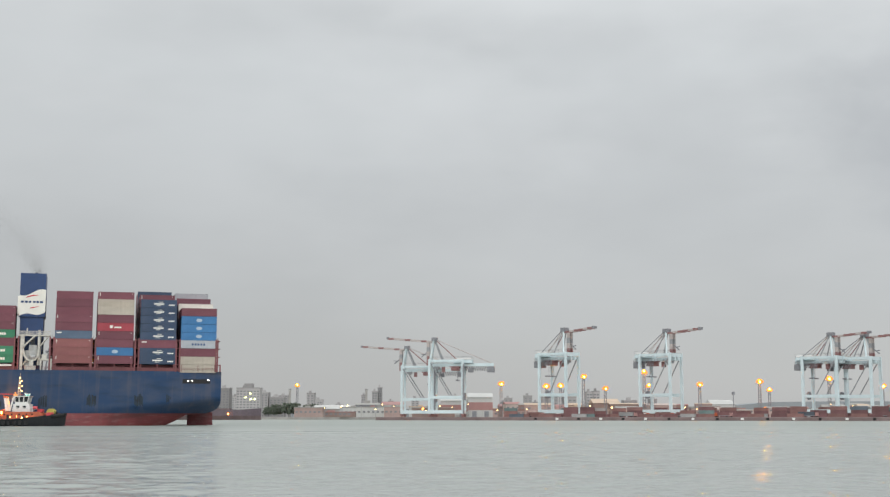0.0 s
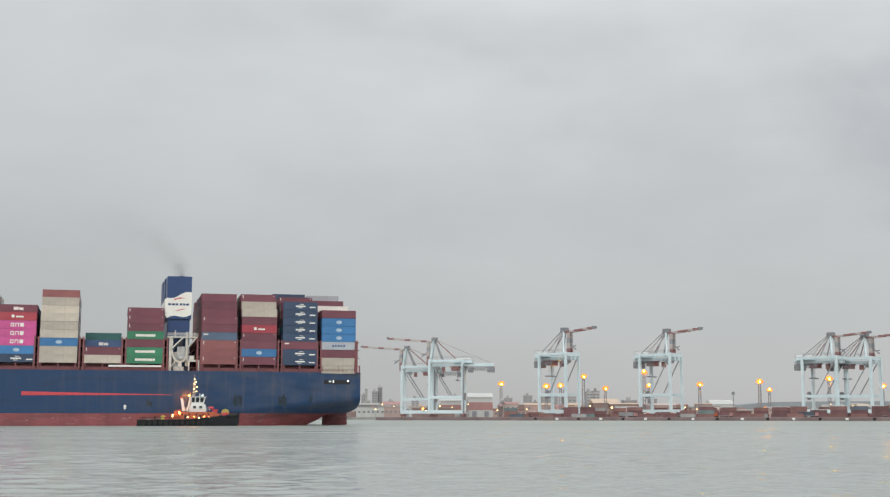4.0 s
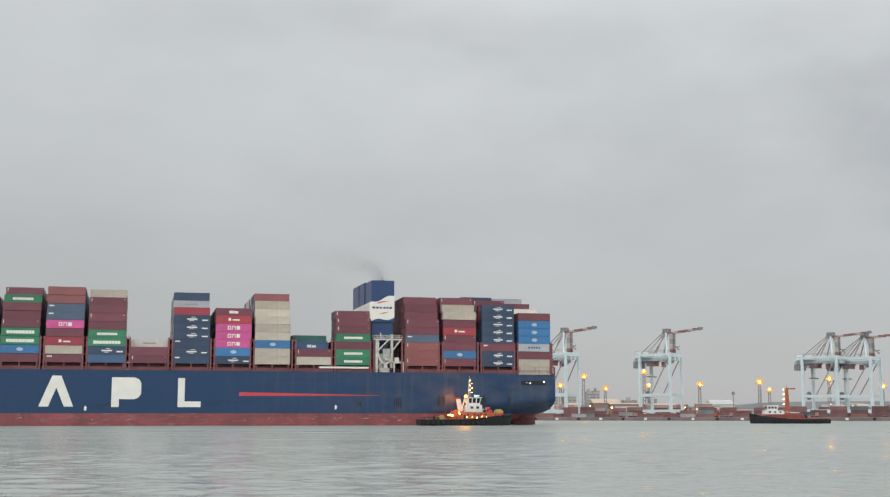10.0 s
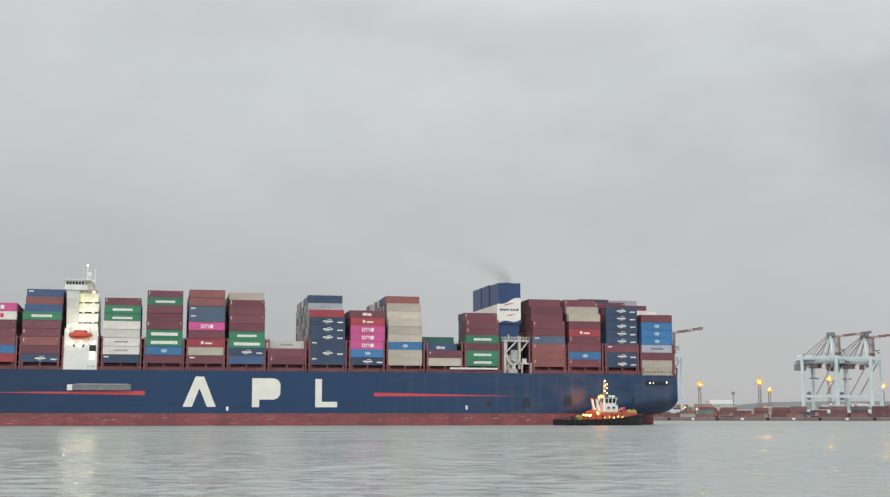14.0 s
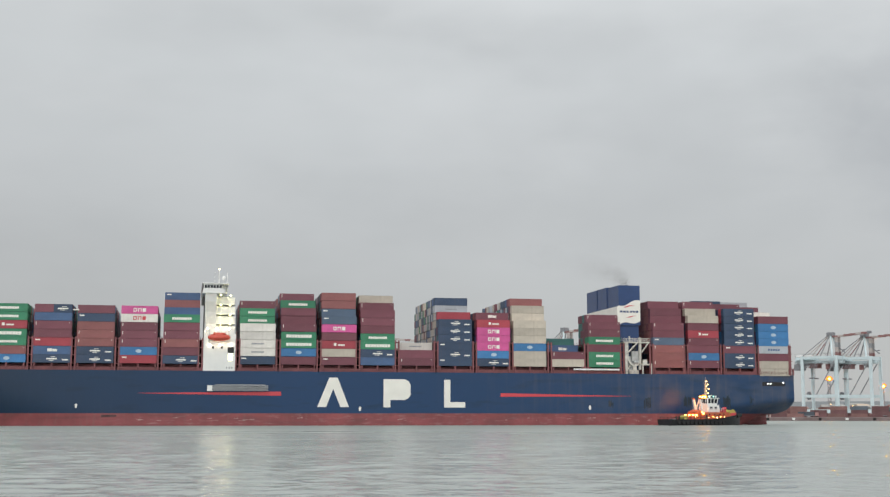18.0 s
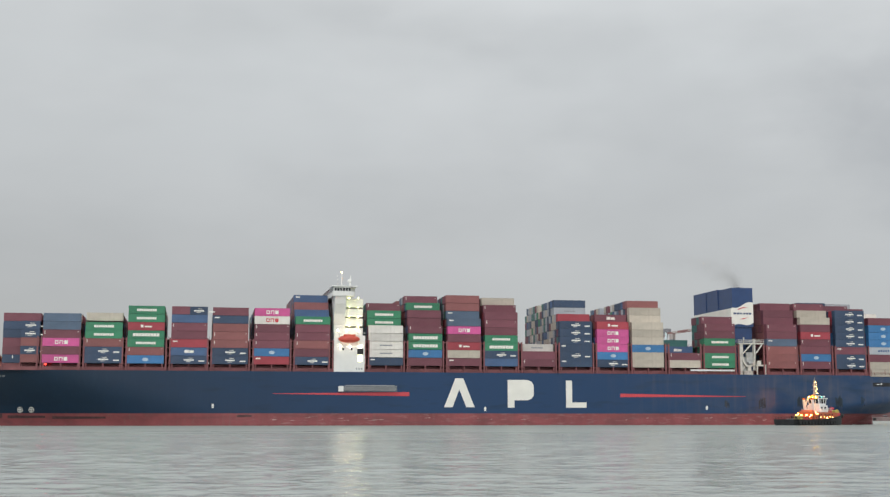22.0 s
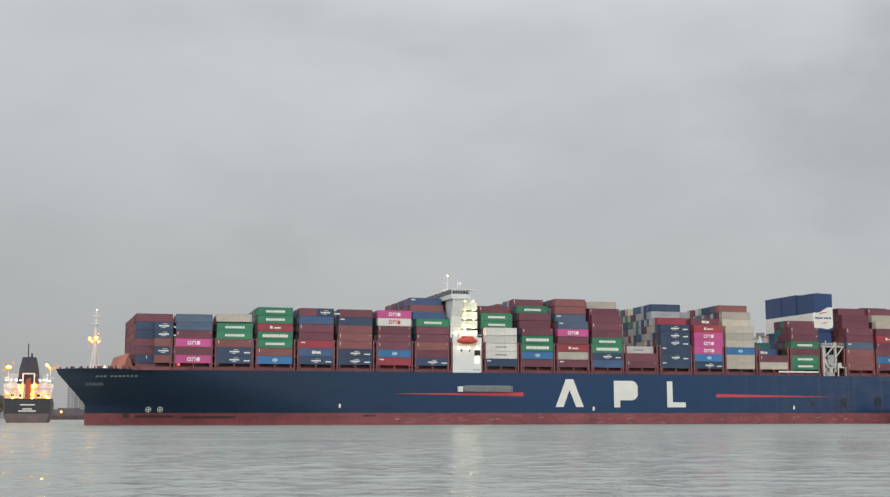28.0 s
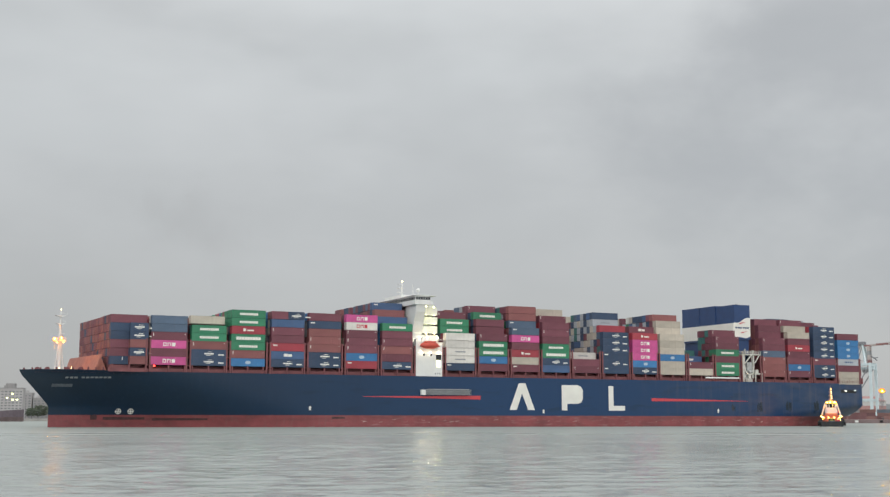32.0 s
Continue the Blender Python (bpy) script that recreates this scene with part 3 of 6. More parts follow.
def container_mesh(name, length, mat):
    s = Shape()
    x, y = length / 2, CWID / 2
    s.box((-x + 0.08, -y + 0.05, 0.12), (x - 0.08, y - 0.05, CHEI - 0.06))
    for sx in (-1, 1):
        for sy in (-1, 1):
            s.box((sx * x, sy * y, 0), (sx * (x - 0.18), sy * (y - 0.16), CHEI))
        s.box((sx * x, -y + 0.16, 0), (sx * (x - 0.14), y - 0.16, 0.18))
        s.box((sx * x, -y + 0.16, CHEI - 0.14), (sx * (x - 0.14), y - 0.16, CHEI))
    for sy in (-1, 1):
        s.box((-x + 0.18, sy * y, 0), (x - 0.18, sy * (y - 0.12), 0.16))
        s.box((-x + 0.18, sy * y, CHEI - 0.10), (x - 0.18, sy * (y - 0.10), CHEI))
    n = int(length / 0.61)
    for i in range(n):
        c = -x + 0.35 + (length - 0.7) * (i + 0.5) / n
        for sy in (-1, 1):
            s.box((c - 0.16, sy * (y - 0.05), 0.17), (c + 0.16, sy * (y - 0.012), CHEI - 0.11))
    for yy in (-0.75, -0.3, 0.3, 0.75):
        s.box((x - 0.09, yy - 0.03, 0.2), (x - 0.04, yy + 0.03, CHEI - 0.2))
    return s.mesh(name, mat)


MESH40 = {k: container_mesh("container", CLEN, m) for k, m in BOX.items()}
MESH20 = {k: container_mesh("container", 6.06, m) for k, m in BOX.items()}


def mark_bars(k):
    """The bars of a marking as (x0, z0, x1, z1) on the container's port side."""
    if k == "E":
        return [(-3.3 + 0.74 * i, 0.9, -2.64 + 0.74 * i, 1.7) for i in range(9)]
    if k == "F":
        return [(-4.4 + 0.99 * i, 0.75, -3.5 + 0.99 * i, 1.8) for i in range(9)]
    if k in "OP":
        return [(-2.1, 0.7, -0.95, 1.95), (-0.6, 0.7, 0.6, 1.95), (0.95, 0.7, 2.1, 1.95)]
    if k == "C":
        return [(-1.7, 1.05, 1.7, 1.5), (-0.9, 0.62, 0.6, 0.8), (-0.3, 1.85, 1.2, 2.02), (3.3, 0.75, 5.3, 1.15)]
    if k == "T":
        return [(-5.55, 1.3, -5.35, 2.4), (5.2, 2.0, 5.5, 2.2)]
    if k == "K":
        return [(-1.9, 0.95, -1.0, 1.9), (-0.5, 1.0, 1.9, 1.5)]
    if k == "S":
        return [(-5.5, 1.8, -3.9, 2.2)]
    if k == "W":
        return [(-2.2, 1.15, 2.2, 1.6)]
    if k == "D":
        return [(-2.4 + 1.0 * i, 1.0, -1.75 + 1.0 * i, 1.7) for i in range(5)]
    if k == "A":
        return [(-1.5, 0.9, 0.0, 1.9), (0.15, 0.9, 1.6, 1.75)]
    return []


PALE_MARK = material("pale_blue_marking", (0.42, 0.52, 0.60), 0.55)
MARK_BLUE = material("blue_marking_paint", (0.05, 0.10, 0.22), 0.5)
MARK_MESH, face = {}, -CWID / 2
for k in "EFOPCTKSWAD":
    paint = MARK_BLUE if k == "D" else GREY if k == "W" else STRIPE if k == "P" else MARK_WHITE
    MARK_MESH[k] = []
    for x0, z0, x1, z1 in mark_bars(k):
        s = Shape().box((x0, face - 0.03, z0), (x1, face + 0.02, z1))
        if k in "OP" and x0 < 0.9:
            q = 0.26
            s = Shape().box((x0, face - 0.03, z0), (x0 + q, face + 0.02, z1)).box((x1 - q, face - 0.03, z0), (x1, face + 0.02, z1)).box((x0 + q, face - 0.03, z1 - 0.3), (x1 - q, face + 0.02, z1))
            if x0 < -1:
                s.box((x0 + q, face - 0.03, z0), (x1 - q, face + 0.02, z0 + 0.3))
        MARK_MESH[k].append(s.mesh("marking", paint))
MARK_MESH["B"] = [Shape().prism([(1.05 * math.cos(a * math.pi / 6), 1.35 + 0.60 * math.sin(a * math.pi / 6)) for a in range(12)], face - 0.03, face + 0.02).mesh("marking", PALE_MARK)]


def container(u_mid, v, tier, code, size=40, step=2.79):
    k = code[0]
    ob = part("container", (MESH40 if size == 40 else MESH20)[k], None, ship, BOX_NAMES[k] + " shipping container", Matrix.Translation(L(u_mid, v, BASE + tier * step)))
    for me in MARK_MESH[code[1]] if len(code) > 1 else ():
        part("marking", me, None, ob)
    return ob


rng = random.Random(7)
COMMON = "mmmmmbbbnnnsltgyruwe"
for b, (fore, step, text) in enumerate(BAYS):
    tiers = [(w.split("@") + ["0"])[:2] for w in text.split()[::-1]]
    n = len(tiers)
    mid = fore - CLEN / 2
    v_out = 24.0 if b else 21.3
    for i, (code, row) in enumerate(tiers):
        v = v_out - 2.5 * int(row)
        if b == 4 and i == n - 1:
            container(fore - 3.05, v, i, "m", 20, step)
            container(fore - 9.15, v, i, "nC", 20, step)
        else:
            container(mid, v, i + (0.2 if b == 2 and row == "1" else 0), code, 40, step)  # the tan one is raised to fit its outline in the camera's view
    if b == 0:
        for i, code in enumerate(("bT", "nC", "b", "nC", "nC")):
            container(fore - 9.15, 23.8, i, code, 20, step)
    if b == 21:
        container(mid, 24.0, -1, "t", 40, step)
    # the rows further in, joined bay by bay
    deep = Shape()
    row_n = 19 if b else 18
    for r in range(1, row_n + 1):
        v = v_out - 2.5 * r
        mid = fore - CLEN / 2 + (0.13 * r if b == 0 else 0.0)  # foremost rows shifted forward so their end face fits the camera's view
        top = sum(1 for c, row in tiers if int(row) < r)
        if b == 12:
            top = 2
        elif b == 16:
            top = 2 if r < 4 or r > 9 else 3
        elif b == 17 and r > 4:
            top = 3
        elif b > 0 and r > 8 and rng.random() < 0.3:
            top -= 1
        run = ""
        for i in range(top):
            k = run if run and rng.random() < 0.35 else rng.choice(COMMON)
            run = k
            if b in (0, 18):
                k = rng.choice("mmmmbbbbbn")
            if b == 3 and r < 4 and i > 4:
                k = "g"
            if b == 17:
                k = rng.choice("egmmmme")
            if b == 7 and i > 5:
                k = rng.choice("mmnbs")
            if b in (13, 15) and i > 2:
                k = rng.choice("tmyngtywsyetmnu")
            if i == top - 1 and r <= 4:
                container(mid, v, i, k, 40, step)
                continue
            z = BASE + i * step
            deep.box(L(mid + CLEN / 2 - 0.1, v + CWID / 2 - 0.05, z), L(mid - CLEN / 2 + 0.1, v - CWID / 2 + 0.05, z + CHEI - 0.1), list(BOX).index(k))
    tagged(part("container_block", deep, list(BOX.values()), ship, "rows of mixed shipping containers stacked inboard"), kind="stuff")
container(98.0 - 6.1, 24.0 - 2.5 * 3, 2, "uA", 40, 2.76)
for r in (5, 6, 7, 8):
    container(98.0 - 6.1, 24.0 - 2.5 * r, 3, "e", 40, 2.76)

# lashing bridges between the bays, pedestals and hatch coamings
gaps = [b[0] + 0.95 for b in BAYS[1:8]] + [225.0 - 1.2, 211.1] + [b[0] + 0.95 for b in BAYS[9:18]] + [71.2, 59.8] + [b[0] + 0.95 for b in BAYS[19:]] + [3.9 + 0.0]
for u in gaps:
    s = Shape()
    for e in (-0.62, 0.62) if u > 10 else (0.3, 0.9):
        for v in (25.05, 12.5, 0, -12.5, -25.05):
            s.box(L(u + e - 0.26, v - 0.25, DECK - 0.1), L(u + e + 0.26, v + 0.25, 29.6))
    for z in (20.6, 23.4, 26.2, 28.9):
        s.box(L(u - 0.6, -25.0, z), L(u + 0.6, 25.0, z + 0.22))
    for z in (24.3, 27.1, 30.0):
        s.box(L(u - 0.06, -25.2, z), L(u + 0.06, 25.2, z + 0.07))
    s.box(L(u - 0.9, 24.6, 18.3), L(u - 0.5, 25.4, 20.8))
    s.box(L(u + 0.5, 24.6, 18.3), L(u + 0.9, 25.4, 20.8))
    part("lashing_bridge", s, DECK_RED, ship, "oxide-red lashing bridge between container bays")
for b, (fore, step, text) in enumerate(BAYS):
    s = Shape()
    s.box(L(fore - 0.1, 22.4, DECK - 0.1), L(fore - CLEN + 0.1, -22.4, 20.6))
    s.box(L(fore + 0.8, 24.9, DECK - 0.1), L(fore - CLEN - 0.8, 24.6, 19.5))
    for u in (fore - 0.5, fore - 6.1, fore - 11.7):
        s.box(L(u - 0.22, 24.0, DECK - 0.1), L(u + 0.22, 25.2, 20.75))
        s.box(L(u - 0.22, -24.0, DECK - 0.1), L(u + 0.22, -25.2, 20.75))
    part("hatch_coaming", s, DECK_RED, ship, "oxide-red hatch coaming and container supports")
rail = Shape()
for side in (1, -1):
    for z in (19.0, 19.45):
        for u0, u1 in ((5, 210), (224, 320)):
            rail.box(L(u0, side * 25.35, z), L(u1, side * 25.42, z + 0.06))
    for u in [6 + 3.1 * i for i in range(101)]:
        if not 210 < u < 224:
            rail.box(L(u, side * 25.35, 18.3), L(u + 0.07, side * 25.42, 19.5))
part("deck_railing", rail, DECK_RED, ship)
part("stowed_gangway", Shape().box(L(72.5, 25.0, 19.6), L(90.0, 25.6, 20.2)), WHITE, ship)

# bridge and accommodation
low = Shape()
low.box(L(222.8, 25.3, DECK - 0.1), L(211.8, -25.3, 31.2))
low.box(L(222.8, 25.35, 31.2), L(222.3, 23.6, 32.2))
low.box(L(222.8, 25.35, 32.0), L(211.8, 25.2, 32.2))
house = part("accommodation_house", low, WHITE, ship, "white accommodation house, floodlit")
up = Shape()
up.box(L(221.0, 15.0, 31.2), L(213.0, -15.0, 45.2))
part("upper_house", up, WHITE, ship)
brk = Shape()
brk.prism([(-15.0, 31.2), (-15.0, 45.2), (-25.2, 45.2), (-24.6, 42.5), (-22.8, 39.0), (-21.5, 35.0), (-21.2, 31.2)], -222.6, -218.6, "x")
part("wing_bracket", brk, WHITE, ship, "white curved bracket under the bridge wing")
brk2 = Shape()
brk2.prism([(15.0, 31.2), (15.0, 45.2), (25.2, 45.2), (24.6, 42.5), (22.8, 39.0), (21.5, 35.0), (21.2, 31.2)], -222.6, -218.6, "x")
part("wing_bracket", brk2, WHITE, ship)
for i in range(4):
    z = 31.4 + i * 3.4
    gal = Shape().box(L(218.6, 15.0, z), L(212.2, 21.4, z + 0.25))
    gal.box(L(218.6, 21.3, z + 0.25), L(212.2, 21.4, z + 2.7))
    gal.box(L(212.4, 15.0, z + 0.25), L(212.2, 21.4, z + 2.0))
    part("outside_gallery", gal, WHITE, ship, "white outside gallery with a solid rail")
    for u in (217.2, 214.0):
        part("gallery_lamp", Shape().ball(L(u, 22.3, z + 3.15), 0.12, 8), GALLERY, ship, "yellow-green gallery lamp")
    part("gallery_door", Shape().box(L(216.6, 15.0, z + 0.25), L(215.6, 15.08, z + 2.3)), GREY, ship)
    part("gallery_stair", Shape().beam(L(218.0, 19.0, z + 0.2), L(213.6, 19.0, z + 3.4), 0.5), WHITE, ship)
wing = Shape()
wing.box(L(223.6, 25.7, 45.2), L(216.0, -25.7, 45.7))
wing.box(L(223.6, 25.7, 45.7), L(223.4, -25.7, 46.7))
wing.box(L(223.6, 25.7, 45.7), L(216.0, 25.5, 46.7))
wing.box(L(223.6, -25.7, 45.7), L(216.0, -25.5, 46.7))
part("bridge_wing", wing, WHITE, ship, "white bridge wing across the ship")
wh = Shape()
wh.box(L(223.2, 25.3, 45.7), L(217.0, 20.5, 48.5))
wh.box(L(223.2, 20.5, 45.7), L(215.0, -20.5, 48.5))
wh.box(L(223.2, -20.5, 45.7), L(217.0, -25.3, 48.5))
wh.box(L(223.8, 25.8, 48.5), L(214.6, -25.8, 48.8))
wheelhouse = part("wheelhouse", wh, WHITE, ship)
for i in range(6):
    part("bridge_window", Shape().box(L(222.9 - i * 1.0, 25.35, 47.0), L(222.1 - i * 1.0, 25.28, 48.1)), GLASS_DARK, wheelhouse)
for i in range(34):
    part("bridge_window", Shape().box(L(223.26, 25.0 - i * 1.5, 47.0), L(223.15, 23.8 - i * 1.5, 48.1)), GLASS_DARK, wheelhouse)
roof = Shape()
roof.box(L(221.5, 8, 48.8), L(214.8, -8, 50.4))
roof.tube(L(217.5, 0, 50), L(217.5, 0, 56.2), 0.35, 0.2)
for z, w in ((52.0, 2.2), (53.6, 1.8), (55.0, 1.2)):
    roof.beam(L(217.5, w, z), L(217.5, -w, z), 0.2)
    roof.box(L(219.2, 1.3, z), L(218.9, -1.3, z + 0.25))
roof.tube(L(214.6, 4, 50), L(214.6, 4, 55), 0.15)
roof.tube(L(216, 12, 48.8), L(216, 12, 51.5), 0.15)
roof.ball(L(216, 12, 52.0), 0.8)
roof.ball(L(216, -10, 50.0), 1.0)
part("radar_mast", roof, WHITE, ship, "white radar mast with scanners")
lit(L(217.5, 0, 56.5), 0.35, "mast_lamp", ship, WARM)
for u in (221.6, 218.4, 214.2):
    lit(L(u, 25.75, 32.9), 0.34, "flood_lamp", ship, FLOOD, "warm deck floodlight")
for u in (220.6, 217.2, 213.6):
    lit(L(u, 25.95, 27.2), 0.27, "flood_lamp", ship, FLOOD)
boat = Shape()
boat.ball(L(217.6, 26.1, 29.9), 1.0, 16, (3.9, 1.4, 1.35))
boat.box(L(219.6, 27.0, 30.4), L(215.4, 25.4, 31.5))
boat.prism([(-221.2, 29.4), (-214.0, 29.4), (-214.0, 29.7), (-221.2, 29.7)], -27.6, -25.2)
part("lifeboat", boat, material("lifeboat_red", (0.52, 0.07, 0.04), 0.4, vary=0.1), ship, "closed red lifeboat in its davit", smooth=True)
for u in (221.0, 214.4):
    dav = Shape()
    dav.beam(L(u, 25.4, 28.2), L(u, 26.6, 32.4), 0.25)
    dav.beam(L(u, 26.6, 32.4), L(u, 25.6, 32.5), 0.25)
    part("davit", dav, WHITE, ship)
# flat plates: black for an opening's shade, glowing for a lit doorway
part("pilot_door", Shape().box(L(214.6, 25.32, 24.6), L(212.4, 25.38, 26.6)), BLACK, ship, "black plate for a shaded opening in the house side")
part("pilot_recess", Shape().box(L(214.4, 25.32, 21.9), L(212.8, 25.38, 24.4)), GREENISH, ship, "glowing yellow plate for a lit doorway")
for u in (219.6, 216.6):
    part("house_vent", Shape().box(L(u + 0.3, 25.32, 26.0), L(u - 0.3, 25.42, 26.8)), BLACK, ship)
for u in (214.8, 213.9, 213.0):
    part("draught_plate", Shape().box(L(u + 0.2, 25.32, 19.2), L(u - 0.2, 25.38, 19.8)), GREY, ship)

# engine casing and funnel
fun = Shape()
fun.box(L(71.0, 21.6, 36.6), L(62.6, 9.0, 51.5), 0)
fun.box(L(71.3, 9.0, 36.6), L(66.2, -2.0, 51.9), 0)
fun.box(L(71.5, -2.0, 36.6), L(67.4, -14.6, 51.9), 0)
fun.box(L(70.6, 20.8, DECK), L(63.0, 8.0, 36.6), 0)
fun.box(L(70.6, 8.0, DECK), L(67.0, -14.2, 36.6), 0)
funnel = part("funnel", fun, [FUNNEL_BLUE], ship, "tall blue funnel with a white wave band")


def wave(a, b, n=10):
    return [(a[0] + (b[0] - a[0]) * i / n, a[1] + (b[1] - a[1]) * (i / n) + 0.55 * math.sin(math.pi * 2 * i / n)) for i in range(n + 1)]


band = Shape()
outline = wave((-71.06, 36.7), (-62.54, 38.2)) + wave((-62.54, 45.9), (-71.06, 43.9))
band.prism(outline, -21.68, -21.5)
band.box(L(71.58, 21.66, 37.4), L(70.9, -14.7, 43.6))
part("wave_band", band, MARK_WHITE, funnel, "white wave band")
for i, (a, b) in enumerate(((70.6, 69.6), (69.3, 68.3), (68.0, 67.2), (66.6, 65.8), (65.5, 64.7), (64.4, 63.4))):
    part("band_bar", Shape().box(L(a, 21.74, 41.3), L(b, 21.6, 42.0)), FUNNEL_BLUE, funnel)
part("band_arc", Shape().prism([(-69.0, 43.0), (-66.5, 43.7), (-64.8, 43.9), (-66.5, 44.1), (-68.4, 43.6)], -21.74, -21.6), STRIPE, funnel)
part("band_arc", Shape().prism([(-64.4, 40.2), (-66.6, 39.5), (-68.2, 39.4), (-66.6, 39.9)], -21.74, -21.6), STRIPE, funnel)
pipes = Shape()
for v in (17, 14, 5, 1, -6):
    pipes.tube(L(67.5 if v < 10 else 66, v, 50.8), L(67.5 if v < 10 else 66, v, 52.2), 0.45)
part("exhaust_pipe", pipes, BLACK, funnel)
CREAM_WHITE = material("cream_white_paint", (0.56, 0.545, 0.49), 0.6, vary=0.2, scale=0.8, streak=0.35)
PALE_MACHINE = material("pale_machinery_paint", (0.40, 0.41, 0.40), 0.6, vary=0.2, scale=1.0, streak=0.3)
crane_base = Shape()
crane_base.box(L(70.0, 25.0, DECK), L(69.1, 24.0, 29.8))
crane_base.box(L(68.4, 24.8, DECK), L(64.8, 23.6, 19.8))
crane_base.box(L(66.9, 24.9, 19.8), L(65.6, 24.2, 21.4))
crane_base.beam(L(69.4, 24.5, 19.6), L(67.6, 24.5, 21.8), 0.3)
hoop = [(68.7, 29.8), (68.7, 25.2), (68.3, 23.4), (67.4, 22.2), (66.2, 21.8), (65.2, 22.2), (64.6, 23.2), (64.4, 25.0), (64.4, 29.8)]
rim_ = [(69.2, 29.8), (69.2, 25.0), (68.8, 23.0), (67.7, 21.6), (66.2, 21.1), (64.9, 21.6), (64.0, 22.8), (63.7, 24.8), (63.7, 29.8)]
for (a0, z0), (a1, z1), (b0, w0), (b1, w1) in zip(hoop, hoop[1:], rim_, rim_[1:]):
    crane_base.add([L(a0, 25.0, z0), L(a1, 25.0, z1), L(b1, 25.0, w1), L(b0, 25.0, w0), L(a0, 24.3, z0), L(a1, 24.3, z1), L(b1, 24.3, w1), L(b0, 24.3, w0)],
                   [(0, 1, 2, 3), (7, 6, 5, 4), (0, 4, 5, 1), (3, 2, 6, 7), (0, 3, 7, 4), (1, 5, 6, 2)])
part("crane_frame", crane_base, CREAM_WHITE, ship, "white hooped frame of the provision crane")
top_ = Shape().box(L(70.6, 25.3, 29.8), L(60.4, 21.8, 30.3))
top_.beam(L(65.3, 25.2, 29.9), L(69.3, 25.2, 25.8), 0.4)
top_.beam(L(63.6, 25.1, 26.4), L(61.0, 25.1, 29.8), 0.4)
top_.beam(L(63.9, 24.0, 20.0), L(63.9, 24.0, 29.8), 0.8)
part("crane_platform", top_, CREAM_WHITE, ship, "white platform on braces beside the funnel")
rails = Shape()
for z in (30.8, 31.4):
    rails.box(L(70.6, 25.25, z), L(60.4, 25.15, z + 0.12))
    rails.box(L(70.6, 21.9, z), L(60.4, 21.8, z + 0.12))
for i in range(10):
    rails.box(L(70.6 - i * 1.13, 25.25, 30.2), L(70.5 - i * 1.13, 25.15, 31.5))
rails.box(L(68.2, 24.4, 30.2), L(67.8, 24.0, 32.4))
rails.box(L(64.4, 24.6, 30.2), L(63.6, 24.0, 31.9))
part("platform_railing", rails, CREAM_WHITE, ship)
part("winch_house", Shape().box(L(67.2, 24.4, 23.0), L(64.6, 23.0, 26.8)).box(L(68.6, 23.8, 19.0), L(66.4, 22.6, 25.0)).tube(L(66.6, 24.6, 22.6), L(65.0, 24.6, 22.6), 0.7), PALE_MACHINE, ship, "pale grey winch house")
part("crane_cab", Shape().box(L(66.8, 24.2, 26.9), L(65.4, 23.4, 29.6)), GLASS_DARK, ship)
low_plat = Shape().box(L(63.8, 25.2, 21.6), L(59.6, 23.0, 22.2))
for u in (63.2, 59.9):
    low_plat.box(L(u + 0.25, 25.1, DECK - 0.1), L(u - 0.25, 24.7, 21.7))
low_plat.box(L(63.0, 24.8, 22.2), L(61.4, 23.6, 23.7))
low_plat.box(L(60.8, 24.9, 22.9), L(59.7, 24.8, 23.0))
part("gear_platform", low_plat, CREAM_WHITE, ship, "white gear platform on legs")

# forecastle
fc = Shape()
q = [L(338.6, 19.2, 18.2), L(342.6, -19.2, 18.2), L(340.8, -18.6, 24.2), L(336.7, 18.6, 24.2)]
q += [(x + 0.6, y, z) for x, y, z in q]
fc.add(q, [(0, 1, 2, 3), (7, 6, 5, 4), (0, 4, 5, 1), (1, 5, 6, 2), (2, 6, 7, 3), (3, 7, 4, 0)])
for v in (-18, -12, -6, 0, 6, 12, 18):
    a = 340.4 - 0.104 * v
    fc.add([L(a, v, 18.2), L(a - 4.2, v, 18.2), L(a - 2.0, v, 23.6), L(a, v + 0.25, 18.2), L(a - 4.2, v + 0.25, 18.2), L(a - 2.0, v + 0.25, 23.6)],
           [(0, 1, 2), (3, 5, 4), (0, 3, 4, 1), (1, 4, 5, 2), (2, 5, 3, 0)])
part("breakwater", fc, material("salmon_breakwater", (0.40, 0.15, 0.11), 0.6, vary=0.12), ship, "sloping salmon-red breakwater")
fm = Shape()
M = 347.4
fm.tube(L(M, 0, 18), L(M, 0, 37.5), 0.85, 0.35, 10)
fm.tube(L(M, 0, 37), L(M, 0, 40.2), 0.12)
fm.tube(L(M + 1.7, 0.6, 18), L(M + 0.3, 0.2, 29.2), 0.22).tube(L(M - 1.7, 0.6, 18), L(M - 0.3, 0.2, 29.2), 0.22)
for z in (20.5, 23, 25.5, 27.5):
    w = 1.7 - 1.4 * (z - 18) / 11.2
    fm.box(L(M + w, 0.6, z), L(M - w, 0.4, z + 0.16))
for z, w in ((37.8, 2.0), (35.0, 1.6)):
    fm.prism([(-M - w, z + 0.5), (-M + w, z + 0.5), (-M + 0.4, z), (-M - 0.4, z)], -1.0, 1.0)
    fm.box(L(M - w, 0.9, z + 0.5), L(M - w + 0.07, 1.0, z + 1.4)).box(L(M - w, 0.9, z + 1.3), L(M + w * 0.4, 0.97, z + 1.4))
fm.box(L(M + 2.4, 1.5, 29.2), L(M - 1.8, -1.5, 29.5))
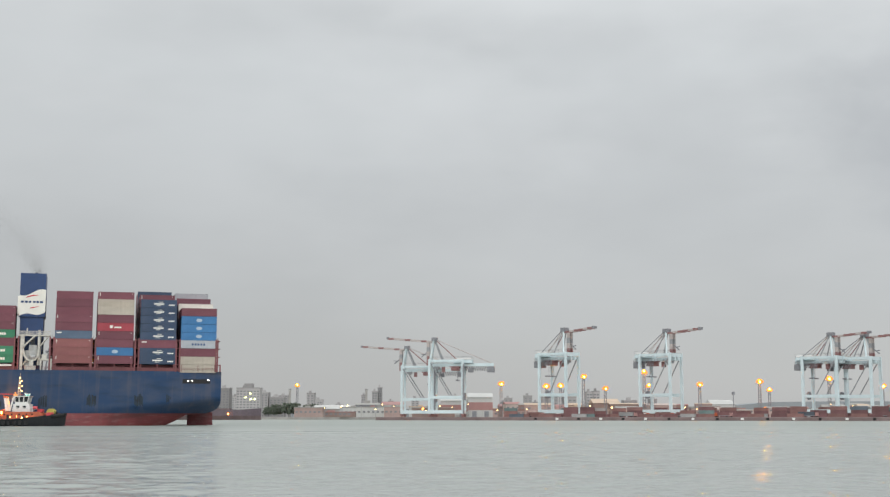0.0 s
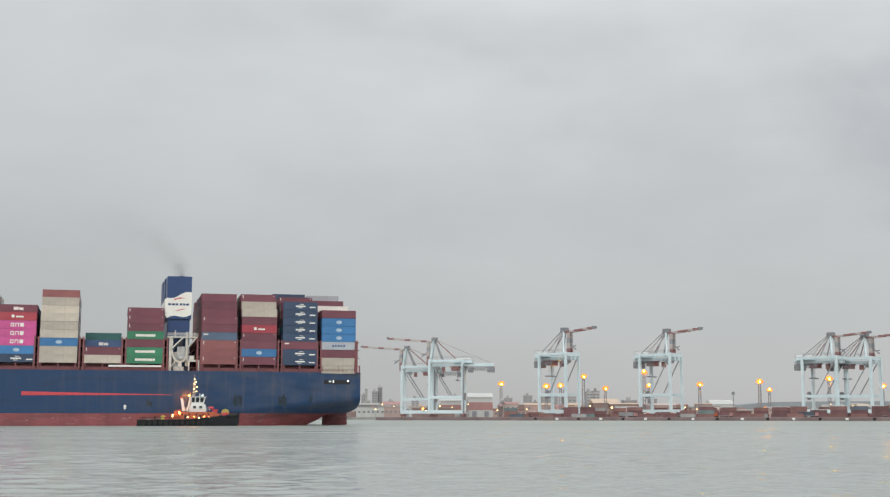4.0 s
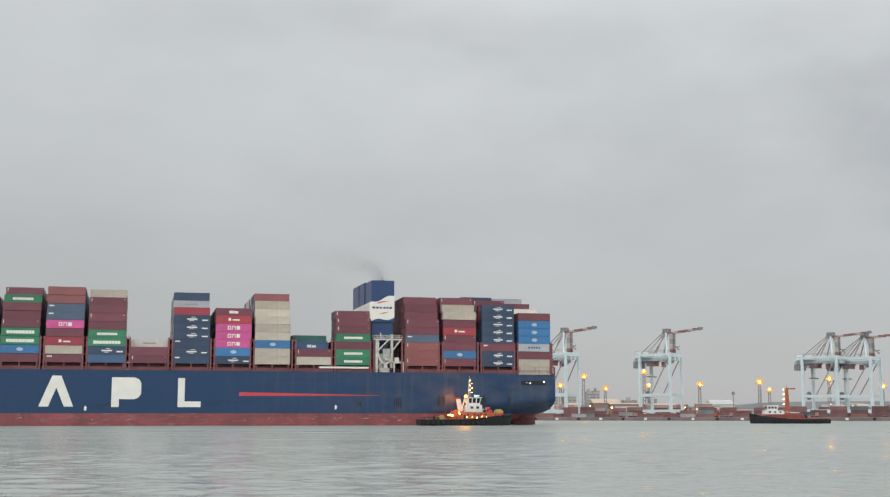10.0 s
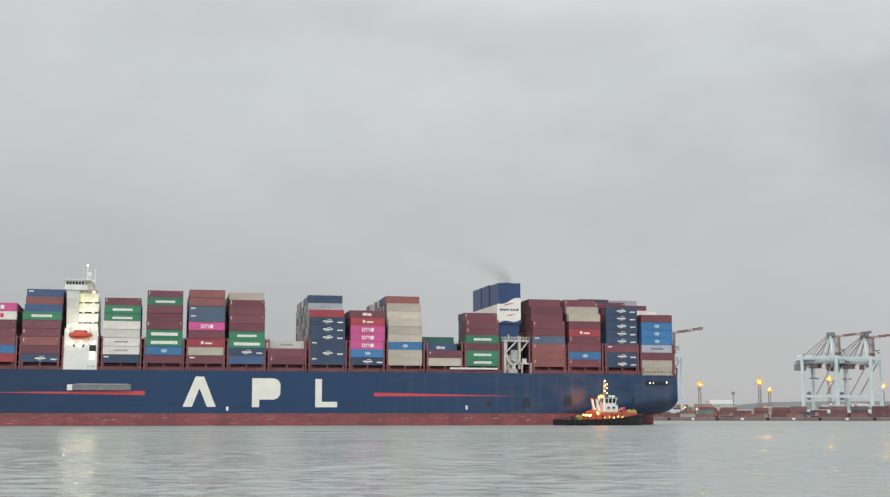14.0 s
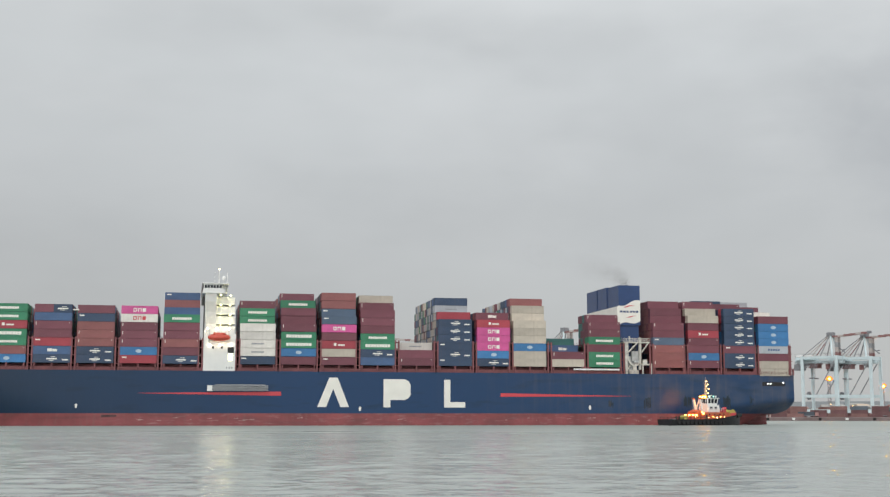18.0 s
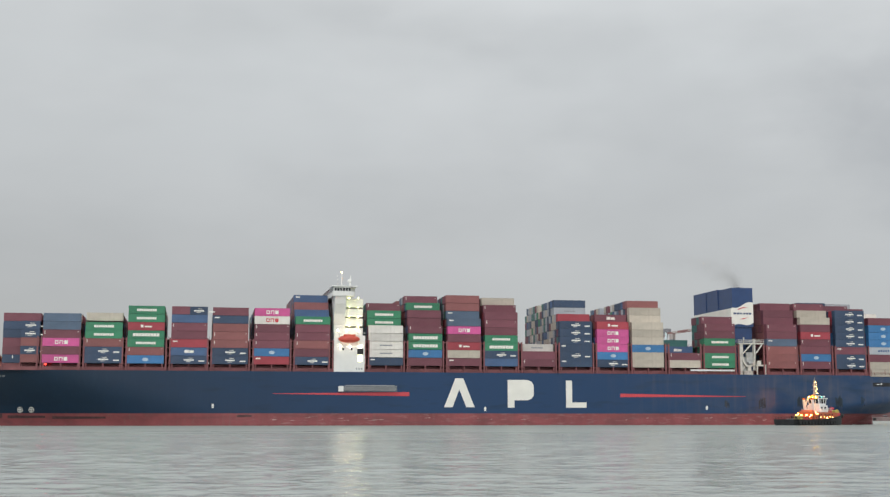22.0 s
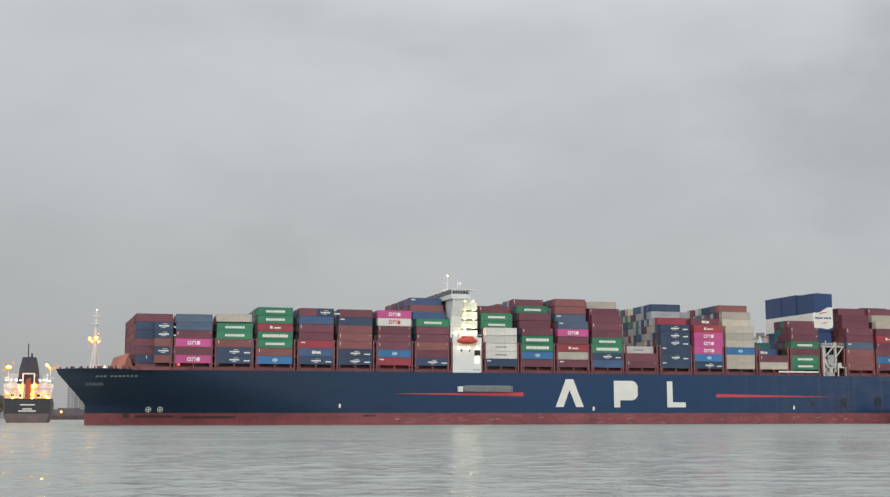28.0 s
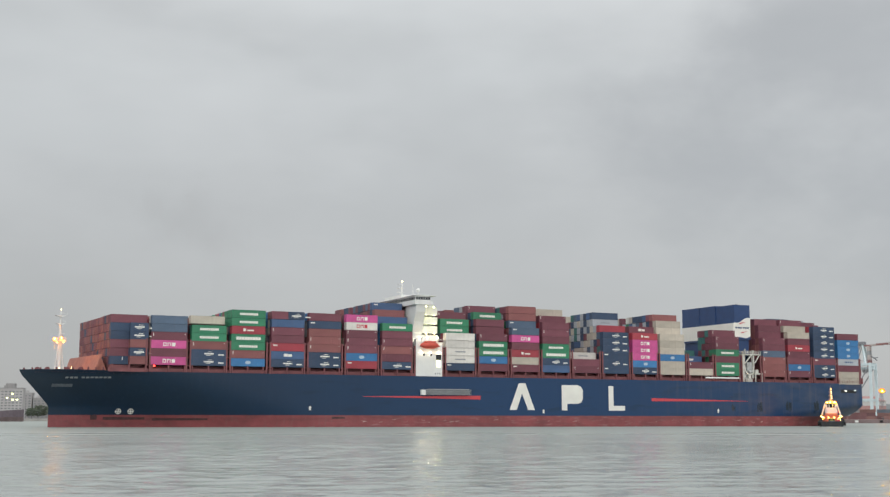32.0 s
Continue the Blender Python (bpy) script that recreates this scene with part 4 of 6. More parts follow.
for u in (2.4, 1.0, -0.4, -1.8):
    fm.box(L(M + u, 1.5, 29.5), L(M + u - 0.07, 1.44, 30.5))
fm.box(L(M + 2.4, 1.5, 30.4), L(M - 1.8, 1.44, 30.5))
fm.box(L(M + 0.5, 0.5, 31.8), L(M - 1.3, -0.5, 32.0)).beam(L(M + 1.6, 0, 26.5), L(M + 2.0, 0, 29.2), 0.2)
part("foremast", fm, WHITE, ship, "white foremast lit orange")
for u, v, z in ((M + 2.0, 1.0, 30.0), (M - 0.2, 1.2, 30.3)):
    pan = part("mast_floodlight", Shape().box(L(u + 0.55, v + 0.3, z - 0.4), L(u - 0.55, v - 0.4, z + 0.45)), HALO_GLOW, ship, "glowing orange floodlight")
    part("bulb", Shape().box(L(u + 0.13, v + 0.5, z - 0.13), L(u - 0.13, v + 0.3, z + 0.13)), MAST_BULB, pan)
# two small lamps added to turn the lower mast orange
for u in (1.2, -1.0):
    part("mast_downlight", Shape().box(L(M + u + 0.09, 2.3, 28.7), L(M + u - 0.09, 2.1, 28.85)), SODIUM, ship, "added orange lamp that lights the mast")
lit(L(M, 0, 40.4), 0.22, "masthead_lamp", ship, WARM)
for u, v in ((347.5, 2.5), (344, 6)):
    lit(L(u, v, 20.0), 0.22, "deck_lamp", ship, WARM)
lit(L(320.0, 25.0, 20.3), 0.36, "side_lamp", ship, RED_LAMP, "red side lamp")
for u, v in ((352, 5), (346, 9), (342, 12), (355, 3)):
    part("mooring_winch", Shape().tube(L(u, v - 0.8, 19.4), L(u, v + 0.8, 19.4), 0.8).box(L(u + 1, v - 1, 18.2), L(u - 1, v + 1, 19.0)), DECK_RED, ship)
for i in range(12):
    part("bollard", Shape().tube(L(359 - i * 2.3, half(359 - i * 2.3, 18) - 0.6, 18.4), L(359 - i * 2.3, half(359 - i * 2.3, 18) - 0.6, 19.9), 0.3), DECK_RED, ship)
part("stern_splash", Shape().ball(L(15.0, 3, -0.5), 1.0, 12, (4.0, 5, 0.35), rough=0.3).ball(L(3.0, 1, -0.55), 1.0, 12, (6.0, 4, 0.3), rough=0.3, seed=2), FOAM, ship, "white splash at the rudder")


# ---------------------------------------------------------------- container terminal across the water
def crane(name_label, at, scale=1.0, back=-24.0, o=-4.5, pale=(1, 4), reach=6):
    """A ship-to-shore crane with a folded boom; the boom points along x, the rails along y."""
    c = thing("quay_crane", name_label, "crane", "quay cranes", at)
    k = scale
    for x in (-15, 15):
        for y in (-8.5, 8.5):
            part("leg", Shape().box((x - 1.1, y - 0.9, 3.0 * k), (x + 1.1, y + 0.9, 55 * k)), CRANE_BLUE, c)
            bog = Shape()
            for i in range(4):
                bog.tube((x - 0.3, y - 3.3 + i * 2.2, 0.7), (x + 0.3, y - 3.3 + i * 2.2, 0.7), 0.7, n=10)
            bog.box((x - 0.9, y - 4.2, 1.2), (x + 0.9, y + 4.2, 3.0))
            part("bogie", bog, CRANE_RED, c)
    for x in (-15, 15):
        part("sill_beam", Shape().box((x - 0.9, -8.5, 3.1), (x + 0.9, 8.5, 6.4)), CRANE_BLUE, c)
        part("cross_beam", Shape().box((x - 0.8, -8.5, 51.5 * k), (x + 0.8, 8.5, 54.8 * k)), CRANE_BLUE, c)
    for y in (-8.5, 8.5):
        part("sill_beam", Shape().box((-15, y - 0.7, 3.3), (15, y + 0.7, 6.2)), CRANE_BLUE, c)
        part("portal_beam", Shape().box((-15, y - 0.8, 17.6 * k), (15, y + 0.8, 20.2 * k)), CRANE_BLUE, c)
        part("brace", Shape().tube((-4, y, 19 * k), (14.4, y, 52 * k), 0.5), GREY, c)
        part("top_beam", Shape().box((-15, y - 0.7, 52.6 * k), (15, y + 0.7, 54.6 * k)), CRANE_BLUE, c)
    part("stair_tower", Shape().box((-16.6, 8.9, 3), (-15.2, 10.2, 50 * k)), CRANE_DARK, c)
    gird = Shape()
    span = 17 - back
    for y in (-2.6, 2.6):
        gird.box((back, y - 0.7, 48.4 * k), (17, y + 0.7, 51.2 * k))
    for i in range(int(span / 4.3)):
        gird.box((back + 1 + i * 4.3, -2.6, 50.2 * k), (back + 1.4 + i * 4.3, 2.6, 50.8 * k))
    part("girder", gird, CRANE_BLUE, c, "pale blue main girder")
    walkw = Shape()
    walkw.box((back, -5.2, 48.5 * k), (17, -4.0, 48.7 * k))
    for i in range(int(span / 3)):
        walkw.box((back + 0.4 + i * 3.0, -5.15, 48.6 * k), (back + 0.6 + i * 3.0, -5.05, 49.9 * k))
    walkw.box((back, -5.15, 49.8 * k), (17, -5.05, 49.95 * k))
    part("walkway", walkw, CRANE_DARK, c)
    for i in range(int((span - 22) / 2.1)):
        x = back + 1.5 + i * 2.1
        part("cable_loop", Shape().tube((x, -4.4, 48.4 * k), (x + 0.8, -4.4, 44.0 * k), 0.25, n=5).tube((x + 0.8, -4.4, 44.0 * k), (x + 2.0, -4.4, 48.4 * k), 0.25, n=5), CRANE_DARK, c)
    hs = Shape()
    hs.box((-23, -4.6, 51.4 * k), (-7, 4.6, 54.8 * k))
    part("machinery_house", hs, CRANE_BLUE, c)
    part("house_roof", Shape().prism([(-4.9, 54.8 * k), (4.9, 54.8 * k), (0, 56.6 * k)], -23.3, -6.7, "x"), SHED_WALL, c, "pale machinery house roof")
    part("house_rail", Shape().box((-24, -5.6, 51.4 * k), (-6, 5.6, 51.7 * k)).box((-24, -5.6, 52.7 * k), (-6, -5.45, 52.85 * k)), CRANE_BLUE, c)
    part("trolley", Shape().box((-11, -3.6, 44.2 * k), (-4, 3.6, 48.0 * k)).box((-9.6, -4.0, 45.0 * k), (-5.4, 4.0, 47.0 * k)).box((-12.4, -3.2, 47.6 * k), (-2.6, 3.2, 48.5 * k)), CRANE_RED, c, "dull red hoist trolley")
    part("cab", Shape().box((2.0, -1.4, 43.0 * k), (4.8, 1.4, 47.8 * k)), CRANE_RED, c)
    part("hanging_gear", Shape().box((-23.6, -3.0, 42.6 * k), (-19.0, 3.0, 46.6 * k)).box((-22.8, -2.4, 46.6 * k), (-22.2, 2.4, 48.4 * k)).box((-20.4, -2.4, 46.6 * k), (-19.8, 2.4, 48.4 * k)).box((-18.2, -2.0, 46.8 * k), (-13.4, 2.0, 48.4 * k)).box((-23.0, -3.3, 43.4 * k), (-20.2, 3.3, 45.2 * k)), CRANE_DARK, c, "dark cab and gear hung under the girder")
    part("drive_box", Shape().box((6.6, -2.8, 46.2 * k), (11.6, 2.8, 48.2 * k)).box((7.6, -2.2, 45.0 * k), (9.6, 2.2, 46.2 * k)), GREY, c)
    for y in (-3.4, 3.4):
        part("guard_rail", Shape().box((-23, y * 1.5 - 0.06, 57.4 * k), (16, y * 1.5 + 0.06, 57.6 * k)).box((-23, y * 1.5 - 0.06, 54.8 * k), (-22.8, y * 1.5 + 0.06, 57.5 * k)).box((4.0, y * 1.5 - 0.06, 54.0 * k), (4.2, y * 1.5 + 0.06, 57.5 * k)), GREY, c)
    part("spreader", Shape().box((-10.6, -6.0, 34.5 * k), (-8.4, 6.0, 35.6 * k)), CRANE_DARK, c)
    for y in (-2, 2):
        part("hoist_rope", Shape().tube((-9.5, y, 35.4 * k), (-9.5, y, 46.4 * k), 0.12), CRANE_DARK, c)
    part("counter_box", Shape().box((back - 0.6, -4.5, 42.6 * k), (back + 5.4, 4.5, 48.0 * k)), CRANE_DARK, c)
    for y in (-3.6, 3.6):
        part("mast_leg", Shape().beam((14.8 + o, y * 1.6, 54 * k), (12.0 + o, y * 0.6, 74 * k), 1.2), CRANE_BLUE, c)
        part("mast_leg", Shape().beam((4.0 + o, y * 1.6, 54 * k), (11.4 + o, y * 0.6, 74 * k), 0.8), GREY, c)
        part("back_stay", Shape().tube((11.0 + o, y * 0.5, 74.5 * k), (back + 2, y, 51.4 * k), 0.32), CRANE_DARK if y < 0 else BOOM_PALE, c)
        part("back_stay", Shape().tube((11.0 + o, y * 0.5, 74.5 * k), (-9, y, 55.0 * k), 0.38), BOOM_PALE if y < 0 else CRANE_RED, c)
    part("mast_head", Shape().box((9.0 + o, -2.8, 72.4 * k), (14.0 + o, 2.8, 76.2 * k)).box((9.8 + o, -3.3, 73.4 * k), (13.2 + o, 3.3, 75.2 * k)), CRANE_DARK, c, "dark mast head with sheaves")
    for i in range(5):
        z = 49.5 + i * 4.4
        paint = CRANE_RED if i in (0, 1) else GREY if i == 3 else BOOM_PALE
        part("inner_boom", Shape().box((15.8 + o, -2.6, z * k), (18.4 + o, -1.7, (z + 4.4) * k)).box((15.8 + o, 1.7, z * k), (18.4 + o, 2.6, (z + 4.4) * k)).box((16.2 + o, -1.7, (z + 2) * k), (16.8 + o, 1.7, (z + 2.6) * k)), paint, c)
    for i in range(reach):
        x, z = 13.6 + o + i * 5.0, 71.4 + i * 0.45
        part("outer_boom", Shape().box((x, -2.4, z * k), (x + 5.0, -1.6, (z + 1.7) * k)).box((x, 1.6, z * k), (x + 5.0, 2.4, (z + 1.7) * k)).box((x + 2, -1.6, (z + 0.6) * k), (x + 2.5, 1.6, (z + 1.2) * k)), BOOM_PALE if i in pale else CRANE_RED, c)
    tip = 13.6 + o + reach * 5.0
    part("boom_tip", Shape().box((tip, -2.6, (70.9 + reach * 0.5) * k), (tip + 1.6, 2.6, (73.0 + reach * 0.5) * k)), CRANE_DARK, c)
    part("cable_reel", Shape().tube((-17.2, 4.0, 19.5 * k), (-16.0, 4.0, 19.5 * k), 3.4, n=18), CRANE_DARK, c, "dark cable reel")
    part("hoist_stay", Shape().tube((18.2 + o, 0, 62 * k), (23.5 + o, 0, 57.5 * k), 0.5).tube((21.0 + o, 0, 60 * k), (24.0 + o, 0, 60.5 * k), 0.4), CRANE_DARK, c)
    return c


G = 2.4
FOLDED = "pale blue ship-to-shore crane with its red and white boom folded"
crane(FOLDED, pose(0.0818 * 1075 + 10, 1075, G, 0, 0, -46))
crane(FOLDED, pose(0.1658 * 1050 + 7, 1050, G, 0, 0, -44), 0.965)
crane(FOLDED, pose(0.2937 * 1022 + 10, 1022, G, 0, 0, -44), 0.90)
crane(FOLDED, pose(0.3204 * 1012 + 10, 1012, G, 0, 0, -44), 0.88)
crane(FOLDED, pose(0.5543 * 985 - 14, 985, G, 0, 0, -44), 0.86)
crane("pale blue ship-to-shore crane, striped boom folded over the quay", pose(0.0018 * 1120, 1125, G, 0, 0, 172), 0.935, -42, 0.0, (0, 2, 3, 5, 6), 8)
crane("pale blue ship-to-shore crane beside its twin, striped boom folded", pose(-0.0208 * 1150, 1165, G, 0, 0, 172), 0.865, -42, 0.0, (0, 2, 3, 5, 6), 8)


def lamp_mast(b, d, top, label="tall lattice light mast with glowing sodium floodlights", wide_n=4, base=G):
    """A lattice mast with a row of floodlights."""
    x = b * d
    m = thing("light_mast", label, "light mast", "harbour light masts", pose(x, d, base))
    h = top - base
    lat = Shape()
    for sx in (-1, 1):
        for sy in (-1, 1):
            lat.beam((sx * 1.3, sy * 1.3, 0), (sx * 0.9, sy * 0.9, h - 1.0), 0.28)
    n = max(2, int(h / 4))
    for i in range(n):
        z = (h - 1) * i / n
        q = 1.3 - 0.4 * i / n
        lat.beam((-q, -q, z), (q, -q, z + h / n), 0.16)
        lat.beam((q, q, z), (-q, q, z + h / n), 0.16)
        lat.box((-q, -q, z), (q, -q + 0.12, z + 0.15))
    part("lattice", lat, CRANE_DARK, m)
    part("platform", Shape().box((-3.2, -1.2, h - 1.3), (3.2, 1.2, h - 1.0)), CRANE_DARK, m)
    for i in range(wide_n):
        xx = -2.2 + 4.4 * (i + 0.5) / wide_n
        dz = h + 0.1 + 0.5 * (i % 2) + (0.3, 0.8, 0.0, 0.6, 0.2)[i % 5]
        rim = [(xx + (1.6 + 0.3 * (a % 2)) * math.cos(a * math.pi / 6), dz + (1.5 + 0.35 * (a % 3 == 0)) * math.sin(a * math.pi / 6)) for a in range(12)]
        # wide glowing disc added as the halo around the bulb
        pan = part("reflector", Shape().prism(rim, -1.3 - 0.05 * i, -0.9), HALO_GLOW, m, "orange glowing disc as the floodlight's halo")
        if i == wide_n // 2:
            q = 0.23 * math.sqrt(wide_n)
            part("bulb", Shape().box((xx - q, -1.95, dz - q), (xx + q, -1.6, dz + q)), FLOOD_BANK, pan, "glowing orange bulb")
    return m


for b, d, y, n in ((-0.1179, 1500, 0.0244, 3), (0.0447, 1180, 0.0258, 4), (0.1107, 1170, 0.0316, 4), (0.1279, 1190, 0.0221, 4), (0.2033, 1180, 0.0253, 4),
                   (0.2512, 1110, 0.0276, 5), (0.2589, 1290, 0.0208, 3), (0.3068, 1120, 0.0298, 5), (0.3493, 1100, 0.0239, 4), (0.1591, 1130, 0.0348, 3), (0.1627, 1200, 0.0239, 3),
                   (0.0809, 1110, 0.0239, 5), (0.0922, 1130, 0.0244, 5), (0.5639, 1050, 0.0239, 5)):
    lamp_mast(b, d, EYE + y * d, wide_n=n)
for b, d, y in ((-0.0176, 1190, 0.0063), (-0.0705, 1400, 0.0077), (-0.0583, 1400, 0.0077), (-0.0515, 1380, 0.0027), (0.2549, 1150, 0.0068), (0.0023, 1250, 0.0063)):
    z = EYE + y * d
    m = thing("yard_lamp", "short pole with a glowing orange yard lamp", "street lamp", "yard lamps", pose(b * d, d, G))
    part("pole", Shape().tube((0, 0, 0), (0, 0, z - G), 0.25, 0.15), CRANE_DARK, m)
    head = part("lamp_head", Shape().prism([(1.5 * math.cos(a * math.pi / 5), z - G + 1.4 * math.sin(a * math.pi / 5)) for a in range(10)], -0.9, -0.3), HALO_GLOW, m, "glowing orange lamp head")
    part("bulb", Shape().ball((0, -1.4, z - G), 0.42, 8), SODIUM, head)

# quay edge: fenders, stacked containers, sheds
for i in range(26):
    x = 75 + i * 17.0
    y = quay_edge(x)
    f = thing("quay_fender", "white panel fender on the quay wall", "fender", "quay fenders", pose(x, y - 0.4, 0))
    part("panel", Shape().box((-1.6, -0.5, 0.3), (1.6, 0.0, 1.9)), WHITE if i % 2 else RUBBER, f)
    part("rubber_block", Shape().box((-1.0, 0.0, 0.5), (1.0, 0.5, 1.6)), RUBBER, f)
# yard colours muted and paler: the haze of distance is mixed in
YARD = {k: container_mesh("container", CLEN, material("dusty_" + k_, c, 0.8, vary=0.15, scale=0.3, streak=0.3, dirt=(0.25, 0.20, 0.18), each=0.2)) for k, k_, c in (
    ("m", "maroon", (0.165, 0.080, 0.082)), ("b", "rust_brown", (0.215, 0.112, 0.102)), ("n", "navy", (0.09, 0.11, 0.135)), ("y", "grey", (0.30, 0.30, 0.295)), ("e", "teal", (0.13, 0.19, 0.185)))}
tops = [0.0, 2.75, 5.5, 8.25]
qc = random.Random(11)
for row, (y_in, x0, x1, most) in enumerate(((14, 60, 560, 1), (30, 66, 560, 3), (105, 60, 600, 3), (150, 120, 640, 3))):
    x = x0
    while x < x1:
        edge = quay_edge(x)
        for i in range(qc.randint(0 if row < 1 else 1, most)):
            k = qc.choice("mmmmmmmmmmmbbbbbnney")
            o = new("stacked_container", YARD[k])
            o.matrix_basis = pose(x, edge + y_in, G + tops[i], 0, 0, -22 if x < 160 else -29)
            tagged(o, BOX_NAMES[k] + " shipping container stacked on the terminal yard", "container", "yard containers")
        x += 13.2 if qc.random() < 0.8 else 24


def shed(b0, b1, d, eave, ridge, wall, roof, label, depth=40, band=None):
    x0, x1 = b0 * d, b1 * d
    s = thing("warehouse", label, "warehouse", at=pose((x0 + x1) / 2, d, G))
    w = (x1 - x0) / 2
    part("wall", Shape().box((-w, 0, 0), (w, depth, eave - G)), wall, s)
    part("roof", Shape().prism([(-1.0, eave - G), (depth + 1.0, eave - G), (depth / 2, ridge - G)], -w - 0.6, w + 0.6, "x"), roof, s)
    if band:
        part("wall_band", Shape().box((-w - 0.05, -0.12, (eave - G) * 0.35), (w + 0.05, 0.02, (eave - G) * 0.75)), band, s)
    n = max(2, int(w / 9))
    for i in range(n):
        c = -w + 2 * w * (i + 0.5) / n
        part("shed_door", Shape().box((c - 2.2, -0.16, 0), (c + 2.2, 0.05, (eave - G) * 0.30)), CRANE_DARK, s)
    return s


PINKISH = material("cream_shed_sheet", (0.48, 0.40, 0.36), 0.8, vary=0.1, scale=0.1, streak=0.2)
BROWN_WALL = material("brown_plaster_wall", (0.27, 0.19, 0.165), 0.8, vary=0.15, scale=0.1, streak=0.2)
SAND_ROOF = material("sandy_roof_sheet", (0.52, 0.40, 0.30), 0.7, vary=0.1, scale=0.1)
shed(0.0185, 0.038, 1240, EYE + 0.0154 * 1240, EYE + 0.019 * 1240, SHED_WALL, SHED_WALL, "pale warehouse with red bands behind the cranes", band=SHED_RED)
shed(-0.0036, 0.019, 1260, EYE + 0.0127 * 1260, EYE + 0.0145 * 1260, SHED_WALL, SHED_WALL, "low pale warehouse with a red band", band=SHED_RED)
shed(-0.1048, -0.0651, 1400, EYE + 0.0063 * 1400, EYE + 0.0095 * 1400, CONCRETE, SHED_WALL, "long low transit shed with a pale roof")
shed(-0.0506, -0.0325, 1380, EYE + 0.0095 * 1380, EYE + 0.0122 * 1380, SHED_WALL, SHED_RED, "transit shed with a red roof")
shed(0.0434, 0.0728, 1300, EYE + 0.0081 * 1300, EYE + 0.0104 * 1300, BROWN_WALL, SHED_RED, "low terminal shed with a reddish roof")
shed(0.1184, 0.1392, 1260, EYE + 0.0108 * 1260, EYE + 0.0145 * 1260, BROWN_WALL, SAND_ROOF, "brown terminal building with a sandy rounded roof")
shed(0.1744, 0.188, 1300, EYE + 0.0081 * 1300, EYE + 0.0099 * 1300, SHED_WALL, SHED_WALL, "small pale terminal shed")
shed(0.2128, 0.2309, 1400, EYE + 0.0099 * 1400, EYE + 0.0136 * 1400, SHED_WALL, SHED_WALL, "pale terminal shed behind the yard")
shed(0.2693, 0.2874, 1300, EYE + 0.0054 * 1300, EYE + 0.0077 * 1300, SHED_WALL, SHED_WALL, "low cream terminal shed")
shed(0.31, 0.3507, 1350, EYE + 0.0063 * 1350, EYE + 0.0095 * 1350, PINKISH, SHED_WALL, "long cream terminal shed with a pale roof")
shed(0.5314, 0.5676, 1200, EYE + 0.0154 * 1200, EYE + 0.0199 * 1200, SHED_WALL, SHED_RED, "long pale terminal shed with a red roof", band=SHED_RED)


office = thing("office_building", "white office building with long dark window bands", "building", at=pose(-0.062 * 1370, 1370, G))
part("core", Shape().box((-13, 0.6, 0), (13, 12, 14.6)), PANE, office, "dark glazed storeys")
for i in range(4):
    part("floor_band", Shape().box((-13.6, 0, i * 4.4 + 0.2), (13.6, 12.4, i * 4.4 + 2.1)), SHED_WALL, office)
part("roof_box", Shape().box((-4, 3, 15.3), (3, 9, 18.0)), CONCRETE, office)


# low buildings, parked lorries and small lamps of the terminal
PINK_WALL = material("dusty_pink_wall", (0.42, 0.31, 0.28), 0.8, vary=0.15, scale=0.1, streak=0.2, each=0.2)
low = random.Random(31)
for i in range(46):
    b, d = low.uniform(-0.1148, 0.3778), low.uniform(1230, 1440)
    w, h = low.uniform(7, 26), low.uniform(4.5, 11.5)
    s = thing("terminal_building", "low flat-roofed terminal building with a row of windows", "building", "terminal buildings", pose(b * d, d, G, 0, 0, low.uniform(-8, 8)))
    part("wall", Shape().box((-w, 0, 0), (w, 14, h)), low.choice((PINK_WALL, PINK_WALL, BROWN_WALL, SHED_WALL)), s)
    part("roof", Shape().box((-w - 0.5, -0.5, h), (w + 0.5, 14.5, h + 0.7)).box((-w * 0.3, 3, h + 0.7), (w * 0.05, 8, h + 2.2)), low.choice((SHED_RED, SAND_ROOF, CONCRETE)), s)
    for j in range(int(w / 2.4)):
        c = -w + 2.4 + j * 4.6
        part("window", Shape().box((c - 1.2, -0.15, h * 0.45), (c + 1.2, 0.05, h * 0.45 + 1.8)), PANE if low.random() < 0.88 else WARM, s)
for i in range(44):
    b, d = low.uniform(0.035, 0.375), low.uniform(1215, 1300)
    w, h = low.uniform(5, 18), low.uniform(5.0, 13.5)
    s = thing("terminal_shed", "muted reddish terminal shed with a lean-to", "shed", "terminal sheds", pose(b * d, d, G, 0, 0, low.uniform(-12, 12)))
    part("wall", Shape().box((-w, 0, 0), (w, 12, h)), low.choice((PINK_WALL, PINK_WALL, BROWN_WALL, PINKISH)), s)
    part("roof", Shape().prism([(-0.6, h), (12.6, h), (6, h + low.uniform(0.8, 2.4))], -w - 0.4, w + 0.4, "x"), low.choice((SHED_RED, SAND_ROOF, CONCRETE, PINKISH)), s)
    q = low.uniform(-w, w * 0.4)
    part("lean_to", Shape().prism([(-4, 0), (0, 0), (0, h * 0.6), (-4, h * 0.42)], q, q + w * 0.6, "x"), low.choice((PINK_WALL, SHED_WALL, CRANE_DARK)), s)
    for j in range(3):
        c = -w + (j + 0.5) * 2 * w / 3
        part("window", Shape().box((c - 1.3, -0.15, h * 0.68), (c + 1.3, 0.05, h * 0.68 + 1.4)), PANE if low.random() < 0.9 else WARM, s)
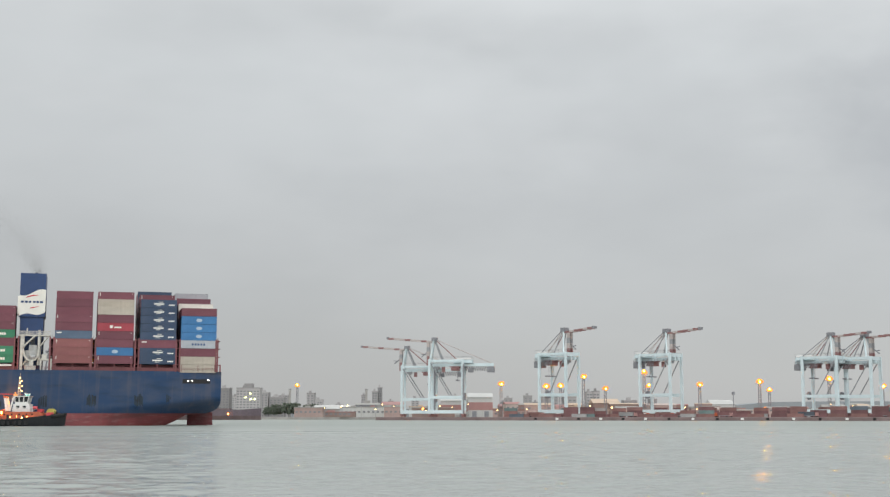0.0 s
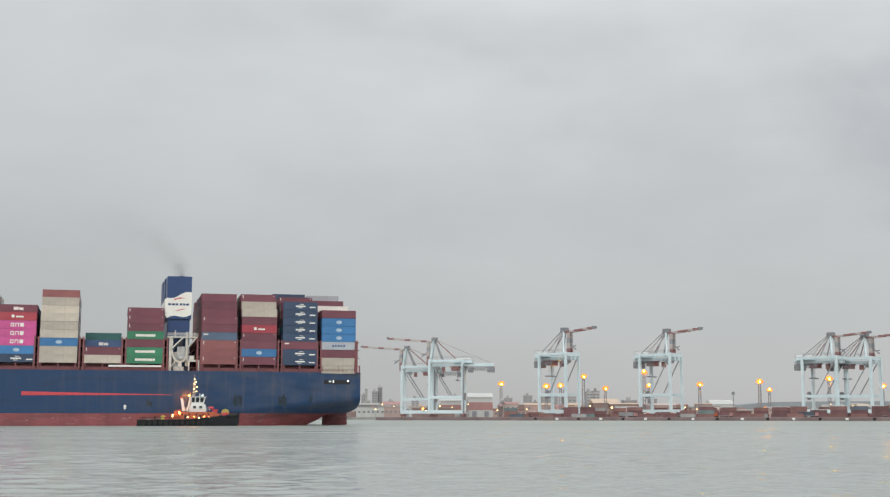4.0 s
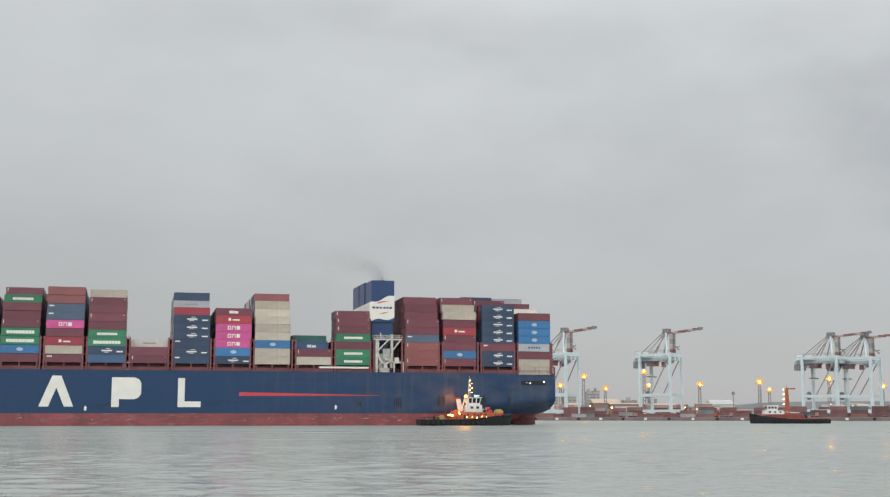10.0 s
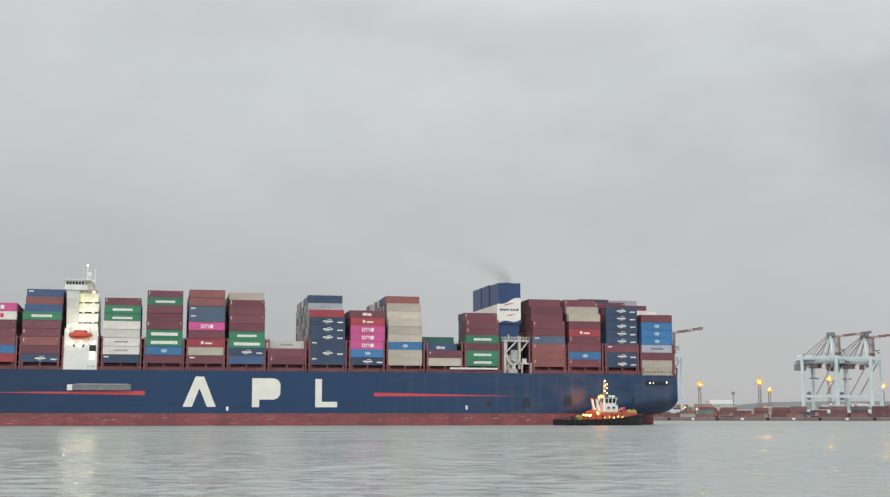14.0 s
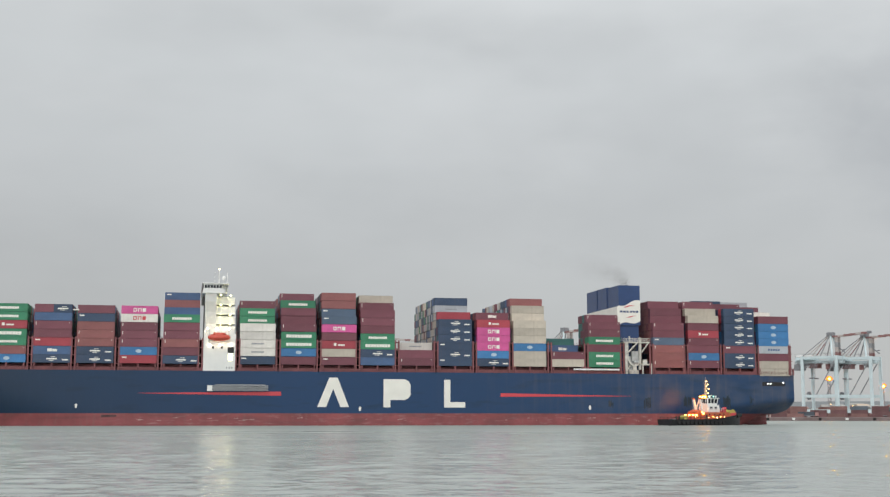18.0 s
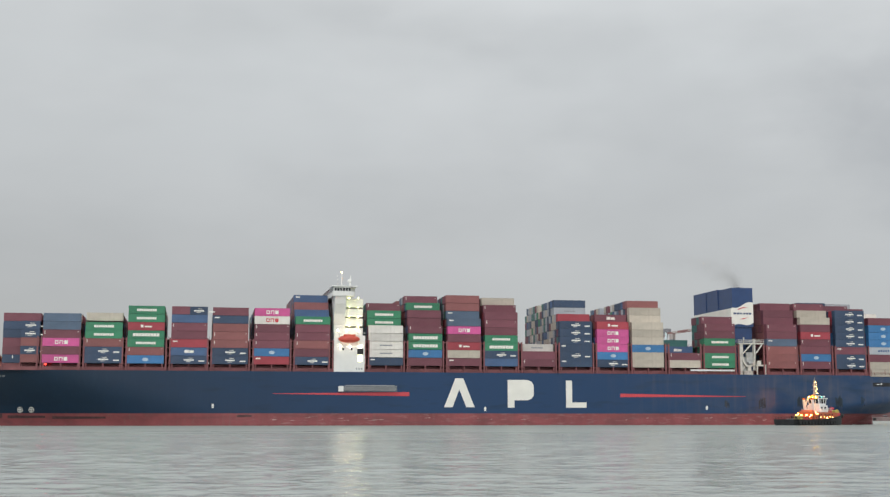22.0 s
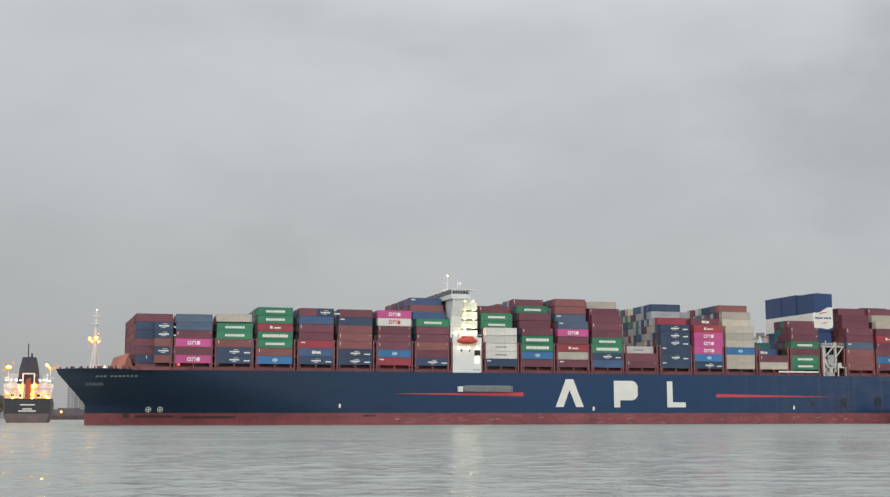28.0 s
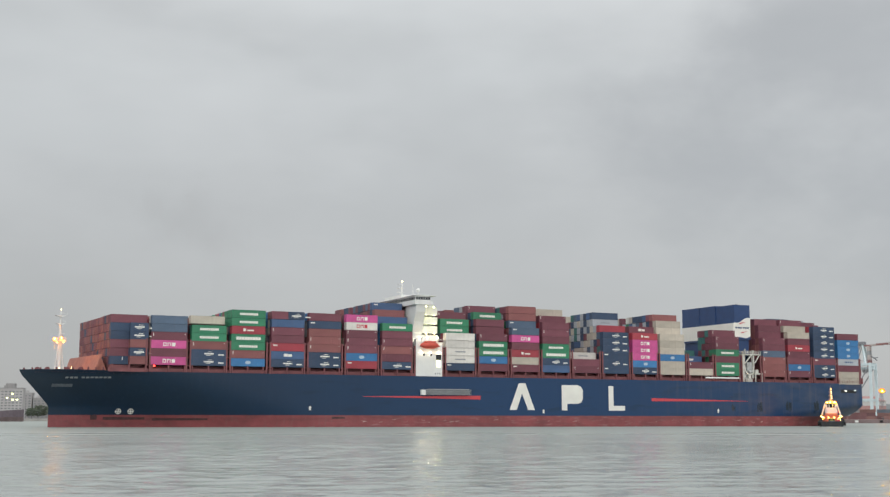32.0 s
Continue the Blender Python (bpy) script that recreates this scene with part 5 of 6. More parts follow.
for i in range(22):
    x = low.uniform(60, 540)
    y = quay_edge(x) + low.uniform(22, 60)
    s = thing("yard_lorry", "parked terminal tractor with a maroon container", "lorry", "yard lorries", pose(x, y, G, 0, 0, -26))
    part("cab", Shape().prism([(6.6, 1.0), (9.2, 1.0), (9.0, 2.6), (8.6, 3.6), (6.6, 3.6)], -1.25, 1.25), low.choice((WHITE, TUG_ORANGE, SHED_RED)), s)
    part("trailer", Shape().box((-6.2, -1.2, 1.0), (6.6, 1.2, 1.4)), CRANE_DARK, s)
    for wx in (-5, -3.6, 4.0, 7.8):
        for side in (1, -1):
            part("wheel", Shape().tube((wx, side * 0.9, 0.5), (wx, side * 1.25, 0.5), 0.5, n=8), RUBBER, s)
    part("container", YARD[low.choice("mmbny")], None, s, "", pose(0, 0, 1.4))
for i in range(30):
    b, d = low.uniform(-0.1103, 0.3687), low.uniform(1130, 1250)
    m = thing("yard_lamp", "slim pole with a small warm lamp", "street lamp", "yard lamps", pose(b * d, d, G))
    h = low.uniform(5, 13)
    part("pole", Shape().tube((0, 0, 0), (0, 0, h), 0.15, 0.1, 6), CRANE_DARK, m)
    part("lamp_head", Shape().box((-0.45, -0.4, h - 0.1), (0.45, 0.4, h + 0.5)), WARM, m)


# ---------------------------------------------------------------- far town
def block(b0, b1, d, top, label="grey concrete apartment block far behind the harbour", tank=False, depth=22):
    """A far building with its rows of windows."""
    x0, x1 = b0 * d, b1 * d
    h, w = top - G, (x1 - x0) / 2
    s = thing("apartment_building", label, "building", "far town buildings", pose((x0 + x1) / 2, d, G))
    part("wall", Shape().box((-w, 0, 0), (w, depth, h)), TOWN, s)
    rf = Shape().box((-w - 0.3, -0.3, h), (w + 0.3, depth + 0.3, h + 0.9))
    rf.box((-w * 0.5, 4, h + 0.9), (w * 0.1, 10, h + 3.8))
    if tank:
        rf.tube((w * 0.0, 8, h + 0.9), (w * 0.0, 8, h + 6), w * 0.42, n=14)
    part("roof", rf, TOWN, s)
    bays = Shape()
    for i in range(int(h / 3.3)):
        z = 1.2 + i * 3.3
        n = max(2, int(2 * w / 4.2))
        for j in range(n):
            c = -w + 2 * w * (j + 0.5) / n
            bays.box((c - 1.25, -0.12, z), (c + 1.25, 0.06, z + 1.6))
    tagged(part("glazing", bays, PANE, s), "small dark far-off panes", kind="stuff")
    return s


town = random.Random(5)
main_block = block(-0.1667, -0.1478, 1560, EYE + 0.0226 * 1560, "grey concrete block with a water tank and lit windows", tank=True)
for b, y in ((-0.1554, 0.0185), (-0.155, 0.014), (-0.1518, 0.014), (-0.1591, 0.0154)):
    part("lit_window", Shape().box((b * 1560 - -0.1573 * 1560 - 1.1, -0.3, EYE + y * 1560 - G - 0.8), (b * 1560 - -0.1573 * 1560 + 1.1, -0.14, EYE + y * 1560 - G + 0.8)), GREENISH, main_block)
block(-0.1803, -0.1722, 1580, EYE + 0.0226 * 1580)
block(-0.1898, -0.1808, 1580, EYE + 0.0199 * 1580)
for i, (a, b, y, d) in enumerate(((-0.2449, -0.2395, 0.0298, 1540), (-0.2359, -0.2314, 0.019, 1600), (-0.2296, -0.2228, 0.0199, 1600), (-0.2187, -0.2133, 0.0253, 1560), (-0.2124, -0.2074, 0.0271, 1560), (-0.2061, -0.2002, 0.0262, 1560),
                                  (-0.1993, -0.1925, 0.0244, 1580), (-0.3272, -0.3181, 0.0199, 1600), (-0.3091, -0.2978, 0.0154, 1620), (-0.1473, -0.141, 0.019, 1650), (-0.1401, -0.1283, 0.0154, 1650), (-0.1103, -0.1044, 0.0185, 1700),
                                  (-0.0583, -0.0538, 0.0199, 1700), (-0.0538, -0.0506, 0.023, 1720))):
    block(a, b, d, EYE + y * d)
for i in range(34):
    px = town.uniform(-0.20, 0.13)
    w = town.uniform(0.003, 0.007)
    d = town.uniform(1700, 2100)
    block(px, px + w, d, EYE + town.uniform(0.006, 0.017) * d, depth=16)
for a, b, y in ((0.113, 0.1179, 0.0194), (0.1184, 0.1234, 0.0199), (0.0786, 0.0904, 0.0163), (0.0949, 0.1048, 0.0154), (0.1428, 0.1532, 0.0127), (0.1645, 0.169, 0.0136)):
    block(a, b, 1420, EYE + y * 1420, "plain grey-brown office block behind the container yard")
for i in range(10):
    px = town.uniform(0.13, 0.34)
    d = town.uniform(1700, 2100)
    block(px, px + town.uniform(0.004, 0.012), d, EYE + town.uniform(0.003, 0.009) * d, depth=16)
for b in (-0.1238, -0.0628):
    ch = thing("chimney", "slim grey chimney above the far town", "chimney", at=pose(b * 1650, 1650, G))
    part("shaft", Shape().tube((0, 0, 0), (0, 0, 36), 2.0, 1.4, 12), CONCRETE, ch)
    part("rim", Shape().tube((0, 0, 36), (0, 0, 36.8), 1.8, n=12), CRANE_DARK, ch)
mastt = thing("radio_mast", "thin grey radio mast with a small dish", "mast", at=pose(0.23 * 1400, 1400, G))
part("pole", Shape().tube((0, 0, 0), (0, 0, 27), 0.6, 0.4), CRANE_DARK, mastt)
part("head", Shape().box((-1.6, -1, 25), (1.6, 1, 28)), CRANE_DARK, mastt)


def tree(x, y, h, seed, leaf=LEAF, label="dark green broad-leaved tree on the far shore"):
    """A tapered trunk with limbs and a loose crown of leaf clumps."""
    r = random.Random(seed)
    t = thing("tree", label, "tree", "far shore trees", pose(x, y, G))
    tr_ = Shape().tube((0, 0, 0), (0, 0, h * 0.55), 0.4, 0.2)
    for i in range(5):
        a = i * 1.3 + r.random()
        tr_.tube((0, 0, h * (0.3 + 0.05 * i)), (math.cos(a) * h * 0.3, math.sin(a) * h * 0.3, h * (0.6 + 0.06 * i)), 0.15, 0.05, 5)
    part("trunk", tr_, CRANE_DARK, t)
    cr = Shape()
    for i in range(70):
        a, q, z = r.uniform(0, 6.3), r.uniform(0, 1) ** 0.5, r.uniform(0.3, 1.0)
        w = h * 0.42 * math.sin(math.pi * (0.15 + 0.8 * (1 - z))) ** 0.6
        cr.ball((math.cos(a) * q * w, math.sin(a) * q * w, z * h), h * r.uniform(0.05, 0.10), 5, rough=0.5, seed=i)
    part("crown", cr, leaf, t)


for i in range(16):
    tree(town.uniform(-0.1419, -0.1012) * 1480, 1460 + town.uniform(0, 40), town.uniform(9, 17), i)
ridge = Shape()
hill = [(-4400 + 120 * i, 2 + 42 * (0.5 + 0.5 * noise.noise((i * 0.13, 2.0, 0))) + 30 * min(1, max(0, (i - 42) / 4))) for i in range(75)]
ridge.prism([(-4400, -1)] + hill + [(4480, -1)], 4300, 4600)
# hills coloured pale grey-blue to paint in their haze
tagged(part("hill_ridge", ridge, material("far_hill", (0.27, 0.29, 0.30), 0.95, vary=0.15, scale=0.004, fine=0.05)), "low hazy hills on the horizon", "hill", kind="structure")


# ---------------------------------------------------------------- other vessels
def boat_hull(length, beam, bow_h, side_h, boot=None):
    """A workboat hull, bow along +x."""
    s, n = Shape(), 16
    lev = (-1.0, 0.6, 1.0)
    for side in (1, -1):
        vs = []
        for j in range(n + 1):
            t = j / n
            x = -length / 2 + length * t
            b = beam / 2 * (1 - max(0, (t - 0.6) / 0.4) ** 2.4) * (0.86 + 0.14 * min(1, t / 0.15))
            top = side_h + (bow_h - side_h) * max(0, (t - 0.35) / 0.65) ** 1.7
            for q, zz in ((0.72, -1.0), (0.92, 0.5), (1.0, top)):
                vs.append((x - (0.13 * length * (1 - q) * max(0, (t - 0.7) / 0.3)), side * b * q, zz))
        s.add(vs, [(3 * j + i, 3 * j + 3 + i, 3 * j + 4 + i, 3 * j + 1 + i) for j in range(n) for i in range(2)], 0)
        s.add([vs[3 * j + 2] for j in range(n + 1)] + [(vs[3 * j + 2][0], 0, vs[3 * j + 2][2] - 0.5) for j in range(n + 1)],
              [(j, j + 1, n + 2 + j, n + 1 + j) for j in range(n)], 0)
        s.add([vs[0], vs[1], vs[2], (vs[0][0], 0, -1.0), (vs[1][0], 0, 0.5), (vs[2][0], 0, vs[2][2])], [(0, 1, 4, 3), (1, 2, 5, 4)], 0)
    return s


TUG_TEAL = material("teal_signal_lamp", (0.3, 1.0, 0.8), emit=4.0, glow=(0.25, 1.0, 0.75))
SCAFFOLD = material("tug_mast_paint", (0.62, 0.50, 0.38), 0.5, vary=0.15)


def harbour_tug():
    """A harbour tug: long low stern deck, orange house amidships, small white wheelhouse, tall lamp mast."""
    t = thing("tugboat", "black-hulled tug with an orange deckhouse and white wheelhouse, lit up", "tugboat")
    move = Matrix.Translation((-3.0, 0, 0))
    part("hull", boat_hull(36, 11.4, 4.5, 2.3), [TUG_BLACK], t, "black hull with rubber fendering", move, smooth=True)
    strake = Shape()
    for side in (1, -1):
        for x0, x1, y0, y1, z0, z1 in ((-20.8, -17.0, 4.6, 5.5, 2.0, 2.0), (-17.0, -3.0, 5.5, 5.85, 2.0, 2.2), (-3.0, 3.0, 5.85, 5.5, 2.2, 2.8), (3.0, 9.0, 5.5, 4.2, 2.8, 3.6)):
            strake.tube((x0, side * y0, z0), (x1, side * y1, z1), 0.28, n=6)
    part("rubbing_strake", strake, RUBBER, t)
    for i in range(12):
        x = -18.5 + i * 1.9
        for side in (1, -1):
            part("tyre_fender", Shape().tube((x, side * 5.3, 1.15), (x, side * 5.95, 1.15), 0.72, n=10), RUBBER, t)
    part("bow_fender", Shape().tube((10.4, -3.4, 3.4), (14.2, -1.2, 3.9), 0.65).tube((14.2, -1.2, 3.9), (14.2, 1.2, 3.9), 0.7).tube((14.2, 1.2, 3.9), (10.4, 3.4, 3.4), 0.65), RUBBER, t, "thick rubber bow fender")
    bul = Shape()
    for side in (1, -1):
        for i in range(9):
            x = -19.6 + i * 1.7
            bul.box((x, side * 4.95, 2.1), (x + 0.14, side * 5.05, 3.1))
        bul.beam((-19.6, side * 5.0, 3.1), (-6.0, side * 5.0, 3.15), 0.14)
    part("bulwark_rail", bul, BLACK, t)
    # orange deckhouse, stepped, with a rounded front
    part("deckhouse", Shape().prism([(-6.6, 2.0), (6.6, 2.0), (7.6, 2.9), (7.6, 4.2), (6.0, 5.0), (-5.4, 5.0), (-6.6, 4.6)], -3.7, 3.7), TUG_ORANGE, t, "orange deckhouse")
    part("aft_house", Shape().prism([(-8.8, 2.0), (-6.2, 2.0), (-5.8, 5.4), (-6.4, 5.9), (-8.2, 5.2)], -2.7, 2.7), TUG_ORANGE, t, "orange engine casing")
    for x in (-5.4, -2.9, -0.4, 2.1, 4.0):
        for side in (1, -1):
            part("porthole", Shape().tube((x, side * 3.68, 4.1), (x, side * 3.76, 4.1), 0.30, n=10), GLASS_DARK, t)
    for x in (-4.2, 1.0):
        for side in (1, -1):
            part("deck_door", Shape().box((x - 0.4, side * 3.68, 2.2), (x + 0.4, side * 3.77, 4.0)), BLACK, t)
    rail_ = Shape()
    for side in (1, -1):
        for z in (5.9, 6.4):
            rail_.box((-5.2, side * 3.55, z), (4.2, side * 3.62, z + 0.07))
        for i in range(9):
            rail_.box((-5.2 + i * 1.17, side * 3.55, 5.35), (-5.12 + i * 1.17, side * 3.62, 6.45))
    part("house_railing", rail_, WHITE, t)
    part("upper_deckhouse", Shape().prism([(-3.0, 5.0), (3.0, 5.0), (2.7, 7.7), (-2.8, 7.7)], -2.7, 2.7), WHITE, t, "white upper deckhouse")
    for side in (1, -1):
        part("upper_window", Shape().box((-1.7, side * 2.68, 6.2), (-0.6, side * 2.76, 7.1)).box((0.5, side * 2.68, 6.2), (1.6, side * 2.76, 7.1)), GLASS_DARK, t)
    # wheelhouse: leaning panes between white posts
    cab = Shape().box((-2.3, -2.3, 7.7), (2.0, 2.3, 8.4)).prism([(-2.5, 10.2), (2.6, 10.2), (2.9, 10.45), (-2.8, 10.45)], -2.8, 2.8)
    for x0, x1 in ((-2.3, -2.4), (-0.9, -0.95), (0.6, 0.7), (2.0, 2.4)):
        for side in (1, -1):
            cab.beam((x0, side * 2.25, 8.3), (x1, side * 2.4, 10.3), 0.24)
    for y in (-0.8, 0.8):
        cab.beam((2.0, y, 8.3), (2.4, y, 10.3), 0.22).beam((-2.3, y, 8.3), (-2.4, y, 10.3), 0.22)
    wheel = part("wheelhouse", cab, WHITE, t, "white wheelhouse")
    part("pane", Shape().prism([(-2.2, 8.35), (1.95, 8.35), (2.32, 10.25), (-2.3, 10.25)], -2.22, 2.22), GLASS_DARK, wheel, "dark wheelhouse panes")
    part("radar", Shape().tube((0.6, 0, 10.4), (0.6, 0, 11.3), 0.16).box((0.45, -1.1, 11.3), (0.75, 1.1, 11.55)), WHITE, t)
    for side in (1, -1):
        part("searchlight", Shape().tube((1.6, side * 1.9, 10.4), (1.6, side * 1.9, 10.9), 0.1).tube((1.4, side * 1.9, 11.1), (1.95, side * 1.9, 11.1), 0.3, n=10), WHITE, t)
        lit((1.2, side * 1.3, 11.0), 0.2, "signal_lamp", t, TUG_TEAL, "pale teal signal lamp")
    ms = Shape()
    for dx, dy in ((-0.45, -0.4), (-0.45, 0.4), (0.35, 0.0)):
        ms.tube((-1.5 + dx, dy, 10.3), (-1.4 + dx * 0.3, dy * 0.3, 17.4), 0.09, 0.07, n=6)
    for i in range(7):
        z = 10.8 + i * 0.95
        w = 0.45 - 0.04 * i
        ms.beam((-1.5 - w, -w, z), (-1.4 + w, 0, z + 0.8), 0.08)
        ms.beam((-1.5 - w, w, z), (-1.4 + w, 0, z + 0.8), 0.08)
    for z, w in ((12.2, 1.0), (13.9, 1.1), (15.5, 0.8), (16.7, 0.6)):
        ms.beam((-1.4, -w, z), (-1.4, w, z), 0.1)
        ms.beam((-1.4 - 0.3, 0, z), (-1.4 + w * 0.9, 0, z), 0.1)
    ms.tube((-1.4, 0, 17.3), (-1.4, 0, 18.4), 0.05)
    part("mast", ms, SCAFFOLD, t, "slim lattice lamp mast")
    for z, x in ((12.3, -0.6), (13.2, -1.5), (14.0, -0.5), (15.0, -1.4), (15.7, -0.8), (16.8, -1.4)):
        lit((x, -0.5, z), 0.19, "mast_lamp", t, WARM)
    for side in (1, -1):
        part("exhaust_casing", Shape().prism([(-5.4, 5.3), (-4.5, 5.3), (-5.5, 10.0), (-6.2, 10.2)], side * 2.0 - 0.4, side * 2.0 + 0.4), WHITE, t, "white leaning exhaust casing")
        part("stack_cap", Shape().prism([(-5.45, 9.7), (-6.25, 9.9), (-6.35, 10.5), (-5.55, 10.3)], side * 2.0 - 0.42, side * 2.0 + 0.42), TUG_ORANGE, t)
        part("side_frame", Shape().beam((-3.6, side * 4.0, 5.2), (-2.7, side * 2.5, 10.2), 0.42), WHITE, t)
    # foredeck and stern gear
    part("tow_winch", Shape().tube((9.8, -1.7, 4.7), (9.8, 1.7, 4.7), 1.1, n=16).tube((9.8, -1.95, 4.7), (9.8, -1.7, 4.7), 1.4, n=16).tube((9.8, 1.7, 4.7), (9.8, 1.95, 4.7), 1.4, n=16), ROPE, t, "yellow rope on the tow winch")
    part("winch_frame", Shape().box((8.6, -2.5, 3.0), (11.0, -2.0, 4.8)).box((8.6, 2.0, 3.0), (11.0, 2.5, 4.8)).box((5.2, -1.5, 4.8), (7.0, 1.5, 5.9)), STRIPE, t, "red winch frame")
    part("life_raft", Shape().tube((4.0, -3.0, 6.4), (5.6, -3.0, 6.4), 0.5, n=10), STRIPE, t, "red life raft canister")
    part("fore_bitt", Shape().tube((11.6, -0.9, 3.4), (11.6, -0.9, 5.0), 0.22).tube((11.6, 0.9, 3.4), (11.6, 0.9, 5.0), 0.22).beam((11.6, -1.3, 4.6), (11.6, 1.3, 4.6), 0.2), BLACK, t)
    part("tow_bitt", Shape().tube((-15, -1, 1.8), (-15, -1, 3.5), 0.25).tube((-15, 1, 1.8), (-15, 1, 3.5), 0.25).beam((-15, -1.5, 3.1), (-15, 1.5, 3.1), 0.22), BLACK, t)
    part("stern_winch", Shape().tube((-12.2, -1.3, 2.9), (-12.2, 1.3, 2.9), 0.9, n=12), ROPE, t, "coiled yellow rope on the stern winch")
    part("stores_box", Shape().box((-11.6, -3.4, 1.9), (-10.6, -2.2, 3.2)), STRIPE, t)
    part("deck_hatch", Shape().box((-18.0, -1.2, 1.8), (-16.6, 1.2, 2.5)), GREY, t)
    for i, (x, y, z) in enumerate(((-6.4, -3.8, 4.9), (-3.4, -3.8, 3.1), (-1.2, -3.8, 3.3), (0.6, -3.8, 2.9), (2.4, -3.8, 3.3), (4.2, -3.8, 3.1), (5.2, -3.4, 3.6), (-8.8, -2.8, 3.4), (3.2, -3.8, 2.6), (-6.9, 3.8, 4.2), (2.4, 3.8, 3.3))):
        lit((x, y, z), 0.17 if i % 3 else 0.24, "deck_lamp", t, WARM if i % 2 else AMBER)
    for y in (-1.6, 0.0, 1.6):
        pan = part("floodlight", Shape().box((-2.95, y - 0.6, 10.5), (-2.65, y + 0.6, 11.2 + (0.6 if y == 0 else 0))), HALO_GLOW, t, "orange floodlight facing aft")
        part("bulb", Shape().box((-3.15, y - 0.11, 10.79), (-2.96, y + 0.11, 11.01)), MAST_BULB, pan)
    for y in (-4.4, -3.4, -1.2, 1.2, 3.4, 4.4):
        part("aft_lamp", Shape().box((-8.9, y - 0.3, 3.7), (-8.6, y + 0.3, 4.15)) if abs(y) < 4 else Shape().box((-6.4, y - 0.3, 4.2), (-6.1, y + 0.3, 4.7)).box((-6.3, min(y, y - 0.7 * (y > 0)), 4.3), (-6.2, max(y, y - 0.7 * (y < 0)), 4.4)), AMBER, t)
    t.scale = (0.93, 0.93, 0.93)
    return t


tug_a = harbour_tug()


RUSTRED = material("orange_red_mast_paint", (0.36, 0.09, 0.05), 0.6, vary=0.2, streak=0.2)


def coaster_tug():
    """A low dark tug: forward wheelhouse, tall orange mast behind it, long open aft deck."""
    t = thing("tugboat", "low dark tug with a tall orange mast and red-brown deckhouse", "tugboat")
    brown = material("tug_brown_paint", (0.24, 0.055, 0.04), 0.6, vary=0.2)
    part("hull", boat_hull(36, 9.6, 4.4, 1.9), [TUG_BLACK], t, "near-black hull with rubber fendering", smooth=True)
    for i in range(9):
        for side in (1, -1):
            part("tyre_fender", Shape().tube((-14 + i * 2.6, side * 4.5, 1.0), (-14 + i * 2.6, side * 5.0, 1.0), 0.6, n=10), RUBBER, t)
    part("gunwale", Shape().beam((-17, 4.4, 2.1), (2, 4.9, 2.2), 0.3).beam((-17, -4.4, 2.1), (2, -4.9, 2.2), 0.3), brown, t)
    part("deckhouse", Shape().prism([(-6.5, 1.6), (11.5, 1.6), (12.2, 3.4), (11.2, 4.2), (-5.0, 4.2), (-6.5, 3.4)], -3.4, 3.4), brown, t, "red-brown deckhouse")
    part("fore_house", Shape().prism([(2.6, 4.2), (11.4, 4.2), (11.0, 5.9), (3.0, 5.9)], -2.9, 2.9), WHITE, t, "white forward house")
    part("wheelhouse", Shape().prism([(5.6, 5.9), (10.0, 5.9), (10.4, 8.0), (5.2, 8.0)], -2.4, 2.4).box((4.8, -2.8, 8.0), (10.9, 2.8, 8.25)), WHITE, t, "white wheelhouse")
    for i in range(3):
        for side in (1, -1):
            part("window", Shape().box((5.9 + i * 1.4, side * 2.38, 6.7), (6.9 + i * 1.4, side * 2.46, 7.6)), GLASS_DARK, t)
    part("window", Shape().box((10.1, -2.0, 6.7), (10.36, 2.0, 7.6)), GLASS_DARK, t)
    for x in (4.0, 6.4, 8.8):
        for side in (1, -1):
            part("cabin_window", Shape().box((x, side * 2.88, 4.8), (x + 0.9, side * 2.96, 5.5)), GLASS_DARK, t)
    part("mast", Shape().prism([(-0.6, 4.2), (1.4, 4.2), (1.0, 16.0), (-0.1, 16.0)], -0.7, 0.7), RUSTRED, t, "tall orange-red mast trunk")
    part("mast_arm", Shape().box((-3.4, -0.4, 15.4), (0.8, 0.4, 16.0)).tube((0.4, 0, 16.0), (0.4, 0, 17.2), 0.1).box((-2.6, -0.3, 5.0), (-1.0, 0.3, 5.5)), RUSTRED, t)
    for z in (15.4, 13.2, 11.0, 8.8):
        lit((1.7, -0.8, z), 0.26, "mast_lamp", t, WARM)
    part("aft_rail", Shape().beam((-4.4, -3.2, 4.8), (2.2, -3.2, 5.2), 0.15).beam((-4.4, 3.2, 4.8), (2.2, 3.2, 5.2), 0.15), WHITE, t)
    part("tow_winch", Shape().tube((-7, -1.6, 3.0), (-7, 1.6, 3.0), 1.1, n=14), BLACK, t)
    part("tow_arch", Shape().beam((-10, -3.8, 1.8), (-10, -3.4, 4.0), 0.3).beam((-10, 3.8, 1.8), (-10, 3.4, 4.0), 0.3).beam((-10, -3.4, 4.0), (-10, 3.4, 4.0), 0.3), brown, t)
    part("bow_fender", Shape().tube((15.2, -2.6, 3.6), (17.2, 0, 4.0), 0.6).tube((17.2, 0, 4.0), (15.2, 2.6, 3.6), 0.6), RUBBER, t)
    for x, z in ((8.6, 3.4), (7.2, 3.6), (1.6, 3.5), (-4.6, 3.2), (-7.6, 2.8), (3.4, 4.9)):
        lit((x, -3.6, z), 0.22, "deck_lamp", t, AMBER)
    return t


tug_b = coaster_tug()


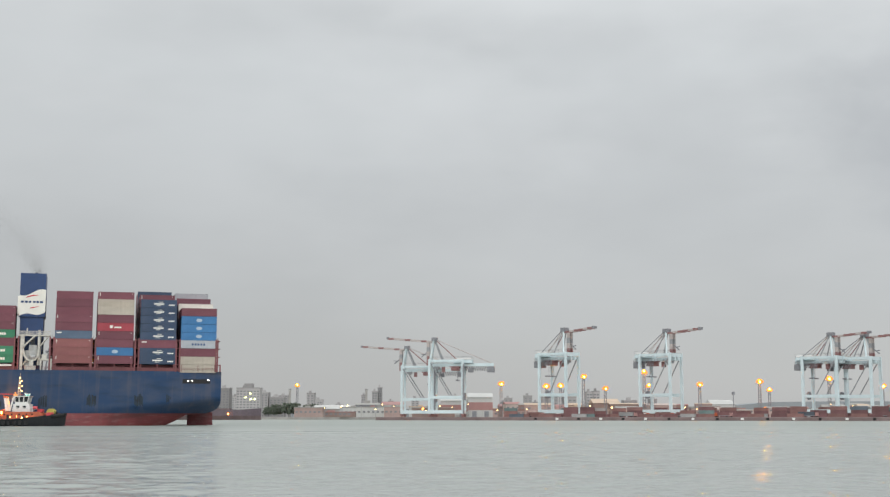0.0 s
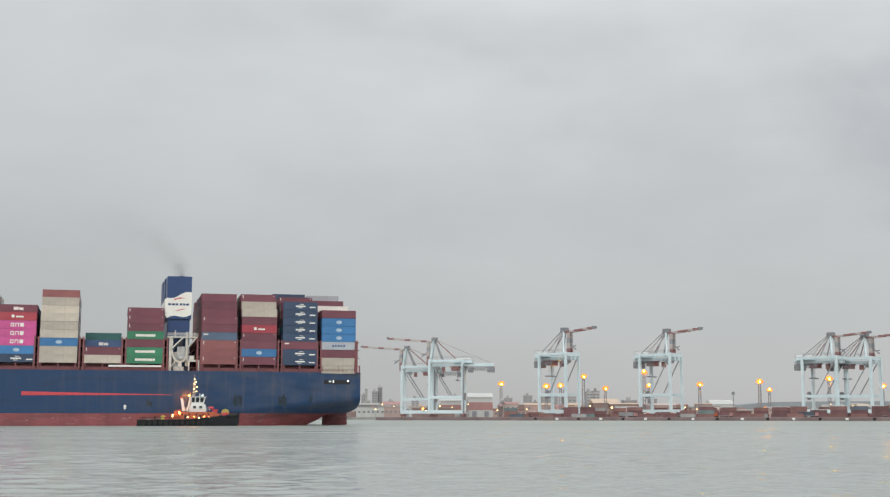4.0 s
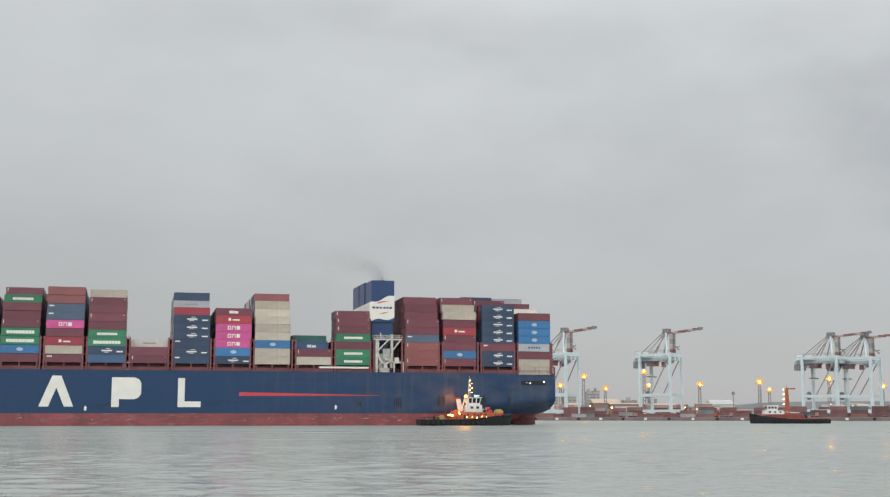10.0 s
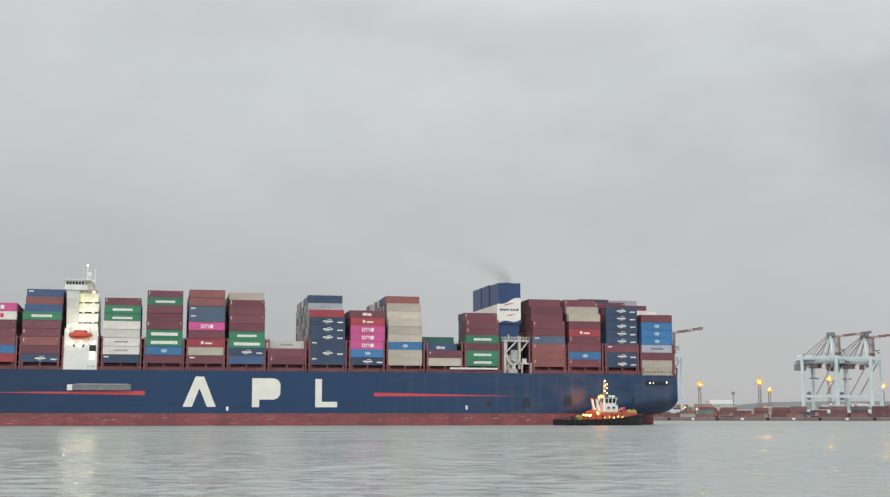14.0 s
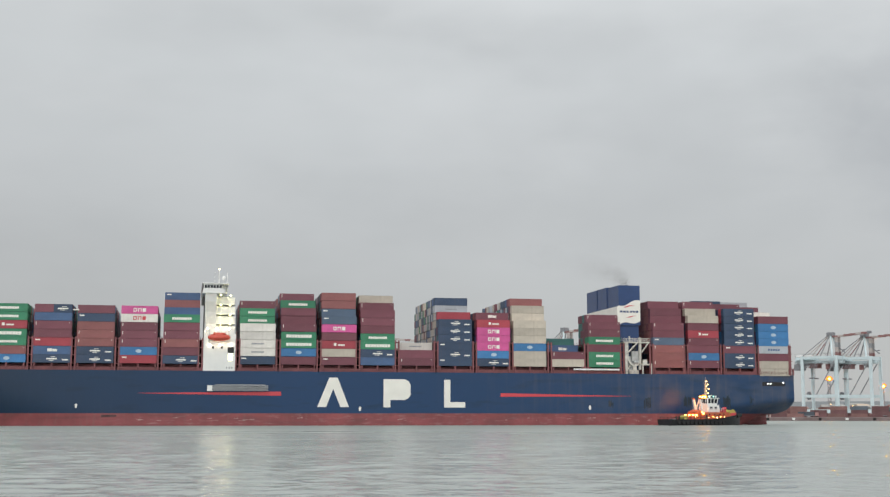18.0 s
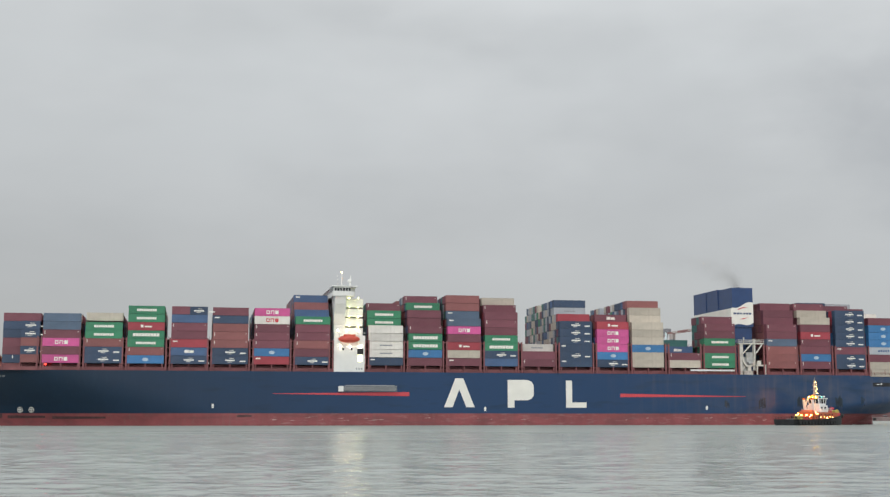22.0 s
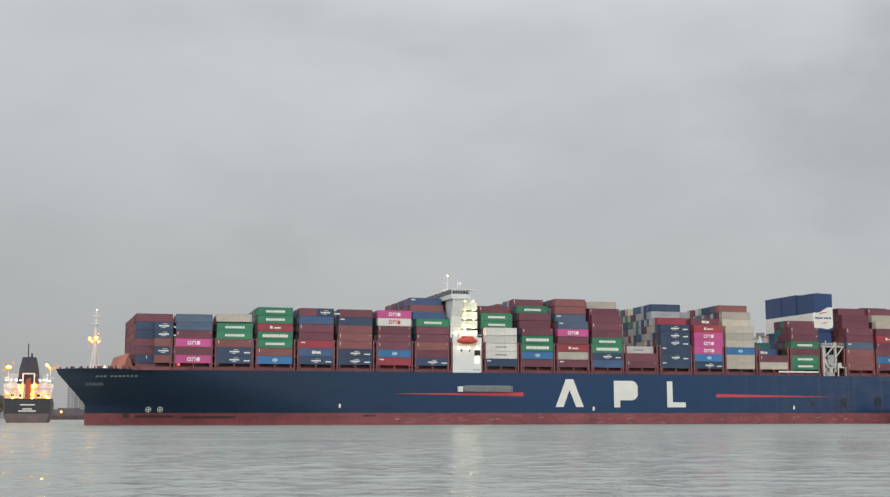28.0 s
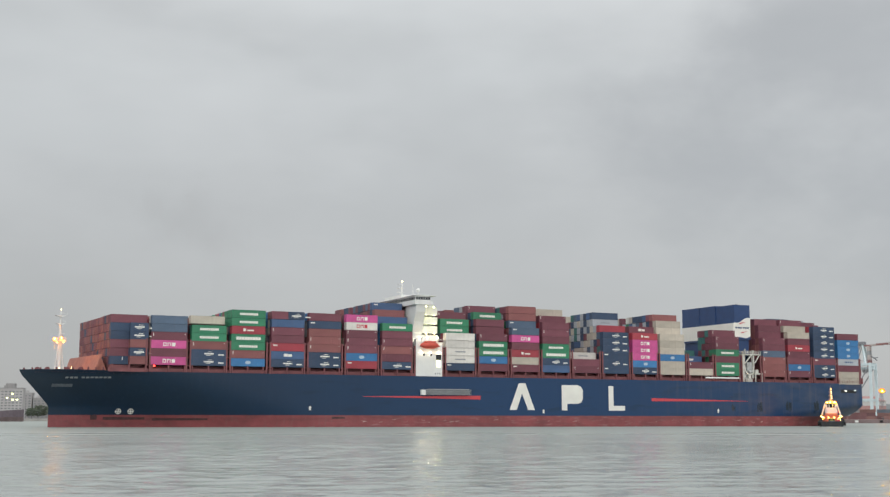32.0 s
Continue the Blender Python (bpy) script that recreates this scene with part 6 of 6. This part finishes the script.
def launch(label, house):
    t = thing("pilot_launch", label, "boat")
    part("hull", boat_hull(13, 4.2, 2.2, 1.3), [TUG_BLACK], t, smooth=True)
    part("cabin", Shape().prism([(-3, 1.2), (3, 1.2), (2.4, 3.6), (-2.6, 3.6)], -1.6, 1.6), house, t)
    part("window", Shape().box((-2, -1.66, 2.3), (2, -1.55, 3.1)), GLASS_DARK, t)
    part("mast", Shape().tube((0, 0, 3.6), (0, 0, 7.5), 0.12), house, t)
    # board coloured orange in place of the masthead lamp's glow
    part("lamp_board", Shape().box((-0.9, -0.4, 4.2), (0.9, 0.2, 6.4)), TUG_ORANGE, t, "orange board painted as the mast lamp's glow")
    lit((0, -0.5, 6.0), 0.3, "mast_lamp", t, AMBER)
    return t


boat_a = launch("small white launch with an orange masthead lamp", WHITE)
boat_b = launch("small white pilot launch with an orange glow painted at its mast", WHITE)


def far_ship(name, label, at, length, beam, height, hull_mat, boot_mat, stern=True):
    s = thing(name, label, "ship", at=at)
    h = Shape()
    n = 20
    for side in (1, -1):
        vs = []
        for j in range(n + 1):
            t = j / n
            x = -length / 2 + length * t
            b = beam / 2 * (1 - max(0, (t - 0.85) / 0.15) ** 2.2) * (0.9 + 0.1 * min(1, t / 0.06))
            up_ = height + 1.6 * max(0, (t - 0.88) / 0.12) + (1.2 if t < 0.12 else 0)
            for q, zz in ((0.8, -1), (0.98, height * 0.42), (0.98, height * 0.42 + 0.02), (1, up_)):
                vs.append((x, side * b * q, zz))
        h.add(vs, [(4 * j, 4 * j + 4, 4 * j + 5, 4 * j + 1) for j in range(n)], 1)
        h.add(vs, [(4 * j + i, 4 * j + 4 + i, 4 * j + 5 + i, 4 * j + 1 + i) for j in range(n) for i in (1, 2)], 0)
        h.add([vs[4 * j + 3] for j in range(n + 1)] + [(vs[4 * j + 3][0], 0, vs[4 * j + 3][2] - 0.6) for j in range(n + 1)], [(j, j + 1, n + 2 + j, n + 1 + j) for j in range(n)], 0)
        h.add([vs[0], vs[1], (vs[0][0], 0, -1), (vs[1][0], 0, vs[1][2])], [(0, 1, 3, 2)], 1)
        h.add([vs[1], vs[3], (vs[1][0], 0, vs[1][2]), (vs[3][0], 0, vs[3][2])], [(0, 1, 3, 2)], 0)
    part("hull", h, [hull_mat, boot_mat], s)
    return s


MUD = material("brown_boot_top", (0.15, 0.11, 0.11), 0.7, vary=0.2, scale=0.2, streak=0.3)
GREYBLACK = material("grey_black_hull", (0.035, 0.037, 0.042), 0.55, vary=0.2, streak=0.25, dirt=(0.10, 0.08, 0.07))
tanker = far_ship("tanker", "dark-hulled tanker seen from astern, its white house ablaze with orange lamps", pose(-185.3, 678.2, SEA, 0, 0, 104), 120, 23.5, 10.6, GREYBLACK, MUD)
part("house", Shape().box((-57, -10.8, 10), (-44, 10.8, 15.5)).box((-56, -11.6, 15.5), (-44, 11.6, 19.0)).box((-52, -9, 19), (-44, 9, 24)), WHITE, tanker, "white stern house")
part("bridge_wing", Shape().box((-50, -11.7, 21.6), (-45, 11.7, 22.4)), WHITE, tanker)
part("funnel", Shape().prism([(-5.2, 19.0), (5.2, 19.0), (4.6, 26), (3.2, 32.0), (-3.2, 32.0), (-4.6, 26)], -56.5, -50, "x"), material("tanker_funnel_blue", (0.035, 0.04, 0.065), 0.5), tanker, "dark blue tapering funnel")
part("funnel_mast", Shape().tube((-51, 0.8, 32), (-51, 0.8, 39), 0.25).tube((-53, -1, 32), (-53, -1, 34), 0.4), BLACK, tanker)
part("gantry", Shape().beam((-58, -2.6, 10), (-58, -2.6, 24.0), 0.5).beam((-58, 2.6, 10), (-58, 2.6, 24.0), 0.5).beam((-58, -2.6, 23.8), (-58, 2.6, 23.8), 0.5), WHITE, tanker)
part("rescue_boat", Shape().prism([(-1.4, 12.0), (1.4, 12.0), (1.1, 21.0), (-1.1, 22.0)], -59.2, -57.4, "x"), TUG_ORANGE, tanker, "orange free-fall lifeboat")
for y in (-9, -5.5, -1, 2.6, 6.5):
    part("window", Shape().box((-57.1, y, 12.6), (-56.95, y + 1.4, 13.8)), GLASS_DARK, tanker)
flame = random.Random(17)
# scattered glowing discs imitate the flare of the deck lamps
for y0, z0, n in ((10.4, 27.2, 9), (-10.2, 27.2, 8), (-2.4, 12.4, 9), (-3.2, 16.6, 6), (4.4, 16.2, 4), (7.0, 12.6, 3), (-7.8, 12.8, 4), (9.8, 14.0, 3)):
    for i in range(n):
        y, z = y0 + flame.gauss(0, 1.0), z0 + flame.gauss(0, 0.9)
        pan = part("deck_lamp", Shape().prism([(y + 0.55 * math.cos(a * math.pi / 3), z + (0.9 if a == 1 else 0.6) * math.sin(a * math.pi / 3)) for a in range(6)], -58.3, -57.9, "x"), HALO_GLOW, tanker, "orange disc of a deck lamp's painted flare")
        if i % 3 == 0:
            part("bulb", Shape().box((-58.6, y - 0.17, z - 0.17), (-58.35, y + 0.17, z + 0.17)), MAST_BULB, pan)
for y in (-10, -8.4, 8, -5.2, 5.8, 3.8, -7, 10.5):
    part("deck_lamp", Shape().box((-57.6, y - 0.25, 20.4), (-57.2, y + 0.25, 20.8)), COOL, tanker)
for z in (15.6, 19.1):
    part("rail", Shape().box((-57.6, -11.4, z + 1.0), (-57.5, 11.4, z + 1.12)).box((-57.6, -11.4, z + 0.5), (-57.5, 11.4, z + 0.58)), GREY, tanker)
    for i in range(12):
        part("rail_post", Shape().box((-57.6, -11.4 + i * 2.07, z), (-57.5, -11.3 + i * 2.07, z + 1.1)), GREY, tanker)
part("lamp_mast", Shape().beam((-57, 9.5, 19), (-57, 9.5, 27), 0.3).beam((-57, -10, 19), (-57, -10, 27), 0.3), WHITE, tanker)
for y0, y1, z in ((-3.4, 3.4, 8.4), (-2.2, 2.2, 6.4), (-4.0, 4.0, 5.4)):
    part("stern_bar", Shape().box((-60.3, y0, z), (-59.9, y1, z + 0.6)), MARK_WHITE, tanker)
# plum-grey hull tone: a darker hull with distance haze mixed in
bulk = far_ship("bulk_carrier", "long plum-grey bulk carrier moored before the far town", pose((-0.2865 + -0.1469) / 2 * 1235, 1240, SEA, 0, 0, 0), (-0.1469 - -0.2865) * 1235, 26, 9.8, material("hazed_plum_hull", (0.125, 0.098, 0.115), 0.6, vary=0.15, streak=0.2), MUD)
for i in range(5):
    part("hatch", Shape().box((-70 + i * 27, -8, 9.5), (-52 + i * 27, 8, 11.2)), MUD, bulk)
for i, x in enumerate((-38, 20, 56)):
    lit((x, -13.4, 8.0 - i), 0.4, "side_lamp", bulk, SODIUM if i != 1 else WARM)
barge = far_ship("container_barge", "dark teal barge loaded with maroon and teal containers", pose(-0.3606 * 830, 835, SEA, 0, 0, 0), 23, 14, 9, material("teal_black_hull", (0.03, 0.05, 0.06), 0.6, vary=0.2, streak=0.2), GREYBLACK)
for r in range(4):
    part("container", MESH40["mmem"[r]], None, barge, "", pose(5.0, -4, 9.2 + r * 3.0))
DRY_LEAF = material("dry_foliage", (0.13, 0.10, 0.075), 0.9, vary=0.4, scale=0.2)
# works pier beyond the bow: deck on piles, gantry, sheds, derrick
pier = thing("works_pier", "rusty brown works pier on piles with a gantry", "pier", at=pose(-0.3263 * 820, 820, 0))
RUSTY = material("rusty_brown_steel", (0.17, 0.11, 0.085), 0.8, vary=0.3, scale=0.4, fine=3.0, streak=0.4)
w = (-0.3073 - -0.3452) * 410
part("pier_deck", Shape().box((-w, -4, 1.9), (w, 8, 3.0)).box((-w + 0.4, -2.4, -1.0), (w - 0.4, 7.6, 1.9)), RUSTY, pier)
for i in range(13):
    x = -w + 0.8 + i * (2 * w - 1.6) / 12
    part("pile", Shape().tube((x, -3.2, -1), (x, -3.2, 1.7), 0.35).tube((x, 7, -1), (x, 7, 1.7), 0.35), RUSTY, pier)
for x0, x1, z in ((-w + 1, w * 0.45, 10.2), (-w * 0.35, w * 0.5, 7.0), (-w + 2, -w * 0.3, 12.4)):
    part("gantry_beam", Shape().box((x0, -3.6, z), (x1, -3.0, z + 0.7)), RUSTY, pier)
    for i in range(4):
        x = x0 + 0.3 + i * (x1 - x0 - 0.6) / 3
        part("gantry_post", Shape().box((x - 0.2, -3.6, 2.9), (x + 0.2, -3.1, z)), RUSTY, pier)
clutter = random.Random(8)
for i in range(24):
    x, h = clutter.uniform(-w + 1.5, w - 1.5), clutter.uniform(1.5, 8.0)
    part("stores_crate", Shape().box((x - clutter.uniform(0.5, 1.8), -2.6, 2.95), (x + clutter.uniform(0.5, 1.8), 3, 3.0 + h)), clutter.choice((RUSTY, CRANE_DARK, BROWN_WALL, DECK_RED)), pier)
for b, z, n in ((-0.3425, 12.4, 2), (-0.3398, 12.4, 2), (-0.3438, 3.6, 3), (-0.3330, 18.2, 2), (-0.3226, 22.4, 1), (-0.3120, 16.6, 2), (-0.3055, 17.4, 3), (-0.3032, 16.6, 3), (-0.3077, 15.4, 3), (-0.3018, 14.8, 2), (-0.3150, 9.0, 1), (-0.3290, 10.4, 1), (-0.3370, 7.4, 1)):
    x = b * 820 - -0.3263 * 820
    part("lamp_post", Shape().tube((x, -3.5, 2.5 if z < 5 else 3), (x, -3.5, z), 0.12), CRANE_DARK, pier)
    # discs strewn about each lamp paint in its orange glow
    for i in range(n):
        c, h = x + clutter.gauss(0, 0.8), z + clutter.gauss(0, 0.5)
        pan = part("work_lamp", Shape().prism([(c + 0.8 * math.cos(a * math.pi / 4), h + 0.75 * math.sin(a * math.pi / 4)) for a in range(8)], -4.1 - 0.06 * i, -3.7), HALO_GLOW, pier, "orange disc of a work lamp's painted glow")
        if i == 0:
            part("bulb", Shape().box((c - 0.18, -4.5, h - 0.18), (c + 0.18, -4.2, h + 0.18)), MAST_BULB, pan)
for b, z in ((-0.3178, 18.6), (-0.3189, 19.4)):
    lit((b * 820 - -0.3263 * 820, -3.9, z), 0.7, "work_lamp", pier, FLOOD)
DIRTY_WHITE = material("grimy_white_panel", (0.50, 0.47, 0.44), 0.8, vary=0.25, scale=0.4, streak=0.5)
ORANGE_CRATE = material("orange_stores_paint", (0.52, 0.26, 0.10), 0.8, vary=0.25, scale=0.5, streak=0.4)
for i in range(30):
    x, h, q, o = clutter.uniform(-w + 1.0, w - 1.0), clutter.uniform(6.0, 15.0), clutter.uniform(0.4, 1.4), clutter.uniform(3.2, 6.8)
    part("stores_crate", Shape().box((x - q, o, 2.95), (x + q, o + 1.0, h)).box((x - 0.12, o + 0.3, h), (x + 0.12, o + 0.5, h + clutter.uniform(0.5, 4.0))), clutter.choice((DIRTY_WHITE, DIRTY_WHITE, ORANGE_CRATE, RUSTY, CRANE_DARK)), pier)
shed(-0.3407, -0.3263, 930, EYE + 0.0131 * 930, EYE + 0.019 * 930, BROWN_WALL, SAND_ROOF, "brown works shed with a sandy roof under orange lamps", depth=16)
shed(-0.3145, -0.3009, 950, EYE + 0.0136 * 950, EYE + 0.0181 * 950, BROWN_WALL, SAND_ROOF, "brown works shed with an orange-lit gable", depth=16)
for i, (a, b, y) in enumerate(((-0.3479, -0.3434, 0.0226), (-0.3434, -0.3389, 0.0262), (-0.338, -0.3308, 0.0285), (-0.3299, -0.3244, 0.0226))):
    block(a, b, 1150 + 20 * i, EYE + y * (1150 + 20 * i), "pale grey works tower behind the pier", depth=12)
for i in range(9):
    tree((-0.3145 + (-0.2991 - -0.3145) * i / 8) * 860, 862 + 3 * (i % 3), 9 + 2.5 * (i % 3), 60 + i, DRY_LEAF, "brownish tree behind the works pier")
tagged(part("works_bank", Shape().prism([(-420, 850), (-0.2973 * 850, 850), (-0.2964 * 1000, 1000), (-420, 1000)], -1.0, 2.4, "z"), CONCRETE), "low concrete bank behind the works pier", "ground", kind="structure")
jack = thing("quay_derrick", "grey lattice derrick on the works pier", "derrick", at=pose(-0.3208 * 840, 840, 2.4))
for x0, x1 in ((-4.2, 2.6), (2.2, 4.4)):
    part("mast_leg", Shape().beam((x0, 0, 0), (x1, 0, 43), 0.8), CRANE_DARK, jack)
for i in range(7):
    t, u = i / 7, (i + 1) / 7
    part("lattice_bar", Shape().beam((-4.2 + 6.8 * t, 0, 43 * t), (2.2 + 2.2 * u, 0, 43 * u), 0.4), CRANE_DARK, jack)
part("top_arm", Shape().beam((0.6, 0, 43.6), (5.4, 0, 45.0), 1.2).box((2.2, -0.6, 44.4), (4.4, 0.6, 46.0)), CRANE_DARK, jack)
part("cross_bar", Shape().beam((-2.2, 0, 26), (5.0, 0, 26), 0.6), CRANE_DARK, jack)


# ---------------------------------------------------------------- smoke
SOOT = material("soot", (0.10, 0.085, 0.075), 0.95, vary=0.2)


def puff(label, centres, seed, size):
    """A loose cloud of soot flecks: (x, y, z, spread along x, spread, count)."""
    r = random.Random(seed)
    s = Shape()
    for x, y, z, wx, w, n in centres:
        for i in range(8 * n):
            c = (x + r.gauss(0, wx), y + r.gauss(0, w), z + r.gauss(0, w))
            q = size * r.uniform(0.6, 1.3)
            a = r.uniform(0, 6.28)
            p = [(c[0] + q * math.cos(a + k * 2.09), c[1] + q * math.sin(a + k * 2.09), c[2] - 0.4 * q) for k in range(3)] + [(c[0], c[1], c[2] + q)]
            s.add(p, [(0, 1, 2), (0, 1, 3), (1, 2, 3), (2, 0, 3)])
    ob = tagged(new("smoke_puff", s.mesh("smoke_puff", SOOT)), label, "smoke", "smoke puffs", "stuff")
    ob.visible_shadow = False
    return ob


plume = [puff("thin dark smoke rising from the ship's funnel", cs, 40 + i, 0.031) for i, cs in enumerate((
    [(0, 0, 0.8, 0.8, 0.8, 190), (-1.2, 0, 2.4, 1.5, 1.2, 290), (-2.8, 0, 4.2, 2.0, 1.5, 290)],
    [(-5.0, 0, 6.0, 2.8, 1.8, 310), (-8.6, 0, 8.0, 3.4, 2.1, 280), (-12.6, 0, 10.0, 3.8, 2.3, 230)],
    [(-17.6, 0, 12.0, 4.6, 2.4, 200), (-24.0, 0, 14.2, 5.2, 2.6, 160), (-31.0, 0, 16.4, 5.6, 2.8, 110)]))]
drift = [(dx, dz, puff("drifting brown-grey smoke cloud above the ship", [(0, dy, 0, wx, w, n)], 90 + i, 0.040)) for i, (dx, dy, dz, wx, w, n) in enumerate((
    (-4, 0, 2, 9, 7, 1500), (9, 1, -5, 9, 7, 1200), (-12, 3, 7, 6, 5, 600), (14, 2, -17, 7, 8, 600), (3, 1, 11, 6, 5, 400)))]


# ---------------------------------------------------------------- what moves
def motions():
    course = [(t, pose(x, y, 0, 0, 0, a)) for t, x, y, a in (
        (0.0, -82.83, 463.46, 16.16), (1.0, -70.59, 465.65, 15.95), (2.0, -58.37, 467.83, 15.74), (3.0, -46.21, 470.00, 15.52),
        (3.5, -40.15, 471.08, 15.41), (5.5, -16.12, 475.35, 14.88), (6.0, -10.11, 476.39, 14.76), (7.0, 1.87, 478.42, 14.53),
        (8.0, 13.74, 480.36, 14.31), (9.0, 25.53, 482.24, 14.10), (10.0, 37.27, 484.10, 13.87), (11.0, 49.00, 485.97, 13.64),
        (12.0, 60.71, 487.86, 13.39), (13.0, 72.37, 489.75, 13.12), (14.0, 84.03, 491.64, 12.83), (14.5, 89.85, 492.57, 12.68),
        (16.5, 112.90, 496.19, 11.99), (17.0, 118.62, 497.07, 11.85), (18.0, 130.02, 498.85, 11.59), (19.0, 141.34, 500.66, 11.38),
        (20.0, 152.54, 502.57, 11.24), (21.0, 163.62, 504.63, 11.16), (22.0, 174.63, 506.82, 11.18), (23.0, 185.51, 509.18, 11.27),
        (24.0, 196.25, 511.77, 11.42), (25.0, 206.87, 514.67, 11.64), (25.5, 212.15, 516.22, 11.77), (27.5, 232.79, 523.89, 12.69),
        (28.0, 237.97, 525.94, 13.00), (29.0, 248.30, 530.12, 13.63), (30.0, 258.63, 534.47, 14.25), (31.0, 269.12, 538.96, 14.91),
        (32.0, 279.64, 543.51, 15.56))]
    walk(ship, course)
    walk(tug_a, [(t, pose(x, y, SEA, 0, 0, a)) for t, x, y, a in (
        (0, -137.8, 409.8, 6), (1, -125.7, 412.9, 7), (2, -113.3, 416.0, 8), (3, -98.8, 419.1, 9), (3.5, -91.0, 420.5, 9), 
        (5.5, -58.1, 425.9, 11), (6, -49.4, 427.3, 11), (7, -33.1, 430.8, 11), (8, -17.5, 434.4, 12), (9, -2.4, 437.9, 12), 
        (10, 9.9, 440.1, 12), (11, 21.2, 442.2, 13), (12, 33.3, 444.4, 14), (13, 45.6, 446.6, 16), (14, 58.2, 447.6, 18), 
        (14.5, 64.4, 448.1, 18), (16.5, 84.6, 450.2, 22), (17, 88.2, 450.7, 23), (18, 95.1, 451.7, 26), (19, 103.3, 452.7, 28), 
        (20, 113.1, 454.3, 31), (21, 124.2, 455.9, 34), (22, 135.8, 457.4, 37), (23, 147.5, 459.0, 40), (24, 159.4, 461.8, 45), 
        (28.5, 210.5, 475.3, 62), (29, 215.6, 476.9, 63), (29.5, 221.7, 479.1, 64), (30, 227.3, 481.3, 64), (30.5, 233.8, 484.2, 64), 
        (31, 240.6, 487.2, 64), (31.5, 247.9, 490.2, 63), (32, 254.6, 493.1, 63))])
    walk(tug_b, [(t, pose(x, 570, SEA, 0, 0, a)) for t, x, a in ((0.0, 560, 178), (9.0, 198, 180), (10.5, 136, 181), (12.0, 82, 180), (15.0, -38, 180), (20.0, -245, 180), (24.0, -330, 184), (32.0, -360, 190))])
    walk(boat_a, [(t, pose(x, 690, SEA, 0, 0, 4)) for t, x in ((0.0, -175), (27.5, -153), (29.0, -147.5), (32.0, -140))])
    walk(boat_b, [(t, pose(x, 690, SEA, 0, 0, 176)) for t, x in ((0.0, -300), (19.0, -300), (23.0, -190), (26.0, -100), (27.5, -92), (30.5, -117), (32.0, -129))])
    # the smoke goes with the funnel and leans over as it climbs
    for i, p in enumerate(plume):
        rows = []
        for t, m in course:
            top = m @ Vector(L(66, 15, 51.6))
            lean = min(1.0, max(0.0, (t - 1) / 9)) * (1.0 if i else 0.7)
            sink = 40 * min(1, max(0, (t - 24) / 2))  # the funnel stops smoking
            rows.append((t, pose(top.x, top.y, top.z - sink, 0, -30 * lean + 24, 25 * math.sin(t * 0.9 + i))))
        walk(p, rows)
    # the cloud climbs, drifts to the right and spreads
    for dx, dz, p in drift:
        walk(p, [(t, pose(x + dx * far, 625, z + dz * far, 0, 0, a)) for t, x, z, a, far in (
            (0.0, -57, -40, 0, 1.0), (14.0, -57, -40, 0, 1.0), (21.0, -57, 15, 10, 1.0), (25.0, -57, 50, 20, 1.0), (27.5, -57, 84, 30, 1.0), (28.0, -52, 86, 34, 1.1), (32.0, -16, 98, 60, 1.35))])


motions()
